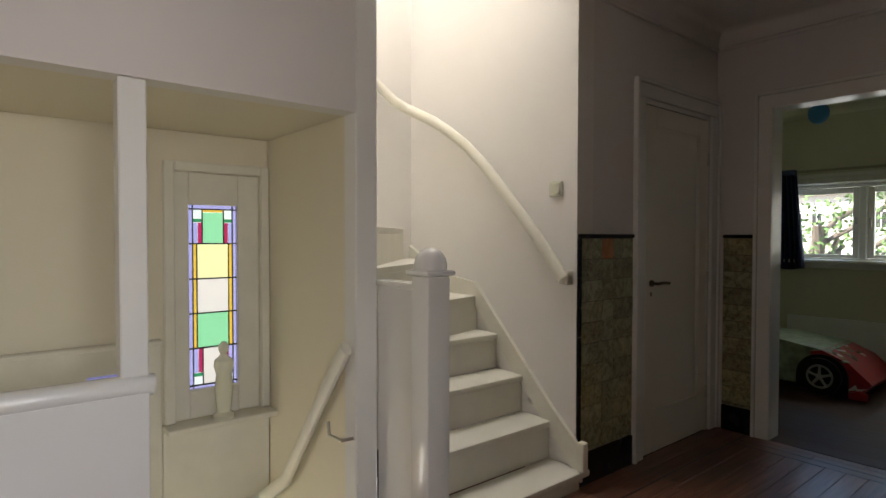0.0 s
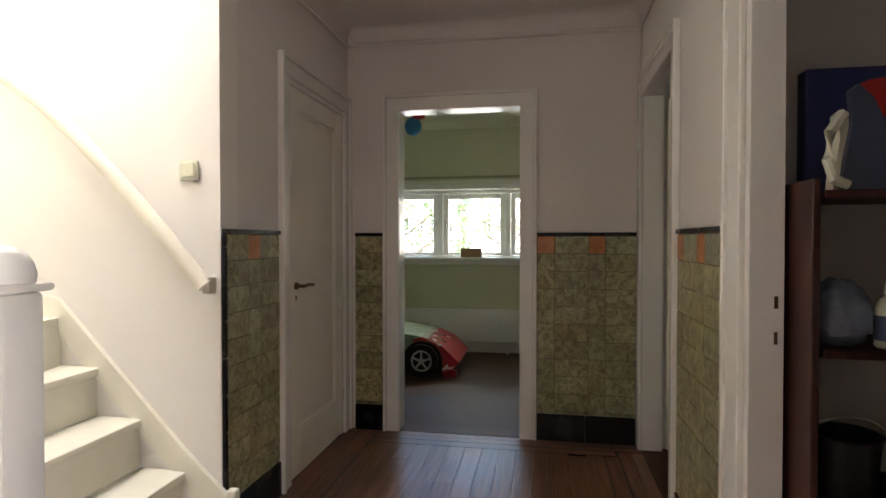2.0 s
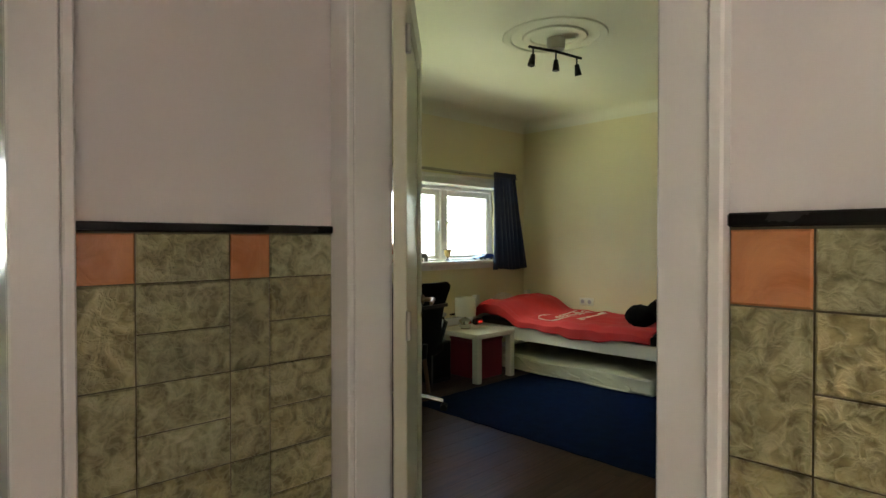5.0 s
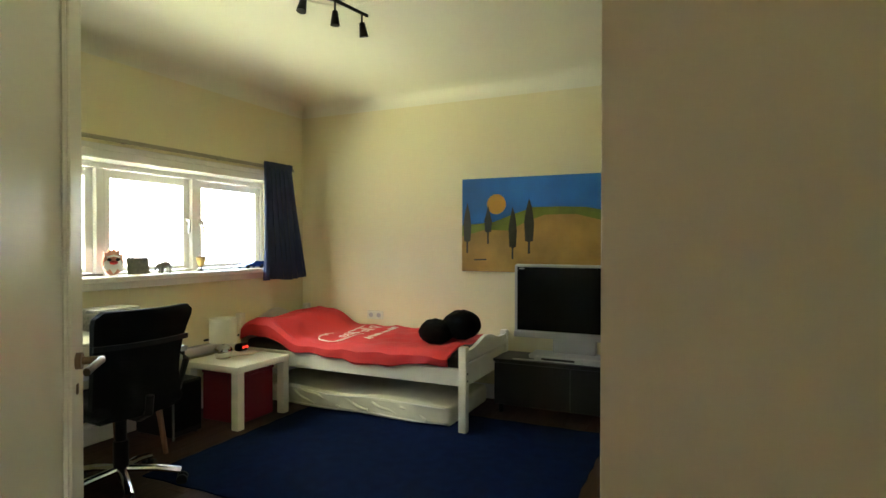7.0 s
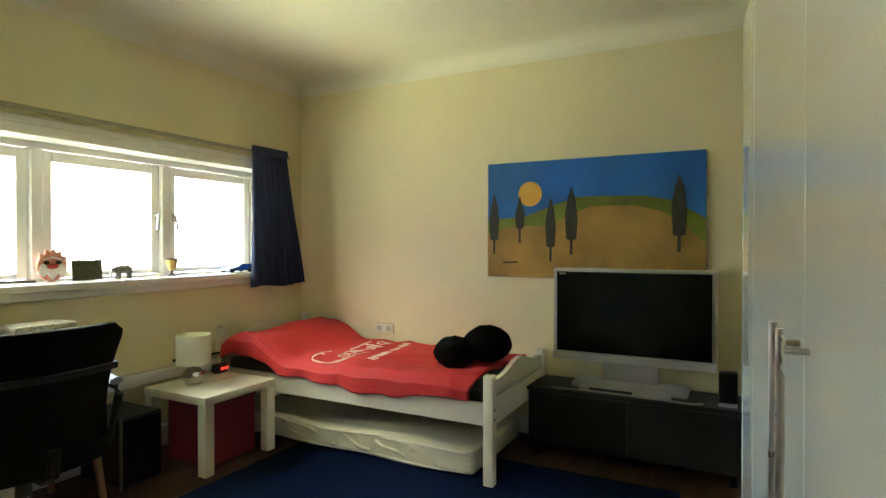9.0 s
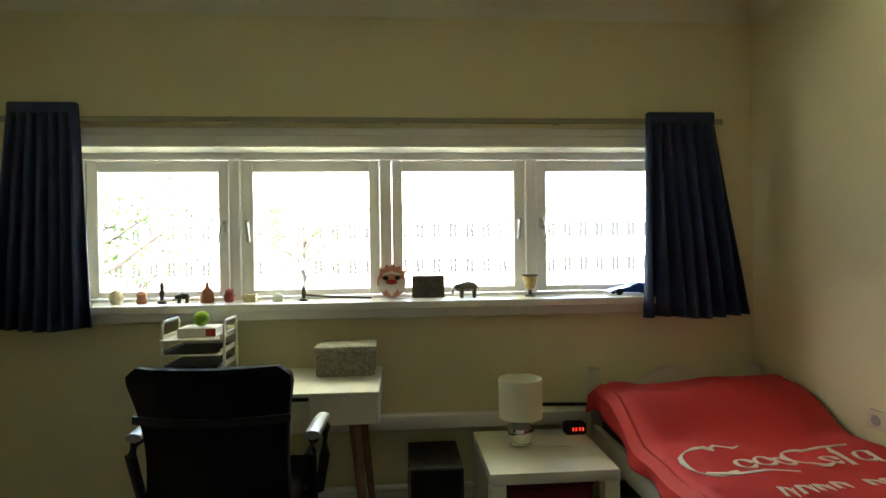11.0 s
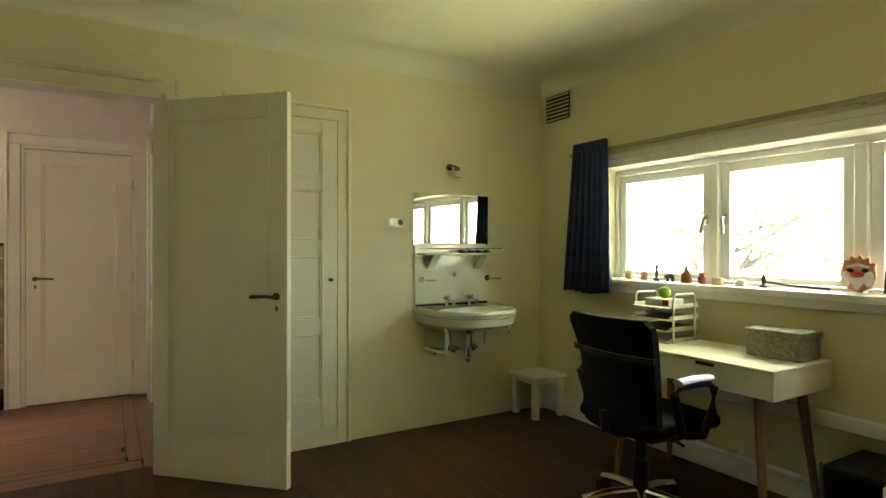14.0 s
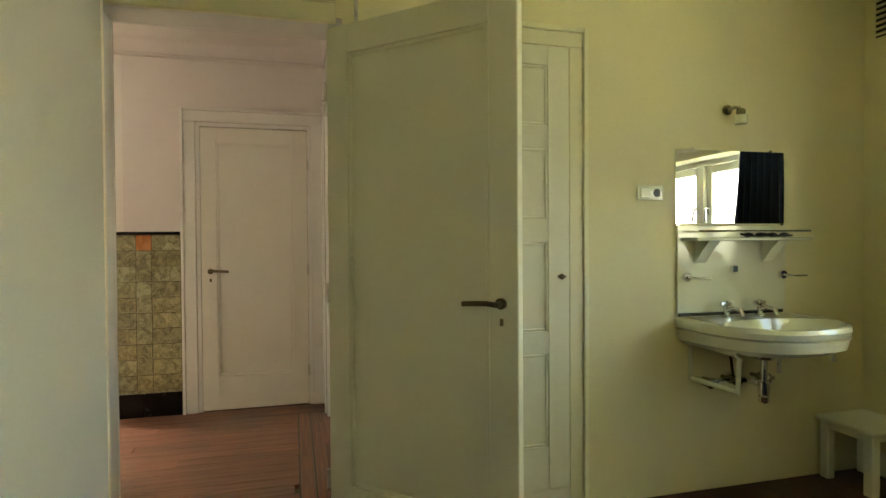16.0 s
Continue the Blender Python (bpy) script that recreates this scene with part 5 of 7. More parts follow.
washbasin()
ms = thing("mirror", (0.166, 1.82, 1.46), "frameless rectangular mirror above the washbasin", "mirror")
part("glass", bx(0.167, 0.173, 1.508, 2.138, 1.287, 1.641, bevel=0.0015), M_MIRROR, ms)
for y, z in ((1.52, 1.283), (2.12, 1.283), (1.6, 1.643), (2.05, 1.643)):
    part("mirror_clip", bx(0.1665, 0.178, y - 0.008, y + 0.008, z - 0.005, z + 0.005, bevel=0.001), M_CHROME, ms)
sh = thing("toilet_shelf", (0.17, 1.86, 1.22), "white porcelain shelf with a thin rail under the mirror", "shelf")
part("shelf_plate", bx(0.179, 0.30, 1.53, 2.19, 1.205, 1.22, bevel=0.005, seg=2), M_PORCELAIN, sh)
part("rail", tube(bmesh.new(), [(0.18, 1.545, 1.25), (0.29, 1.545, 1.25), (0.29, 2.175, 1.25), (0.18, 2.175, 1.25)], 0.004, 8), M_CHROME, sh)
for y in (1.64, 2.03):
    part("bracket", prism(bmesh.new(), [(0.179, 1.204), (0.28, 1.204), (0.24, 1.17), (0.20, 1.12), (0.179, 1.10)], "y", y - 0.03, y + 0.03), M_PORCELAIN, sh)
for y, nm in ((1.90, "sunglasses"), (2.04, "spectacles")):
    gl = bmesh.new()
    ball(gl, (0.235, y - 0.035, 1.2315), 0.028, 0.4, 1, 0.4)
    ball(gl, (0.235, y + 0.035, 1.2315), 0.028, 0.4, 1, 0.4)
    tube(gl, [(0.215, y - 0.06, 1.236), (0.26, y - 0.055, 1.228), (0.27, y, 1.2265), (0.26, y + 0.055, 1.228)], 0.005)
    tagged(made(nm, gl, M_BLACK), "dark folded glasses lying on the toilet shelf", "glasses")

wl = thing("wall_lamp", (0.17, 1.8, 1.83), "small bracket wall lamp with a white glass shade", "wall lamp")
part("wall_plate", rod(bmesh.new(), (0.166, 1.80, 1.835), (0.178, 1.80, 1.835), 0.024, seg=20), M_DARK_CHROME, wl)
part("arm", tube(bmesh.new(), [(0.178, 1.80, 1.835), (0.205, 1.81, 1.842), (0.222, 1.825, 1.835), (0.225, 1.83, 1.815)], 0.009), M_DARK_CHROME, wl)
part("lamp_socket", lathe(bmesh.new(), [(0.014, 0.0), (0.020, 0.004), (0.020, 0.022), (0.012, 0.028)], (0.225, 1.83, 1.805), 18), M_DARK_CHROME, wl)
part("shade", lathe(bmesh.new(), [(0.026, -0.045), (0.029, -0.042), (0.030, -0.004), (0.022, 0.0)], (0.225, 1.83, 1.8045)), M_PORCELAIN, wl)
so = thing("wall_socket", (0.17, 1.37, 1.43), "cream double switch and socket on the wall", "socket")
part("plate", bx(0.166, 0.178, 1.303, 1.44, 1.395, 1.465, bevel=0.005, seg=2), M_PORCELAIN, so)
# dark grey disc on the plate, in place of the hole's shaded inside
part("socket_disc", rod(bmesh.new(), (0.1782, 1.405, 1.43), (0.1795, 1.405, 1.43), 0.02, seg=18), M_GREY, so)
part("rocker", bx(0.1782, 0.184, 1.315, 1.365, 1.405, 1.455, bevel=0.003), M_PORCELAIN, so)
so = thing("wall_socket", (4.23, 1.85, 0.6), "white double socket above the bed", "socket")
part("plate", bx(4.222, 4.239, 1.76, 1.92, 0.585, 0.66, bevel=0.005, seg=2), M_PORCELAIN, so)
# grey discs on the plate, coloured for the shade in the holes
for y in (1.80, 1.88):
    part("socket_disc", rod(bmesh.new(), (4.219, y, 0.622), (4.2215, y, 0.622), 0.021, seg=18), M_SILVER, so)


def little_table(name, x0, x1, y0, y1, h, leg, top, material, label, category):
    root = thing(name, ((x0 + x1) / 2, (y0 + y1) / 2, 0), label, category)
    part("tabletop", bx(x0, x1, y0, y1, h - top, h, bevel=0.004, seg=2), material, root)
    for x in (x0 + leg / 2 + 0.002, x1 - leg / 2 - 0.002):
        for y in (y0 + leg / 2 + 0.002, y1 - leg / 2 - 0.002):
            part("leg", bx(x - leg / 2, x + leg / 2, y - leg / 2, y + leg / 2, 0, h - top - 0.0005, bevel=0.004), material, root)
    return root


little_table("bedside_table", 2.739, 3.255, 1.992, 2.50, 0.432, 0.062, 0.045, M_WHITE_TABLE, "white square bedside table beside the bed", "table")
stool = thing("stool", (0.308, 2.508, 0), "small white child's stool in the corner", "stool")
part("seat", bx(0.170, 0.475, 2.335, 2.656, 0.290, 0.316, bevel=0.012, seg=3), M_WHITE_TABLE, stool)
part("apron", bx(0.200, 0.445, 2.365, 2.626, 0.252, 0.2898, bevel=0.003), M_WHITE_TABLE, stool)
for sx in (0.186, 0.414):
    for sy in (2.351, 2.592):
        part("leg", bx(sx, sx + 0.048, sy, sy + 0.048, 0, 0.2897, bevel=0.005), M_WHITE_TABLE, stool)
rbx = thing("storage_box", (3.0, 2.25, 0), "dark red fabric storage box under the bedside table", "box")
part("box_body", bx(2.83, 3.17, 2.07, 2.42, 0.009, 0.34, bevel=0.008), mat("dark_red_fabric", (0.19, 0.008, 0.022), 0.8, bump=0.1, bump_scale=250), rbx)
part("box_lid", bx(2.825, 3.175, 2.065, 2.425, 0.341, 0.365, bevel=0.006), mat("dark_red_lid_fabric", (0.17, 0.008, 0.02), 0.8, bump=0.1, bump_scale=250), rbx)

lp = thing("table_lamp", (2.93, 2.32, 0.4325), "small lamp with a cream drum shade and chrome ball", "lamp")
part("lamp_base", lathe(bmesh.new(), [(0.048, 0), (0.05, 0.004), (0.046, 0.008), (0.058, 0.025), (0.064, 0.05), (0.058, 0.075), (0.035, 0.095), (0.012, 0.102), (0.012, 0.13)], (2.93, 2.32, 0.4325)), M_CHROME, lp, "chrome ball lamp base")
part("shade", lathe(bmesh.new(), [(0.096, 0.12), (0.096, 0.29), (0.0935, 0.29), (0.0935, 0.122)], (2.93, 2.32, 0.4325), 36), M_SHADE, lp)
part("bulb_holder", rod(bmesh.new(), (2.93, 2.32, 0.563), (2.93, 2.32, 0.62), 0.016), M_PORCELAIN, lp)
ck = thing("alarm_clock", (3.16, 2.36, 0.4325), "black alarm clock with red glowing digits", "clock")
part("clock_body", bx(3.15, 3.255, 2.385, 2.445, 0.4325, 0.492, bevel=0.018, seg=3), M_BLACK, ck)
M_LED = glow("red_led", (1.0, 0.05, 0.03), 0.06)
for k in range(4):
    x = 3.185 + 0.014 * k + (0.004 if k > 1 else 0)
    part("digit", bx(x, x + 0.007, 2.382, 2.3846, 0.455, 0.471), M_LED, ck)
cbl = tube(bmesh.new(), [(2.96, 2.31, 0.436), (3.02, 2.27, 0.436), (3.1, 2.25, 0.436), (3.16, 2.24, 0.437), (3.24, 2.23, 0.436)], 0.0035, 6)
tagged(made("cable", cbl, M_PORCELAIN), "thin white cable lying on the bedside table", "cable")
sk = bmesh.new()
tube(sk, [(2.98, 2.565, 0.535), (3.12, 2.566, 0.53), (3.3, 2.566, 0.525), (3.5, 2.566, 0.53)], 0.009, 8)
tagged(made("cable_strip", sk, M_BLACK), "black cable lying along the heating pipe", "cable")

# desk with drawer and tapered legs
dk = thing("desk", (1.85, 2.33, 0), "white desk with a drawer and tapered oak legs", "desk")
part("desktop", bx(1.395, 2.315, 2.085, 2.57, 0.727, 0.742, bevel=0.003), M_WHITE_TABLE, dk)
part("side_panel", bx(1.397, 1.411, 2.088, 2.568, 0.612, 0.7265), M_WHITE_TABLE, dk)
part("side_panel", bx(2.299, 2.313, 2.088, 2.568, 0.612, 0.7265), M_WHITE_TABLE, dk)
part("bottom_panel", bx(1.411, 2.299, 2.10, 2.568, 0.612, 0.624), M_WHITE_TABLE, dk)
part("back_panel", bx(1.411, 2.299, 2.556, 2.568, 0.6245, 0.7265), M_WHITE_TABLE, dk)
part("divider", bx(1.68, 1.692, 2.092, 2.556, 0.6245, 0.7265), M_WHITE_TABLE, dk)
fb = bmesh.new()
cuboid(fb, 1.694, 1.94, 2.088, 2.102, 0.613, 0.725, bevel=0.002)
cuboid(fb, 2.04, 2.298, 2.088, 2.102, 0.613, 0.725, bevel=0.002)
cuboid(fb, 1.94, 2.04, 2.088, 2.102, 0.613, 0.708)
dr = part("drawer", fb, M_WHITE_TABLE, dk)
# black plate in the cut-out, put in for the slot's shaded inside
part("slot_shade_plate", bx(1.942, 2.038, 2.096, 2.10, 0.7085, 0.7245), M_BLACK, dr)
for x, y, dx, dy in ((1.50, 2.16, -0.05, -0.06), (2.21, 2.16, 0.06, -0.06), (1.50, 2.50, -0.05, 0.05), (2.21, 2.50, 0.06, 0.05)):
    part("leg", rod(bmesh.new(), (x + dx, y + dy, 0.0), (x, y, 0.6115), 0.014, 0.024, 16), M_DESK_LEG, dk)
# dark slabs added for the black gap of the open compartment
dp = bmesh.new()
for k in range(5):
    cuboid(dp, 1.43, 1.66, 2.11 + 0.004 * k, 2.40, 0.6255 + 0.008 * k, 0.632 + 0.008 * k)
tagged(made("dark_gap_slabs", dp, M_GREY), "dark slabs filling the black gap of the open desk compartment", "folders")

wb = thing("woven_basket", (2.16, 2.45, 0.7425), "grey-white woven basket with a lid on the desk", "basket")
M_WOVEN = mat("grey_woven_straw", (0.30, 0.28, 0.22), 0.85, vary=0.55, scale=70, bump=0.7, bump_scale=120)
part("basket_body", bx(2.028, 2.285, 2.36, 2.535, 0.7425, 0.848, bevel=0.01, seg=2), M_WOVEN, wb)
part("basket_lid", bx(2.02, 2.293, 2.352, 2.543, 0.849, 0.876, bevel=0.008, seg=2), M_WOVEN, wb)
lt = thing("letter_tray", (1.48, 2.42, 0.7425), "stack of four white letter trays with papers", "letter tray")
for k in range(4):
    z = 0.7425 + 0.062 * k
    tb = bmesh.new()
    cuboid(tb, 1.40, 1.645, 2.27, 2.54, z, z + 0.006)
    cuboid(tb, 1.40, 1.645, 2.534, 2.54, z + 0.006, z + 0.03)
    cuboid(tb, 1.40, 1.406, 2.30, 2.534, z + 0.006, z + 0.022)
    cuboid(tb, 1.639, 1.645, 2.30, 2.534, z + 0.006, z + 0.022)
    part("tray", tb, M_WHITE_TABLE, lt)
    if k < 3:
        part("paper_sheaf", bx(1.415, 1.63, 2.285, 2.52, z + 0.0065, z + 0.012 + 0.01 * (k % 2), bevel=0.001), M_GREY if k != 0 else M_WHITE_PRINT, lt)
for x in (1.395, 1.650):
    tbm = bmesh.new()
    for y in (2.32, 2.50):
        rod(tbm, (x, y, 0.7425), (x, y, 0.99), 0.006, seg=10)
    tube(tbm, [(x, 2.32, 0.985), (x, 2.335, 1.005), (x, 2.485, 1.005), (x, 2.50, 0.985)], 0.006, 10)
    part("tray_post", tbm, M_WHITE_TABLE, lt)
bx1 = thing("gift_box", (1.53, 2.40, 0.935), "small white and red box on the letter trays", "box")
part("carton", bx(1.45, 1.61, 2.33, 2.46, 0.935, 0.975, bevel=0.003), M_WHITE_PRINT, bx1)
part("red_stripe", bx(1.57, 1.612, 2.3285, 2.3296, 0.94, 0.972), M_RED, bx1)
tb = ball(bmesh.new(), (1.53, 2.40, 1.008), 0.034)
tagged(made("tennis_ball", tb, mat("yellow_green_felt", (0.32, 0.52, 0.06), 0.9, vary=0.3, scale=25, bump=0.2, bump_scale=200)), "yellow-green ball lying on the small box", "ball")


# office chair
def office_chair(cx, cy, turn):
    base = pose(cx, cy, 0, 0, 0, turn)
    root = thing("office_chair", base, "black mesh office chair with chrome details at the desk", "chair")

    def p(name, bm, m, parent=root, label=""):
        bm.transform(base)
        return part(name, bm, m, parent, label)

    def shell(xw, z0, z1, y_of, thick, nx=16, nz=18):
        bm = bmesh.new()
        f, b = [], []
        for j in range(nz + 1):
            t = j / nz
            z = z0 + (z1 - z0) * t
            w = xw(t)
            rf, rb_ = [], []
            for i in range(nx + 1):
                u = 2 * i / nx - 1
                y = y_of(t) + 0.05 * u * u
                rf.append(bm.verts.new((w * u, y, z)))
                rb_.append(bm.verts.new((w * u, y - thick, z)))
            f.append(rf)
            b.append(rb_)
        for j in range(nz):
            for i in range(nx):
                bm.faces.new((f[j][i], f[j][i + 1], f[j + 1][i + 1], f[j + 1][i]))
                bm.faces.new((b[j][i], b[j + 1][i], b[j + 1][i + 1], b[j][i + 1]))
            bm.faces.new((f[j][0], f[j + 1][0], b[j + 1][0], b[j][0]))
            bm.faces.new((f[j][nx], b[j][nx], b[j + 1][nx], f[j + 1][nx]))
        for i in range(nx):
            bm.faces.new((f[0][i], b[0][i], b[0][i + 1], f[0][i + 1]))
            bm.faces.new((f[nz][i], f[nz][i + 1], b[nz][i + 1], b[nz][i]))
        return bm

    def bw(t):
        w = 0.238 + 0.03 * t - 0.025 * math.sin(math.pi * t)
        return w - 0.05 * max(0, (t - 0.9) / 0.1) ** 2.2 - 0.03 * max(0, (0.08 - t) / 0.08)

    def by(t):
        return -0.17 - 0.075 * t + 0.035 * math.sin(math.pi * t)

    p("backrest", shell(bw, 0.42, 0.95, by, 0.035), M_BLACK_CLOTH)
    # smooth black band added across the back for the mesh's highlight
    p("highlight_band", shell(lambda t: 0.248, 0.765, 0.79, lambda t: -0.232, 0.012, 12, 2), M_BLACK)
    sb_ = bx(-0.24, 0.24, -0.18, 0.27, 0.43, 0.50, bevel=0.032, seg=3)
    p("seat", sb_, M_BLACK_CLOTH)
    p("seat_shell", bx(-0.20, 0.20, -0.15, 0.2, 0.405, 0.4295, bevel=0.01), M_BLACK)
    p("back_strut", tube(bmesh.new(), [(0, 0.0, 0.395), (0, -0.15, 0.395), (0, -0.225, 0.43), (0, -0.235, 0.52)], 0.02, 10), M_BLACK)
    for s in (-1, 1):
        p("armrest", tube(bmesh.new(), [(s * 0.21, 0.05, 0.42), (s * 0.285, 0.07, 0.44), (s * 0.295, 0.12, 0.55), (s * 0.295, 0.13, 0.645), (s * 0.295, 0.08, 0.675), (s * 0.295, -0.08, 0.675), (s * 0.293, -0.12, 0.64), (s * 0.285, -0.06, 0.46), (s * 0.21, -0.03, 0.42)], 0.017, 10, 1.2), M_BLACK)
        p("arm_pad", tube(bmesh.new(), [(s * 0.295, 0.10, 0.693), (s * 0.295, 0.0, 0.697), (s * 0.295, -0.10, 0.690)], 0.016, 10, 1.7), M_SILVER, label="grey arm pad")
    p("gas_lift", rod(bmesh.new(), (0, 0, 0.11), (0, 0, 0.404), 0.027), M_BLACK)
    p("lift_cover", rod(bmesh.new(), (0, 0, 0.12), (0, 0, 0.26), 0.036), M_BLACK)
    p("lever", tube(bmesh.new(), [(0.05, 0.02, 0.40), (0.16, 0.03, 0.398), (0.22, 0.03, 0.38)], 0.007, 8), M_BLACK)
    for k in range(5):
        a = 2 * math.pi * k / 5 + 0.5
        c, s_ = math.cos(a), math.sin(a)
        p("base_arm", tube(bmesh.new(), [(0.02 * c, 0.02 * s_, 0.115), (0.16 * c, 0.16 * s_, 0.10), (0.28 * c, 0.28 * s_, 0.072)], 0.018, 10, 1.3), M_CHROME)
        cs = bmesh.new()
        q, d = Vector((0.285 * c, 0.285 * s_, 0.027)), Vector((-s_, c, 0))
        rod(cs, q + 0.012 * d, q + 0.03 * d, 0.0265)
        rod(cs, q - 0.03 * d, q - 0.012 * d, 0.0265)
        rod(cs, q - 0.02 * d, q + 0.02 * d, 0.008)
        rod(cs, q, q + Vector((0, 0, 0.035)), 0.008)
        p("castor", cs, M_BLACK)
    return root


office_chair(1.815, 1.865, -3)

bbx = thing("subwoofer", (2.56, 2.42, 0), "black loudspeaker box on the floor by the desk", "loudspeaker")
part("cabinet", bx(2.43, 2.665, 2.24, 2.585, 0.012, 0.365, bevel=0.006), M_BLACK, bbx)
part("corner_trim", bx(2.424, 2.436, 2.226, 2.239, 0.0, 0.372, bevel=0.002), mat("grey_metal_trim", (0.16, 0.16, 0.15), 0.4, 0.6), bbx, "grey metal corner trim")
part("front_cloth", bx(2.445, 2.65, 2.234, 2.2395, 0.05, 0.35, bevel=0.004), M_BLACK_CLOTH, bbx)
for x in (2.46, 2.635):
    for y in (2.27, 2.555):
        part("foot", rod(bmesh.new(), (x, y, 0), (x, y, 0.0118), 0.014), M_BLACK, bbx)

# rug
rg = bmesh.new()
NX, NY = 60, 70
gv = [[rg.verts.new((1.98 + 1.74 * i / NX + 0.004 * math.sin(j * 0.7), -0.27 + 2.19 * j / NY + 0.004 * math.sin(i * 0.9), 0.007 + 0.0015 * random.random())) for i in range(NX + 1)] for j in range(NY + 1)]
for j in range(NY):
    for i in range(NX):
        rg.faces.new((gv[j][i], gv[j][i + 1], gv[j + 1][i + 1], gv[j + 1][i]))
ex = bmesh.ops.extrude_face_region(rg, geom=rg.faces[:])
for v in ex["geom"]:
    if isinstance(v, bmesh.types.BMVert):
        v.co.z = 0.0005
tagged(made("rug", rg, M_RUG), "deep blue short-pile rug on the bedroom floor", "rug")

# bed
BX0, BX1, BY0, BY1 = 3.325, 4.215, 0.585, 2.60
F = 0.0085
bed = thing("bed", (3.77, 1.6, 0), "white painted pine single bed by the wall", "bed")


def wavy(x0, x1, z0, ends, mid, y0, y1):
    up = [(x0 + (x1 - x0) * k / 24, ends + (mid - ends) * (0.5 - 0.5 * math.cos(2 * math.pi * min(max((k / 24 - 0.12) / 0.76, 0), 1)))) for k in range(25)]
    return prism(bmesh.new(), [(x0, z0)] + [(x1, z0)] + up[::-1], "y", y0, y1)


for x in (BX0, BX1 - 0.055):
    part("foot_post", bx(x, x + 0.055, BY0, BY0 + 0.055, F, 0.578, bevel=0.006, seg=2), M_BED, bed)
    part("head_post", bx(x, x + 0.055, BY1 - 0.055, BY1, F, 0.70, bevel=0.006, seg=2), M_BED, bed)
part("headboard", wavy(BX0 + 0.056, BX1 - 0.056, 0.42, 0.615, 0.70, BY1 - 0.042, BY1 - 0.014), M_BED, bed)
part("footboard", wavy(BX0 + 0.056, BX1 - 0.056, 0.47, 0.545, 0.60, BY0 + 0.014, BY0 + 0.042), M_BED, bed)
part("foot_rail", bx(BX0 + 0.056, BX1 - 0.056, BY0 + 0.014, BY0 + 0.042, 0.31, 0.455, bevel=0.004), M_BED, bed)
part("head_rail", bx(BX0 + 0.056, BX1 - 0.056, BY1 - 0.042, BY1 - 0.014, 0.30, 0.41, bevel=0.004), M_BED, bed)
for x in (BX0 + 0.012, BX1 - 0.040):
    part("side_rail", bx(x, x + 0.028, BY0 + 0.056, BY1 - 0.056, 0.315, 0.43, bevel=0.004), M_BED, bed)
for k in range(12):
    y = BY0 + 0.12 + k * 0.155
    part("slat", bx(BX0 + 0.042, BX1 - 0.042, y, y + 0.07, 0.345, 0.36, bevel=0.002), M_BED, bed)
for z in (0.35, 0.40):
    part("bolt", rod(bmesh.new(), (BX0 + 0.028, BY0 - 0.003, z), (BX0 + 0.028, BY0 + 0.001, z), 0.007), M_GREY, bed)
mt = bx(BX0 + 0.045, BX1 - 0.045, BY0 + 0.065, BY1 - 0.065, 0.361, 0.495, bevel=0.035, seg=3)
tagged(made("mattress", mt, M_GREY), "grey-covered mattress on the bed slats", "mattress")
pw = bmesh.new()
cuboid(pw, BX0 + 0.10, BX1 - 0.10, BY1 - 0.44, BY1 - 0.08, 0.498, 0.60, bevel=0.045, seg=4)
tagged(made("pillow", pw, M_BLACK_CLOTH), "dark pillow under the duvet at the headboard", "pillow")


def duvet_height(x, y):
    """Height of the cover over the mattress and pillow."""
    z = 0.525
    t = min(max((y - 1.95) / 0.35, 0), 1)
    z += 0.135 * t * t * (3 - 2 * t)
    e = min(max((y - 2.40) / 0.14, 0), 1)
    z -= 0.06 * e * e
    z += 0.010 * math.sin(5.1 * x + 2.3 * y) * math.sin(3.1 * y + 0.6) + 0.006 * math.sin(13 * x + 5 * y + 2) + 0.004 * math.sin(21 * y - 9 * x)
    z += 0.006 * noise.noise(Vector((x * 9, y * 9, 0))) + 0.014 * noise.noise(Vector((x * 3.3 + 1, y * 3.3, 2)))
    z += 0.007 * (1 - abs(noise.noise(Vector((x * 5 + y * 2, y * 4 - x * 2, 5))))) ** 6
    return z


dv = bmesh.new()
NU, NV = 64, 110
rows_ = []
for j in range(NV + 1):
    y = BY0 + 0.13 + (BY1 - 0.08 - BY0 - 0.13) * j / NV
    row = []
    for i in range(NU + 1):
        s = -0.12 + 1.02 * i / NU
        edge = 0.05 + 0.03 * math.sin(y * 7) + 0.02 * math.sin(17 * y)
        if s < 0.02:
            d = (0.02 - s)
            hang = max(0.0, d - 0.03)
            x = BX0 + 0.03 - min(d, 0.045) - 0.012 * math.sin(y * 23) * hang / 0.1
            z = duvet_height(BX0 + 0.05, y) - 0.025 * min(d / 0.03, 1) - hang * (0.72 + 0.22 * math.sin(y * 6.0))
        else:
            x = BX0 + 0.01 + s
            z = duvet_height(x, y) - 0.03 * max(0, (0.07 - s) / 0.05) ** 2 * 0.6
        row.append(dv.verts.new((min(x, BX1 - 0.01), y, z)))
    rows_.append(row)
for a, b in zip(rows_, rows_[1:]):
    for i in range(NU):
        dv.faces.new((a[i], a[i + 1], b[i + 1], b[i]))
duvet = thing("duvet", (3.77, 1.6, 0.5), "bright red duvet cover with white printed lettering", "duvet")
cov = part("cover", dv, M_RED_CLOTH, duvet)
sol = cov.modifiers.new("thickness", "SOLIDIFY")
sol.thickness, sol.offset = 0.012, 0


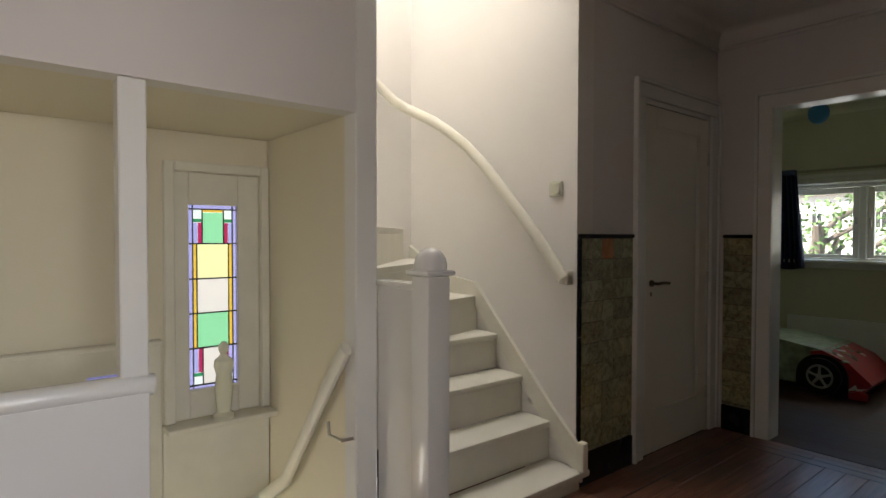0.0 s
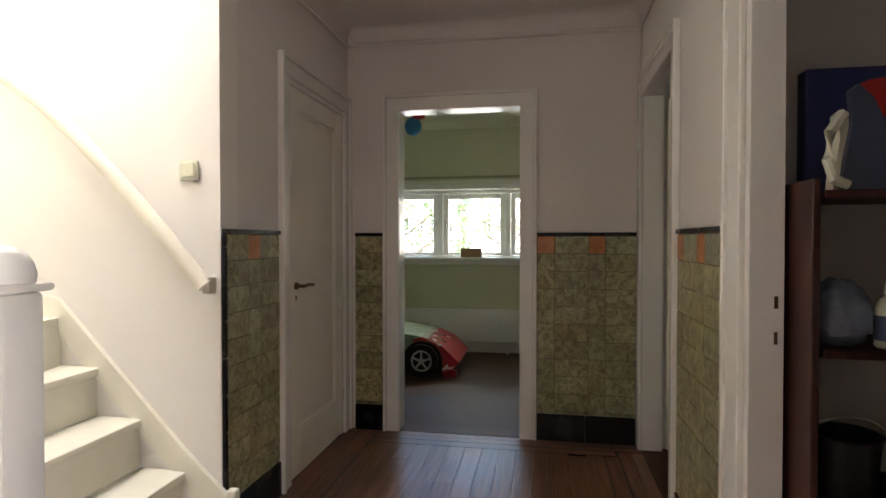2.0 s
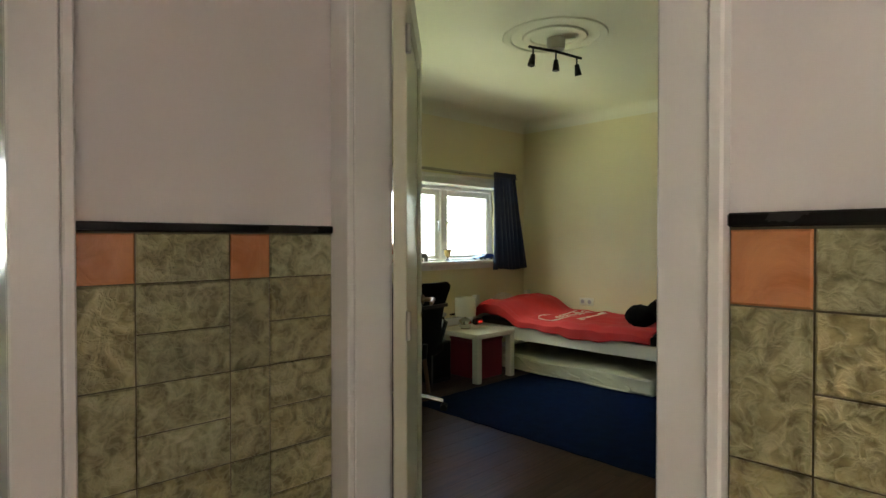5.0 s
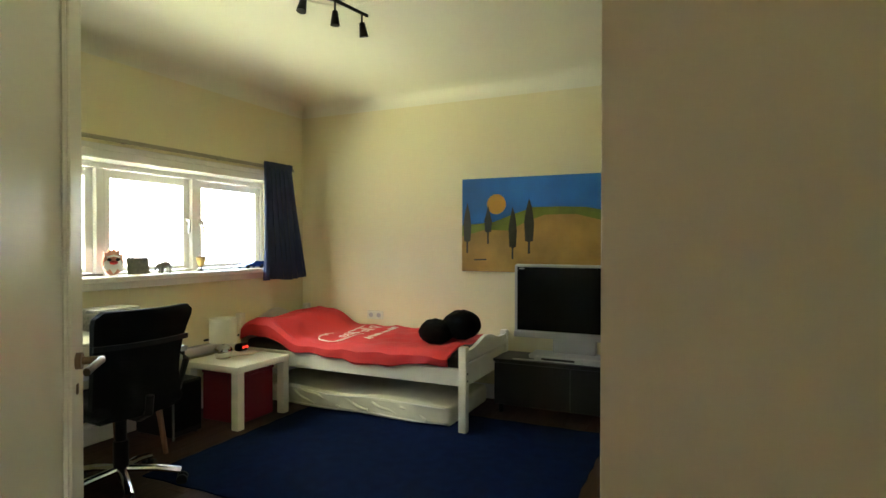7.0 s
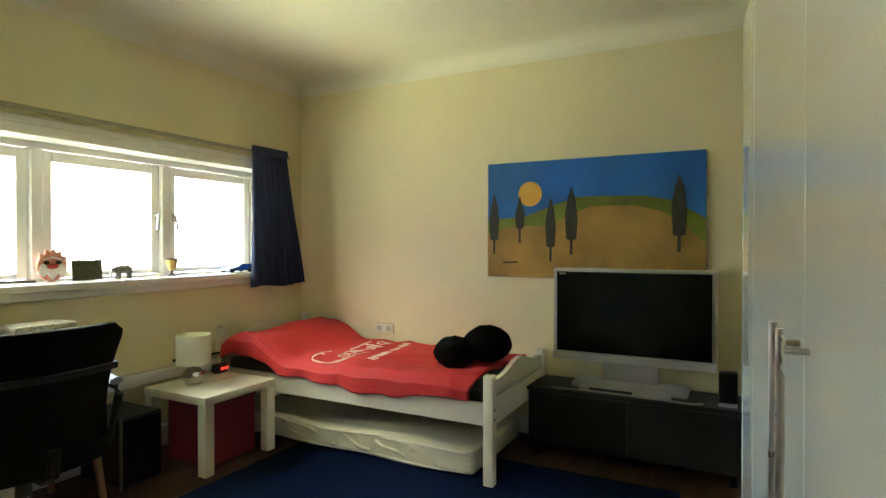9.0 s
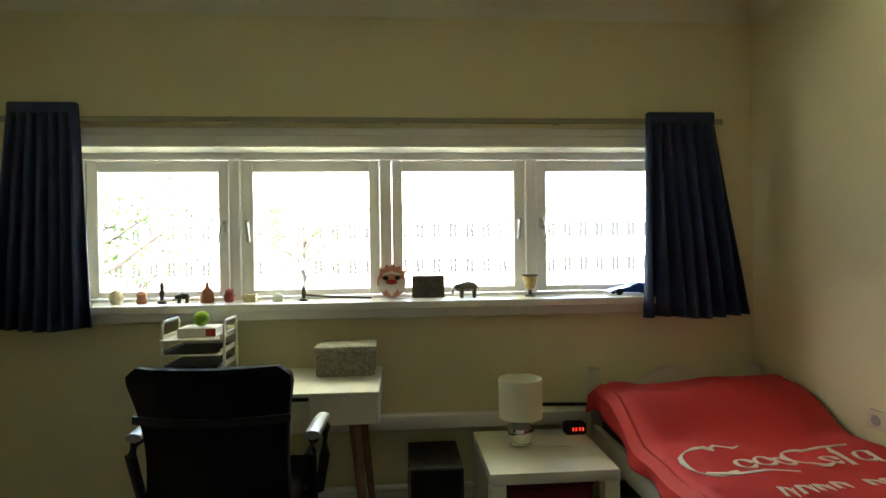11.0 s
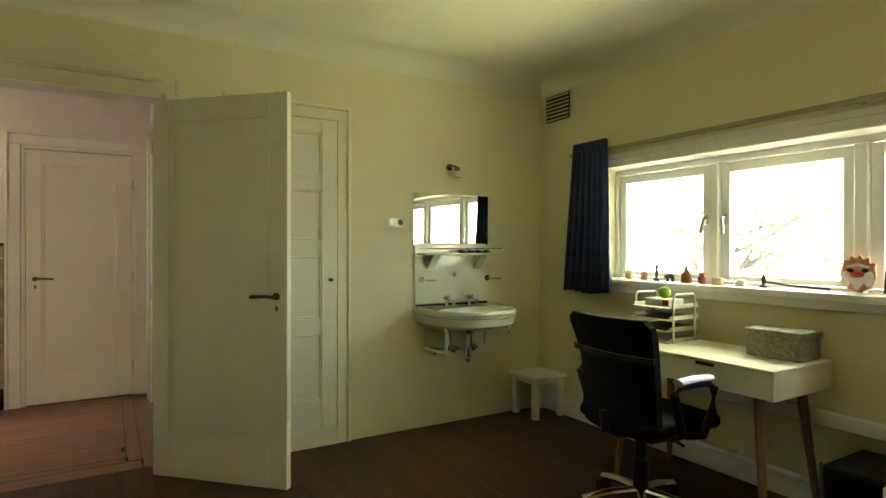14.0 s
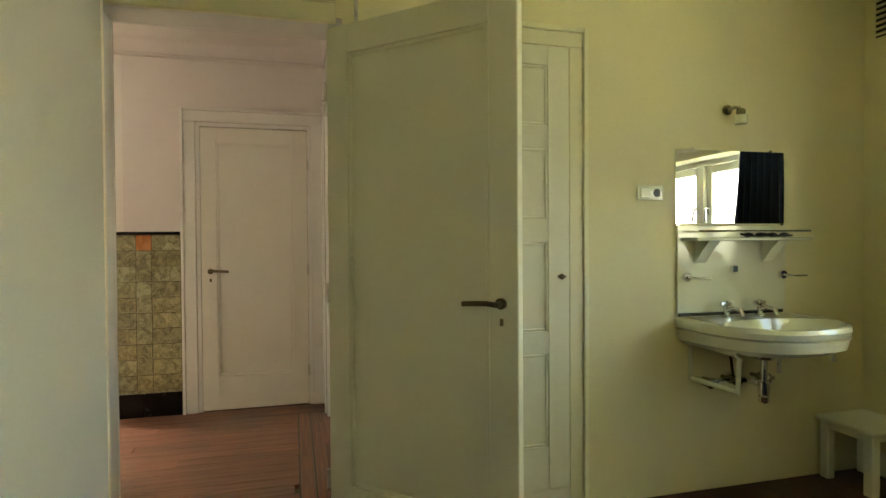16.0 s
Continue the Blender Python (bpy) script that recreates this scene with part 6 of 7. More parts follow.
def lettering(root, start, size, bars, seed):
    """Plain script-like strokes laid on the cover; rows of bars of the print's size."""
    rng = random.Random(seed)
    for x0, y0, pts, r in bars:
        bm = bmesh.new()
        path = []
        for a, b in pts:
            x, y = x0 + a * size, y0 + b * size
            path.append((x, y, duvet_height(x, y) + 0.0095))
        lo = []
        for k, q in enumerate(path):
            q, nx = Vector(q), Vector(path[min(k + 1, len(path) - 1)]) - Vector(path[max(k - 1, 0)])
            side = Vector((-nx.y, nx.x, 0)).normalized() * r * (0.7 + 0.5 * math.sin(1.3 * k + a))
            lo.append((bm.verts.new(q + side), bm.verts.new(q - side), bm.verts.new(q + side - Vector((0, 0, 0.004))), bm.verts.new(q - side - Vector((0, 0, 0.004)))))
        for c, d in zip(lo, lo[1:]):
            bm.faces.new((c[0], c[1], d[1], d[0]))
            bm.faces.new((c[2], d[2], d[3], c[3]))
            bm.faces.new((c[0], d[0], d[2], c[2]))
            bm.faces.new((c[1], c[3], d[3], d[1]))
        part("print_stroke", bm, M_WHITE_PRINT, root)


def arc(cx, cy, r, a0, a1, sy=1.0, n=12):
    return [(cx + r * math.cos(radians(a0 + (a1 - a0) * k / n)), cy + sy * r * math.sin(radians(a0 + (a1 - a0) * k / n))) for k in range(n + 1)]


PX, PY = 3.42, 1.70
strokes = [(PX, PY, arc(0.10, 0.10, 0.12, 50, 300, 1.1), 0.010), (PX, PY, [(0.03, 0.01), (0.14, -0.05), (0.28, -0.03), (0.40, -0.07)], 0.007), (PX, PY, [(0.14, 0.20), (0.2, 0.25), (0.28, 0.22), (0.33, 0.26)], 0.006)]
for k in range(3):
    strokes.append((PX, PY, arc(0.24 + 0.09 * k, 0.06, 0.038, 0, 340, 1.3), 0.007))
strokes += [(PX, PY, arc(0.56, 0.10, 0.10, 60, 300, 1.1), 0.009), (PX, PY, arc(0.64, 0.06, 0.036, 0, 340, 1.3), 0.007), (PX, PY, [(0.71, 0.0), (0.715, 0.10), (0.73, 0.20), (0.705, 0.16), (0.72, 0.03)], 0.007), (PX, PY, [(0.58, 0.19), (0.70, 0.21), (0.82, 0.19)], 0.006), (PX, PY, arc(0.80, 0.06, 0.036, 0, 340, 1.3), 0.007), (PX, PY, [(0.84, 0.10), (0.845, 0.02), (0.87, 0.0)], 0.006)]
lettering(duvet, 0, 0.80, strokes, 3)
small = []
for k in range(9):
    if k == 4:
        continue
    u = 0.30 + 0.066 * k
    small.append((PX - 0.13, PY - 0.215 + 0.008 * k, [(u, 0.0), (u + 0.005, 0.055), (u + 0.03, 0.05), (u + 0.04, 0.0), (u + 0.045, 0.05)], 0.006))
lettering(duvet, 0, 0.98, small, 4)

cu = thing("bow_cushion", (3.75, 0.9, 0.55), "black fluffy two-lobed cushion lying on the duvet", "cushion")
for c, r in (((3.70, 0.985, 0.605), 0.112), ((3.80, 0.815, 0.655), 0.128), ((3.75, 0.90, 0.62), 0.075)):
    lb = ball(bmesh.new(), c, r, 1.0, 1.15, 0.85, 28, 18)
    for v in lb.verts:
        v.co += 0.012 * noise.noise(v.co * 30) * (v.co - Vector(c)).normalized()
    part("lobe", lb, M_BLACK_FUR, cu)

td = bmesh.new()
cuboid(td, BX0 + 0.06, BX1 - 0.10, BY0 + 0.14, BY1 - 0.12, 0.0095, 0.155, bevel=0.03, seg=3)
bmesh.ops.subdivide_edges(td, edges=[e for e in td.edges if e.calc_length() > 0.3], cuts=24, use_grid_fill=True)
for v in td.verts:
    v.co.x += 0.014 * math.sin(v.co.y * 9 + v.co.z * 60) * (v.co.x < BX0 + 0.2)
    v.co.z += 0.012 * math.sin(v.co.y * 6 + 1) * (v.co.z > 0.1)
spare = thing("spare_mattress", (3.77, 1.6, 0.0095), "creased cream spare mattress stowed under the bed", "mattress")
part("cover", td, M_MATTRESS, spare)
for z in (0.028, 0.138):
    seam = [(BX0 + 0.062 + 0.014 * math.sin((BY0 + 0.18 + 1.65 * k / 40) * 9 + z * 60), BY0 + 0.18 + 1.65 * k / 40, z + 0.008 * math.sin((BY0 + 0.18 + 1.65 * k / 40) * 6 + 1) * (z > 0.1)) for k in range(41)]
    part("piping", tube(bmesh.new(), seam, 0.006, 8), M_PILLOW, spare, "pale piped seam")
for k in range(6):
    y = BY0 + 0.32 + 0.24 * k
    fold = [(BX0 + 0.058 + 0.014 * math.sin((y + 0.05 * q) * 9 + (0.05 + 0.018 * q) * 60), y + 0.05 * q, 0.045 + 0.018 * q + 0.008 * math.sin(q + k)) for q in range(5)]
    part("crease", tube(bmesh.new(), fold, 0.011, 8), M_MATTRESS, spare)

# painting
pt = thing("painting", (4.225, 0.3, 1.4), "landscape painting with cypresses, yellow sun and blue sky", "painting")
PYL, PYR, PZ0, PZ1 = 0.988, -0.357, 1.034, 1.793
part("canvas", bx(4.212, 4.239, PYR, PYL, PZ0, PZ1, bevel=0.002), mat("blue_painted_sky", (0.003, 0.13, 0.42), 0.55, vary=0.3, scale=3, bump=0.15, bump_scale=90), pt)


def on_canvas(name, pts, level, m):
    q = [(PYL + (PYR - PYL) * u, PZ1 + (PZ0 - PZ1) * v) for u, v in pts]
    part(name, prism(bmesh.new(), q, "x", 4.2118 - 0.0012 * level, 4.2119), m, pt)


M_HILL = mat("ochre_painted_hill", (0.37, 0.22, 0.045), 0.6, vary=0.35, scale=4, bump=0.15, bump_scale=90)
M_MEADOW = mat("green_painted_meadow", (0.16, 0.21, 0.015), 0.6, vary=0.35, scale=5, bump=0.15, bump_scale=90)
M_CYPRESS = mat("dark_painted_cypress", (0.035, 0.035, 0.022), 0.6, vary=0.3, scale=20)
on_canvas("meadow", [(0.0, 0.50), (0.2, 0.47), (0.28, 0.42), (0.36, 0.37), (0.45, 0.32), (0.6, 0.32), (0.75, 0.33), (0.86, 0.37), (0.93, 0.44), (1.0, 0.52), (1.0, 0.998), (0.0, 0.998)], 1, M_MEADOW)
on_canvas("hill", [(0.0, 0.62), (0.15, 0.55), (0.3, 0.56), (0.42, 0.46), (0.52, 0.40), (0.7, 0.40), (0.83, 0.46), (0.92, 0.58), (1.0, 0.70), (1.0, 0.998), (0.0, 0.998)], 2, M_HILL)
on_canvas("sun_disc", [(0.222 + 0.06 * math.cos(a), 0.28 + 0.106 * math.sin(a)) for a in [2 * math.pi * k / 28 for k in range(28)]], 1, mat("yellow_paint", (0.70, 0.38, 0.04), 0.55, vary=0.1))
for u, v0, v1, w in ((0.035, 0.26, 0.80, 0.026), (0.17, 0.29, 0.70, 0.024), (0.325, 0.31, 0.86, 0.026), (0.425, 0.23, 0.80, 0.03), (0.895, 0.17, 0.77, 0.032)):
    b = v1 - 0.13
    on_canvas("cypress", [(u, v0), (u + w * 0.6, v0 + 0.1), (u + w, v0 + 0.6 * (b - v0)), (u + w * 0.8, b), (u + 0.2 * w, b + 0.01), (u + 0.2 * w, v1), (u - 0.25 * w, v1), (u - 0.2 * w, b + 0.01), (u - 0.8 * w, b), (u - w, v0 + 0.55 * (b - v0)), (u - 0.55 * w, v0 + 0.1)], 3, M_CYPRESS)
on_canvas("signature", [(0.08, 0.865), (0.16, 0.86), (0.16, 0.875), (0.08, 0.88)], 3, M_CYPRESS)

# television on its low bench
be = thing("tv_bench", (4.05, 0.03, 0), "dark grey low television bench with drawers", "tv bench")
part("carcass", bx(3.91, 4.225, -0.55, 0.595, 0.06, 0.385, bevel=0.004), M_GREY, be)
for y0, y1 in ((-0.545, 0.02), (0.025, 0.59)):
    part("drawer_front", bx(3.892, 3.9095, y0, y1, 0.07, 0.375, bevel=0.003), M_GREY, be)
for x in (3.94, 4.19):
    for y in (-0.5, 0.55):
        part("foot", rod(bmesh.new(), (x, y, 0), (x, y, 0.0595), 0.02), M_BLACK, be)
part("bench_top", bx(3.888, 4.23, -0.555, 0.60, 0.3855, 0.405, bevel=0.003), M_GREY, be)
tv = thing("television", (4.1, 0.04, 0.405), "large silver-framed flat television, switched off", "television")
part("housing", bx(4.10, 4.17, -0.42, 0.50, 0.545, 1.105, bevel=0.01), M_SILVER, tv)
part("screen", bx(4.094, 4.0995, -0.395, 0.475, 0.60, 1.085), M_TV, tv)
part("speaker_bar", bx(4.088, 4.0995, -0.42, 0.50, 0.546, 0.592, bevel=0.004), M_SILVER, tv)
part("stand_neck", bx(4.11, 4.15, -0.12, 0.20, 0.44, 0.5445, bevel=0.005), M_SILVER, tv)
part("stand_base", bx(4.0, 4.2, -0.28, 0.36, 0.4055, 0.4395, bevel=0.012, seg=2), M_SILVER, tv)
part("badge", bx(4.0925, 4.0938, 0.42, 0.46, 1.068, 1.078), M_SILVER, tv)
dvp = thing("game_console", (3.97, 0.05, 0.405), "flat silver game console with strip on the bench", "console")
part("console_case", bx(3.93, 3.995, -0.2, 0.30, 0.4055, 0.435, bevel=0.006), M_SILVER, dvp)
part("front_strip", bx(3.9275, 3.9295, 0.0, 0.24, 0.412, 0.430), M_GREY, dvp)
wi = bmesh.new()
tube(wi, [(3.91, 0.45, 0.411), (3.93, 0.2, 0.411), (3.915, -0.12, 0.411), (3.90, -0.30, 0.411), (3.93, -0.36, 0.411)], 0.005, 8)
tagged(made("cable", wi, M_SILVER), "pale cable lying along the bench edge", "cable")
spk = thing("loudspeaker", (3.98, -0.46, 0.405), "small black and silver loudspeaker on the bench", "loudspeaker")
part("speaker_body", bx(3.95, 4.03, -0.52, -0.43, 0.4055, 0.58, bevel=0.012, seg=2), M_BLACK, spk)
part("speaker_foot", bx(3.935, 3.9495, -0.52, -0.43, 0.4055, 0.425, bevel=0.003), M_SILVER, spk)

# wardrobe
wm = pose(0.93, -0.672, 0, 0, 0, 4.0)


def wardrobe():
    root = thing("wardrobe", wm, "tall glossy white wardrobe with long bar handles", "wardrobe")

    def p(name, bm, m, parent=root, label=""):
        bm.transform(wm)
        return part(name, bm, m, parent, label)

    L, D, H = 2.0, 0.58, 2.03
    cream = mat("cream_wardrobe_side", (0.78, 0.70, 0.54), 0.45, vary=0.02, scale=2, bump=0.02)
    p("side_panel", bx(0, 0.02, -D, 0.0, 0, H, bevel=0.001), cream)
    p("side_panel", bx(L - 0.02, L, -D, 0.0, 0, H, bevel=0.001), M_WARDROBE)
    p("top_panel", bx(0.0205, L - 0.0205, -D, -0.022, H - 0.02, H), M_WARDROBE)
    p("back_panel", bx(0.0205, L - 0.0205, -D, -D + 0.01, 0.0, H - 0.0205), M_WARDROBE)
    p("plinth", bx(0.0205, L - 0.0205, -0.05, -0.04, 0, 0.07), M_WARDROBE)
    for x0, x1, hx in ((0.021, 0.818, 0.778), (0.821, 1.618, 0.861), (1.621, 1.979, 0)):
        d = p("door", bx(x0, x1, -0.021, -0.001, 0.072, H - 0.003, bevel=0.0015), M_WARDROBE)
        if hx:
            hb = rod(bmesh.new(), (hx, 0.038, 0.70), (hx, 0.038, 1.12), 0.007)
            for z in (0.735, 1.085):
                rod(hb, (hx, -0.001, z), (hx, 0.038, z), 0.0055)
            p("handle", hb, M_METAL, d, "long steel bar handle")
    return root


wardrobe()

# ceiling lamp and rosette
rs = bmesh.new()
for rad, h in ((0.31, 0.013), (0.18, 0.018)):
    lathe(rs, [(rad - 0.03, 0.0), (rad - 0.022, -h * 0.7), (rad, -h), (rad + 0.022, -h * 0.7), (rad + 0.03, 0.0)], (2.22, 0.84, CEIL_B + 0.002), 48)
struct("ceiling_rosette", rs, M_CEIL, "plaster ring rosette on the bedroom ceiling", "rosette")
cl = thing("ceiling_lamp", (2.250, 0.850, CEIL_B), "dark metal ceiling lamp with three spots on a bar", "ceiling lamp")
part("canopy", lathe(bmesh.new(), [(0.03, -0.075), (0.055, -0.07), (0.06, -0.03), (0.06, 0.0)], (2.250, 0.850, CEIL_B - 0.002)), M_SILVER, cl)
part("bar", tube(bmesh.new(), [(2.030, 0.900, 2.478), (2.250, 0.850, 2.485), (2.470, 0.800, 2.478)], 0.009, 8), M_GREY, cl)
for x, y, k in ((2.060, 0.892, -1), (2.250, 0.850, 0), (2.430, 0.808, 1)):
    part("spot_stem", rod(bmesh.new(), (x, y, 2.43), (x, y, 2.478), 0.005), M_GREY, cl)
    part("spot", rod(bmesh.new(), (x + 0.02 * k, y, 2.36), (x, y, 2.43), 0.024, 0.014), M_GREY, cl)

# ---- small things on the sill ----
CLAY = mat("terracotta_clay", (0.34, 0.13, 0.06), 0.7, vary=0.15)
CREAM = mat("cream_clay", (0.58, 0.50, 0.32), 0.6)
DARKW = mat("dark_carved_wood", (0.035, 0.022, 0.015), 0.5)
ROSE = mat("rose_clay", (0.42, 0.10, 0.09), 0.6)


def turned(name, x, prof, m, label, y=2.69):
    bm = lathe(bmesh.new(), prof, (x, y, S), 16)
    return tagged(made(name, bm, m), label, "ornament")


turned("egg_ornament", 1.03, [(0.018, 0), (0.03, 0.015), (0.033, 0.035), (0.022, 0.06), (0.003, 0.072)], CREAM, "cream egg-shaped ornament on the sill")
turned("clay_figure", 1.15, [(0.02, 0), (0.026, 0.01), (0.02, 0.03), (0.024, 0.045), (0.012, 0.058), (0.002, 0.062)], CLAY, "small terracotta figure on the sill")
turned("wooden_figurine", 1.245, [(0.02, 0), (0.02, 0.012), (0.008, 0.02), (0.012, 0.05), (0.008, 0.075), (0.011, 0.09), (0.004, 0.105), (0.002, 0.12)], DARKW, "slim dark carved figurine on the sill")
turned("clay_house", 1.46, [(0.032, 0), (0.034, 0.01), (0.03, 0.045), (0.024, 0.06), (0.01, 0.075), (0.005, 0.10), (0.002, 0.105)], CLAY, "brown clay house ornament on the sill")
turned("rose_jar", 1.565, [(0.018, 0), (0.026, 0.015), (0.027, 0.035), (0.018, 0.05), (0.022, 0.06), (0.004, 0.066)], ROSE, "small rose-coloured jar on the sill")


def animal(name, x, s, m, label, y=2.69):
    bm = bmesh.new()
    ball(bm, (x, y, S + 0.60 * s), 0.30 * s, 1.7, 0.8, 0.9)
    ball(bm, (x - 0.52 * s, y, S + 0.55 * s), 0.20 * s, 1.2, 0.8, 1.0)
    tube(bm, [(x - 0.68 * s, y, S + 0.50 * s), (x - 0.80 * s, y, S + 0.36 * s), (x - 0.82 * s, y, S + 0.2 * s)], 0.06 * s, 8)
    for dx in (-0.34, 0.34):
        for dy in (-0.13, 0.13):
            rod(bm, (x + dx * s, y + dy * s, S), (x + dx * s, y + dy * s, S + 0.5 * s), 0.09 * s, 0.12 * s, 10)
    tube(bm, [(x + 0.5 * s, y, S + 0.65 * s), (x + 0.58 * s, y, S + 0.4 * s)], 0.025 * s, 6)
    return tagged(made(name, bm, m), label, "animal figure")


animal("elephant_figure", 1.345, 0.055, DARKW, "small dark elephant figure on the sill")
animal("grazing_animal_figure", 2.745, 0.095, mat("grey_stone_figure", (0.16, 0.15, 0.13), 0.7, vary=0.2, scale=30), "grey four-legged animal figure on the sill")
cbx = thing("trinket_box", (1.665, 2.69, S), "small tan trinket box on the sill", "box")
part("box_body", bx(1.635, 1.695, 2.67, 2.71, S, S + 0.028, bevel=0.003), CREAM, cbx)
part("box_lid", bx(1.633, 1.697, 2.668, 2.712, S + 0.0285, S + 0.038, bevel=0.003), CREAM, cbx)
wpg = bmesh.new()
ball(wpg, (1.80, 2.69, S + 0.02), 0.022, 1.3, 0.8, 0.9)
cuboid(wpg, 1.775, 1.825, 2.675, 2.705, S, S + 0.012, bevel=0.002)
tagged(made("white_ornament", wpg, M_PORCELAIN), "small white ornament on the sill", "ornament")
pp2 = thing("pipe_on_stand", (1.93, 2.69, S), "long dark carved pipe on a small stand", "ornament")
part("stand", lathe(bmesh.new(), [(0.02, 0), (0.02, 0.008), (0.008, 0.014), (0.012, 0.04), (0.008, 0.06), (0.003, 0.075)], (1.925, 2.69, S), 14), DARKW, pp2)
part("stem", tube(bmesh.new(), [(1.93, 2.685, S + 0.03), (2.08, 2.675, S + 0.018), (2.26, 2.66, S + 0.012)], 0.006, 8), DARKW, pp2)
mk = thing("paper_dragon_mask", (2.36, 2.70, S), "red and white paper dragon mask on the sill", "mask")
M_MASK = mat("red_paper", (0.62, 0.25, 0.17), 0.7, vary=0.35, scale=25)
part("face", prism(bmesh.new(), [(2.36 + r * math.cos(a) * 0.98, S + 0.083 + r * 1.05 * math.sin(a)) for k in range(30) for a, r in [(2 * math.pi * k / 30, (0.074 + (0.018 if k % 2 and 2 < k < 13 else 0)))]], "y", 2.70, 2.715), M_MASK, mk)
for dx in (-0.03, 0.03):
    part("eye", ball(bmesh.new(), (2.36 + dx, 2.698, S + 0.105), 0.013, 1.2, 0.4, 0.8), M_BLACK, mk)
for dx in (-0.045, 0.045):
    part("cheek", ball(bmesh.new(), (2.36 + dx, 2.6985, S + 0.078), 0.02, 1.0, 0.25, 1.2), M_WHITE_PRINT, mk)
part("brow", prism(bmesh.new(), [(2.31, S + 0.125), (2.36, S + 0.14), (2.41, S + 0.125), (2.40, S + 0.118), (2.36, S + 0.128), (2.32, S + 0.118)], "y", 2.694, 2.6995), M_WHITE_PRINT, mk)
part("nose", ball(bmesh.new(), (2.36, 2.695, S + 0.085), 0.022, 1.3, 0.5, 0.6), M_RED, mk)
part("beard", prism(bmesh.new(), [(2.30, S + 0.075), (2.42, S + 0.075), (2.435, S + 0.05), (2.40, S + 0.03), (2.39, S + 0.05), (2.36, S + 0.012), (2.33, S + 0.05), (2.32, S + 0.03), (2.285, S + 0.05)], "y", 2.694, 2.6995), M_WHITE_PRINT, mk)
part("stay", bx(2.345, 2.375, 2.7155, 2.76, S, S + 0.06), M_WHITE_PRINT, mk)
pc = thing("photo_stand", (2.55, 2.69, S), "dark framed landscape photo on the sill", "photo frame")
pcm = Matrix.Translation((2.545, 2.70, S)) @ Matrix.Rotation(radians(-9), 4, "X")
part("photo", cuboid(bmesh.new(), -0.082, 0.082, -0.005, 0.003, 0.002, 0.115, 0.0015, pcm), mat("dark_photo_print", (0.09, 0.09, 0.06), 0.4, vary=0.5, scale=40), pc)
part("prop", bx(2.53, 2.56, 2.722, 2.75, S, S + 0.07), DARKW, pc)
vs_ = thing("cup", (3.065, 2.69, S), "painted yellow goblet with dark foot on the sill", "goblet")
part("bowl", lathe(bmesh.new(), [(0.010, 0.034), (0.024, 0.045), (0.031, 0.07), (0.038, 0.108), (0.035, 0.108), (0.026, 0.07), (0.004, 0.05)], (3.065, 2.69, S)), mat("ochre_glaze", (0.48, 0.32, 0.10), 0.35, vary=0.3, scale=60), vs_)
part("foot", lathe(bmesh.new(), [(0.026, 0), (0.027, 0.006), (0.012, 0.012), (0.008, 0.025), (0.012, 0.0335)], (3.065, 2.69, S)), DARKW, vs_)
part("rim", lathe(bmesh.new(), [(0.0385, 0.104), (0.0425, 0.108), (0.0425, 0.112), (0.0385, 0.113)], (3.065, 2.69, S)), DARKW, vs_)
mc = thing("model_car", (3.60, 2.69, S), "blue model sports car on the sill", "toy car")
M_CARBLUE = mat("metallic_blue", (0.012, 0.05, 0.22), 0.25, 0.3, coat=0.6)
part("car_body", prism(bmesh.new(), [(3.47, S + 0.018), (3.73, S + 0.012), (3.735, S + 0.045), (3.69, S + 0.06), (3.63, S + 0.062), (3.57, S + 0.042), (3.50, S + 0.030)], "y", 2.65, 2.745), M_CARBLUE, mc)
part("windscreen", prism(bmesh.new(), [(3.575, S + 0.044), (3.625, S + 0.064), (3.635, S + 0.064), (3.60, S + 0.047)], "y", 2.66, 2.735), M_BLACK, mc)
for x in (3.52, 3.68):
    for y in (2.648, 2.736):
        part("wheel", rod(bmesh.new(), (x, y, S + 0.018), (x, y + 0.012, S + 0.018), 0.0178), M_BLACK, mc)

# ---- outside ----
M_GRASS = mat("street_ground", (0.20, 0.20, 0.18), 0.9, vary=0.2, scale=0.5)
struct("ground", bx(-400, 400, 3.2, 800, -3.4, -3.2), M_GRASS, "pale street ground outside", "ground")
M_BRICK = mat("pale_brick_facade", (0.45, 0.41, 0.37), 0.85, vary=0.1, scale=3)
M_PANE = mat("dark_window_pane", (0.02, 0.022, 0.024), 0.15)


def far_house(x0, x1, y, z1, label):
    root = thing("apartment_building", ((x0 + x1) / 2, y + 3, -3.2), label, "building")
    part("wall", bx(x0, x1, y, y + 7, -3.199, z1), M_BRICK, root)
    part("roof", prism(bmesh.new(), [(y - 0.4, z1), (y + 7.4, z1), (y + 3.5, z1 + 2.6)], "x", x0 - 0.3, x1 + 0.3), mat("grey_roof_tiles", (0.36, 0.33, 0.31), 0.8), root)
    n = int((x1 - x0) / 1.3)
    for k in range(n):
        xc = x0 + (k + 0.5) * (x1 - x0) / n
        for z in (-0.95, 1.85):
            w = part("window", bx(xc - 0.40, xc + 0.40, y - 0.05, y - 0.001, z, z + 1.3), M_TRIM, root)
            part("pane", bx(xc - 0.32, xc - 0.03, y - 0.06, y - 0.051, z + 0.08, z + 1.22), M_PANE, w)
            part("pane", bx(xc + 0.03, xc + 0.32, y - 0.06, y - 0.051, z + 0.08, z + 1.22), M_PANE, w)
    return root


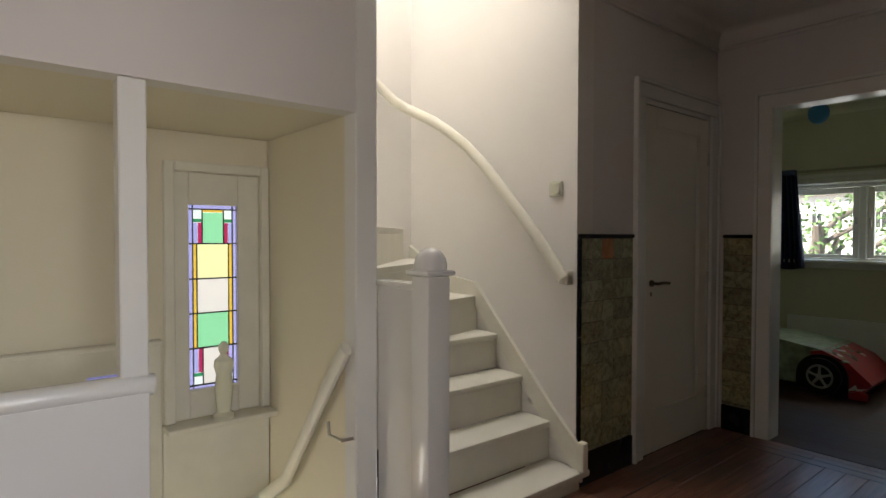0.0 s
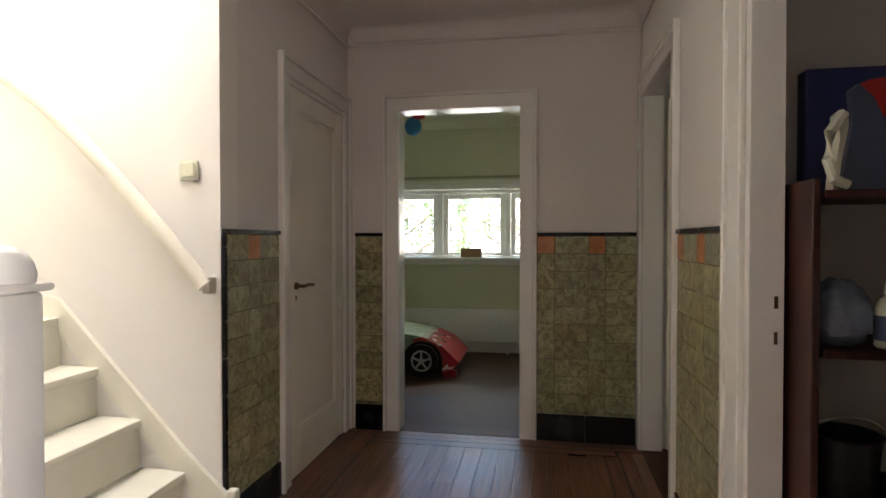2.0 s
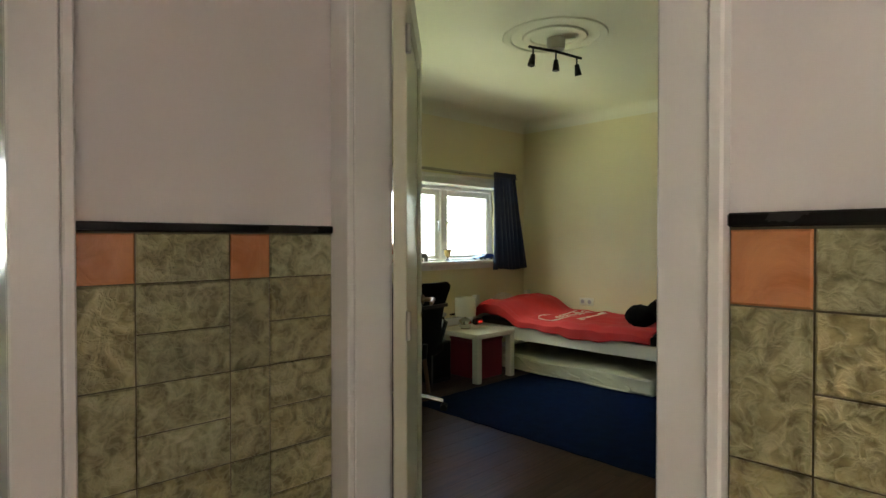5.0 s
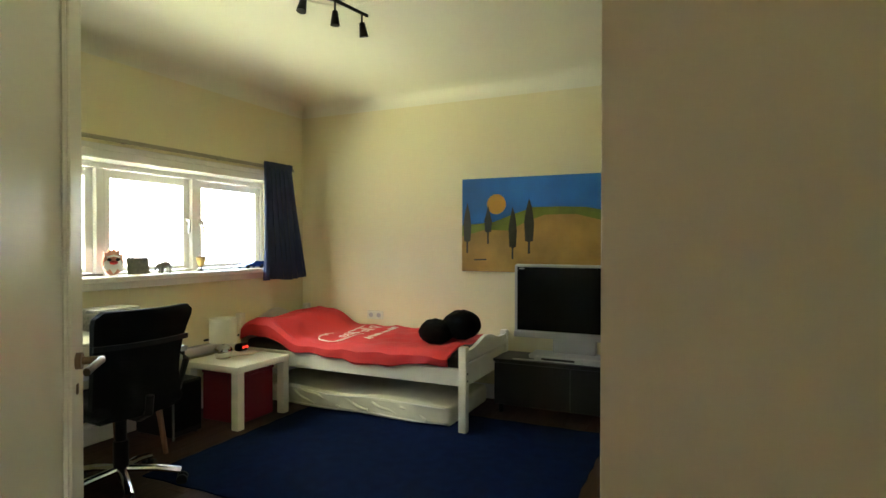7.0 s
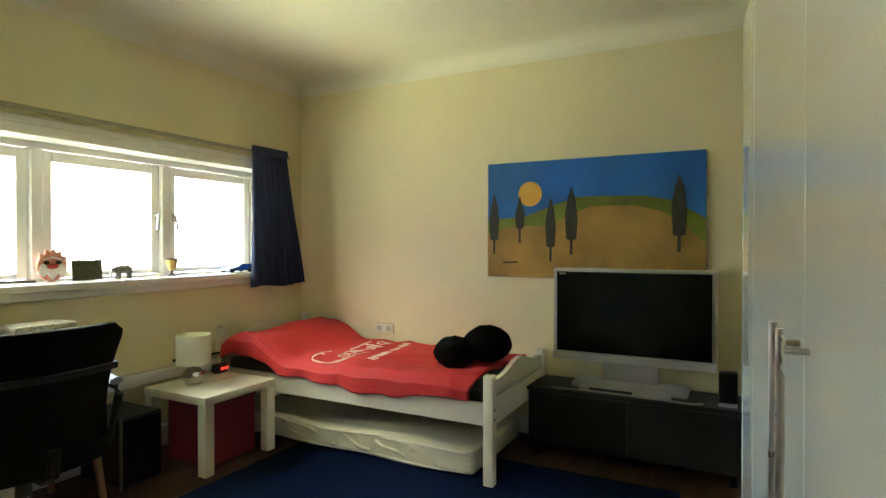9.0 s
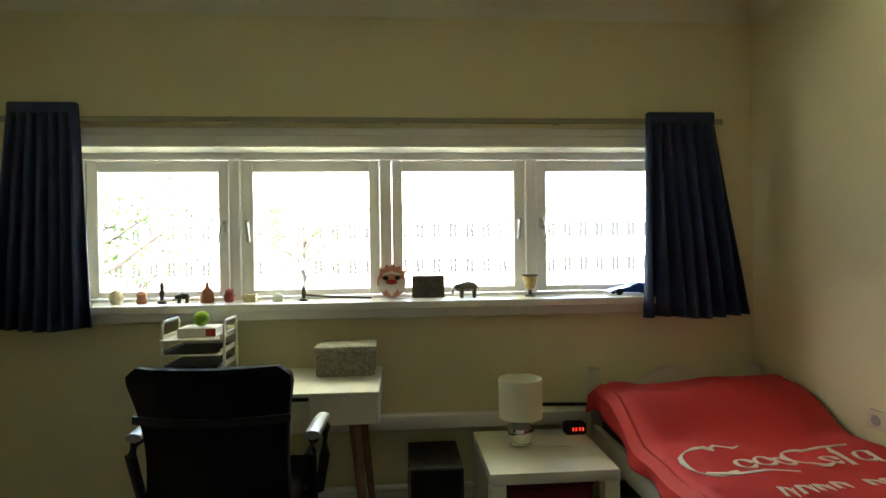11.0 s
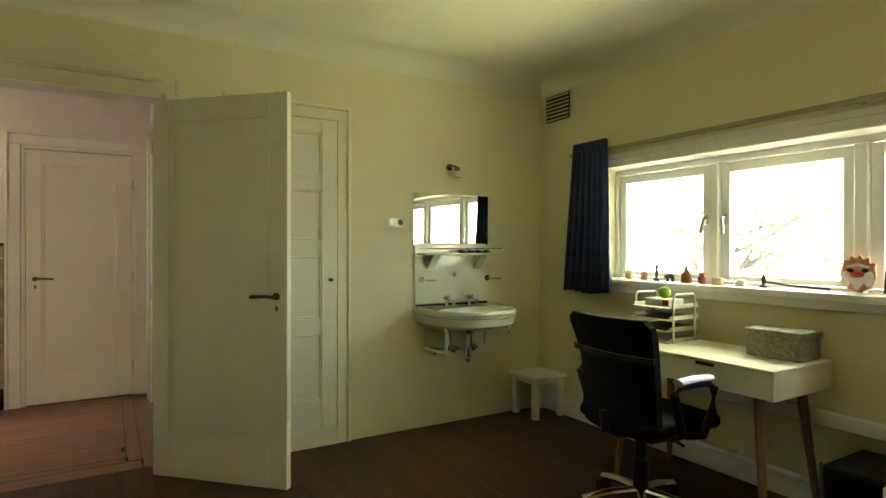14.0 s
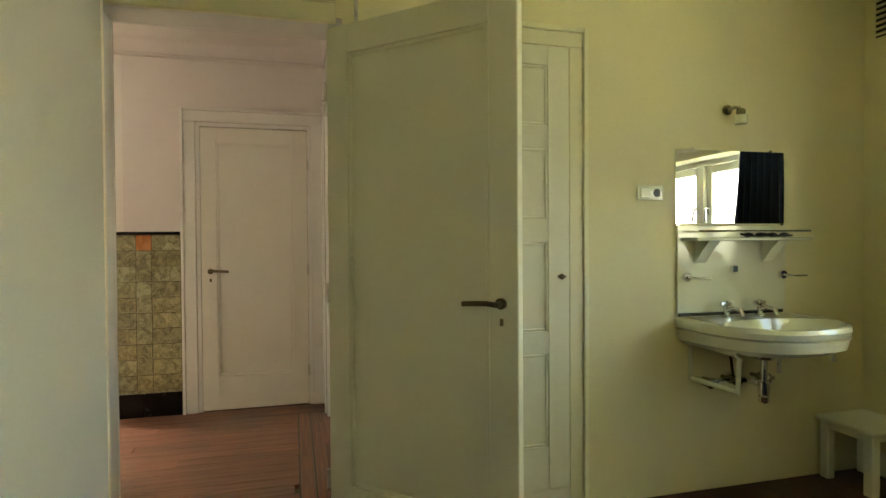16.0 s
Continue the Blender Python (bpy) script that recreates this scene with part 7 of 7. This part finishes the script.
far_house(-46, -8, 45, 4.4, "pale brick row house across the street")
far_house(-6, 34, 45, 4.4, "pale brick row house across the street")
M_LEAF = mat("green_leaves", (0.07, 0.13, 0.03), 0.6, vary=0.4, scale=2)
M_BARK = mat("grey_bark", (0.10, 0.08, 0.06), 0.9, vary=0.2, scale=8, bump=0.4, bump_scale=30)


def tree(x, y, h, seed):
    rng = random.Random(seed)
    root = thing("tree", (x, y, -3.2), "leafy street tree outside the windows", "tree")
    tb = bmesh.new()
    tube(tb, [(x, y, -3.2), (x + 0.1, y, -1.5), (x - 0.05, y, 0.2), (x + 0.1, y, h * 0.35)], 0.2, 10)
    ends = []
    for k in range(9):
        a = rng.random() * 6.28
        z0 = rng.uniform(-0.8, h * 0.3)
        r = rng.uniform(1.0, 2.2)
        e = (x + r * math.cos(a), y + r * math.sin(a), z0 + rng.uniform(0.8, 2.2))
        tube(tb, [(x, y, z0), (x + 0.5 * r * math.cos(a), y + 0.5 * r * math.sin(a), z0 + 0.5), e], 0.07, 7)
        ends.append(e)
    part("trunk", tb, M_BARK, root)
    vs, fs = [], []
    for e in ends:
        for k in range(150):
            c = Vector(e) + Vector((rng.gauss(0, 0.7), rng.gauss(0, 0.7), rng.gauss(0, 0.55)))
            d1 = Vector((rng.gauss(0, 1), rng.gauss(0, 1), rng.gauss(0, 1))).normalized() * 0.09
            d2 = d1.cross(Vector((rng.gauss(0, 1), rng.gauss(0, 1), rng.gauss(0, 1)))).normalized() * 0.05
            i = len(vs)
            vs += [c - d1, c + d2, c + d1, c - d2]
            fs.append((i, i + 1, i + 2, i + 3))
    me = bpy.data.meshes.new("crown")
    me.from_pydata(vs, [], fs)
    me.materials.append(M_LEAF)
    cr_ = new("crown", me)
    cr_.parent, cr_.matrix_parent_inverse = root, root.matrix_basis.inverted()
    return root


tree(-5.6, 14.0, 4.5, 1)
tree(-2.4, 28.0, 5.0, 2)
tree(9.5, 32.0, 5.0, 3)

# ---- floors, laid last ----
def boards(root_name, x0, x1, y0, y1, along, width, length, material, label, gap=0.0015, top=0.0):
    root = thing(root_name, (0, 0, 0), label, "floor", kind="structure")
    rng = random.Random(root_name)
    cache = {}
    u0, u1, v0, v1 = (x0, x1, y0, y1) if along == "y" else (y0, y1, x0, x1)
    n = max(1, round((u1 - u0) / width))
    w = (u1 - u0) / n
    for i in range(n):
        v = v0 - rng.random() * length
        while v < v1:
            a, b = max(v, v0), min(v + length, v1)
            v += length
            if b - a < 0.03:
                continue
            key = round(b - a, 2)
            if key not in cache:
                bm = bmesh.new()
                s = (w - gap, key - gap) if along == "y" else (key - gap, w - gap)
                cuboid(bm, -s[0] / 2, s[0] / 2, -s[1] / 2, s[1] / 2, -0.02, 0)
                top_e = [e for e in bm.edges if all(q.co.z > -0.01 for q in e.verts)]
                bmesh.ops.bevel(bm, geom=top_e, offset=0.0012, segments=1, affect="EDGES")
                me = bpy.data.meshes.new("plank")
                bm.to_mesh(me)
                bm.free()
                me.materials.append(material)
                cache[key] = me
            ob = new("plank", cache[key])
            cu, cv = u0 + (i + 0.5) * w, (a + b) / 2
            ob.matrix_basis = Matrix.Translation((cu, cv, top) if along == "y" else (cv, cu, top))
            ob.parent = root
    return root


XA, XB, YA, YB, LW = -0.229, -0.147, -0.219, -0.140, 0.009
boards("floor_hall", -1.62, XA, -4.7, YA, "y", 0.10, 1.1, M_FLOOR, "polished red-brown hall parquet with dark inlay lines")
boards("floor_hall_border", -1.62, XB - LW, YA + LW, YB, "x", 0.07, 0.9, M_FLOOR_X, "red-brown parquet border between inlay lines")
boards("floor_hall_border_end", -1.62, -0.002, YB + LW, -0.002, "x", 0.065, 0.9, M_FLOOR_X, "red-brown parquet border")
boards("floor_hall_edge", XA + LW, XB, -4.7, YA, "y", 0.073, 0.9, M_FLOOR, "red-brown parquet border between inlay lines")
boards("floor_hall_edge_outer", XB + LW, -0.002, -4.7, YB, "y", 0.07, 0.9, M_FLOOR, "red-brown parquet border")
boards("floor_hall_edge_left", -1.84, -1.62 - LW, -1.49, -0.002, "y", 0.09, 0.9, M_FLOOR, "red-brown parquet border")
boards("floor_hall_landing", -2.2, -1.62 - LW, -4.7, -1.49, "y", 0.10, 1.1, M_FLOOR, "polished red-brown landing parquet")
dl = bmesh.new()
cuboid(dl, XA, XA + LW, -4.7, YA, -0.02, 0)
cuboid(dl, XB, XB + LW, -4.7, YB, -0.02, 0)
cuboid(dl, -1.62 - LW, -1.62, -4.7, -0.002, -0.02, 0)
cuboid(dl, -1.62, XA + LW, YA, YA + LW, -0.02, 0)
cuboid(dl, -1.62, XB + LW, YB, YB + LW, -0.02, 0)
struct("floor_inlay", dl, M_FLOOR_DARK, "double dark inlay lines in the hall parquet", "floor")
boards("floor_bedroom", 0.0, XE, -1.35, YW, "x", 0.14, 1.3, M_FLOOR_B, "worn dark brown bedroom floor boards", gap=0.0006)
struct("threshold", bx(-1.489, -0.718, 0.0, 0.13, -0.02, 0.002), M_FLOOR_B, "dark wooden threshold", "threshold")

# ---- wall tiles ----
TILE_TOP, TILE_BASE = 1.287, 0.166


def tile_panel(name, m, width, cols, orange, label, edge_left=False):
    """A tiled dado on the local x-z plane, facing -y; cols are (width, tall) columns from the left."""
    root = thing(name, (0, 0, 0), label, "tile dado", kind="structure")
    bm = bx(0, width, -0.006, -0.001, TILE_BASE, TILE_TOP - 0.02)
    bm.transform(m)
    part("grout_bed", bm, M_GROUT, root)
    bm = bx(0, width, -0.020, -0.001, TILE_TOP - 0.02, TILE_TOP, bevel=0.003)
    bm.transform(m)
    part("black_border", bm, M_BLACK_TILE, root, "black glazed border strip")
    n = max(1, round(width / 0.3))
    for i in range(n):
        bm = bx(i * width / n + 0.001, (i + 1) * width / n - 0.001, -0.018, -0.001, 0.0, TILE_BASE - 0.002, bevel=0.003)
        bm.transform(m)
        part("base_tile", bm, M_BLACK_TILE, root, "black glazed base tile")
    if edge_left:
        z = TILE_BASE
        while z < TILE_TOP - 0.04:
            bm = bx(-0.004, 0.016, -0.020, -0.001, z, min(z + 0.148, TILE_TOP - 0.022), bevel=0.004)
            bm.transform(m)
            part("edge_tile", bm, M_BLACK_TILE, root)
            z += 0.15
    cache = {}
    x = 0.016 if edge_left else 0.0
    for ci, (cw, tall) in enumerate(cols):
        cw = min(cw, width - x)
        if cw < 0.02:
            break
        z, k = TILE_TOP - 0.022, 0
        while z > TILE_BASE + 0.01:
            h = 0.108 if (k == 0 or not tall) else 0.216
            h = min(h, z - TILE_BASE)
            is_o = k == 0 and ci in orange
            key = (round(cw, 3), round(h, 3), is_o)
            if key not in cache:
                bm = bmesh.new()
                cuboid(bm, 0.0016, cw - 0.0016, -0.0115, -0.004, -h + 0.0016, -0.0016)
                es = [e for e in bm.edges if all(v.co.y < -0.01 for v in e.verts)]
                bmesh.ops.bevel(bm, geom=es, offset=0.003, segments=1, affect="EDGES")
                me = bpy.data.meshes.new("tile")
                bm.to_mesh(me)
                bm.free()
                me.materials.append(M_ORANGE_TILE if is_o else M_GREEN_TILE)
                cache[key] = me
            ob = new("tile", cache[key])
            ob.matrix_basis = m @ Matrix.Translation((x, random.uniform(-0.0012, 0.0008), z))
            ob.parent = root
            if is_o:
                tagged(ob, "plain orange accent tile")
            z -= h
            k += 1
        x += cw
    return root


DADO = "olive green marbled tile dado with orange accents"
tile_panel("tile_dado_end", pose(-0.612, 0, 0), 0.590, [(0.110, 1), (0.202, 0), (0.100, 1), (0.202, 0)], (0, 2), DADO)
tile_panel("tile_dado_end_left", pose(-1.786, 0, 0), 0.200, [(0.200, 0)], (), "olive green marbled tile dado")
tile_panel("tile_dado_right", pose(0, -1.012, 0, 0, 0, -90), 0.658, [(0.104, 1), (0.210, 0), (0.100, 1), (0.204, 0), (0.1, 1)], (0, 2, 4), DADO)
tile_panel("tile_dado_right_near", pose(0, -2.771, 0, 0, 0, -90), 0.418, [(0.104, 1), (0.210, 0), (0.104, 1)], (0, 2), DADO)
tile_panel("tile_dado_left", pose(-1.84, -1.487, 0, 0, 0, 90), 0.486, [(0.185, 0), (0.100, 1), (0.185, 0)], (1,), DADO, edge_left=True)
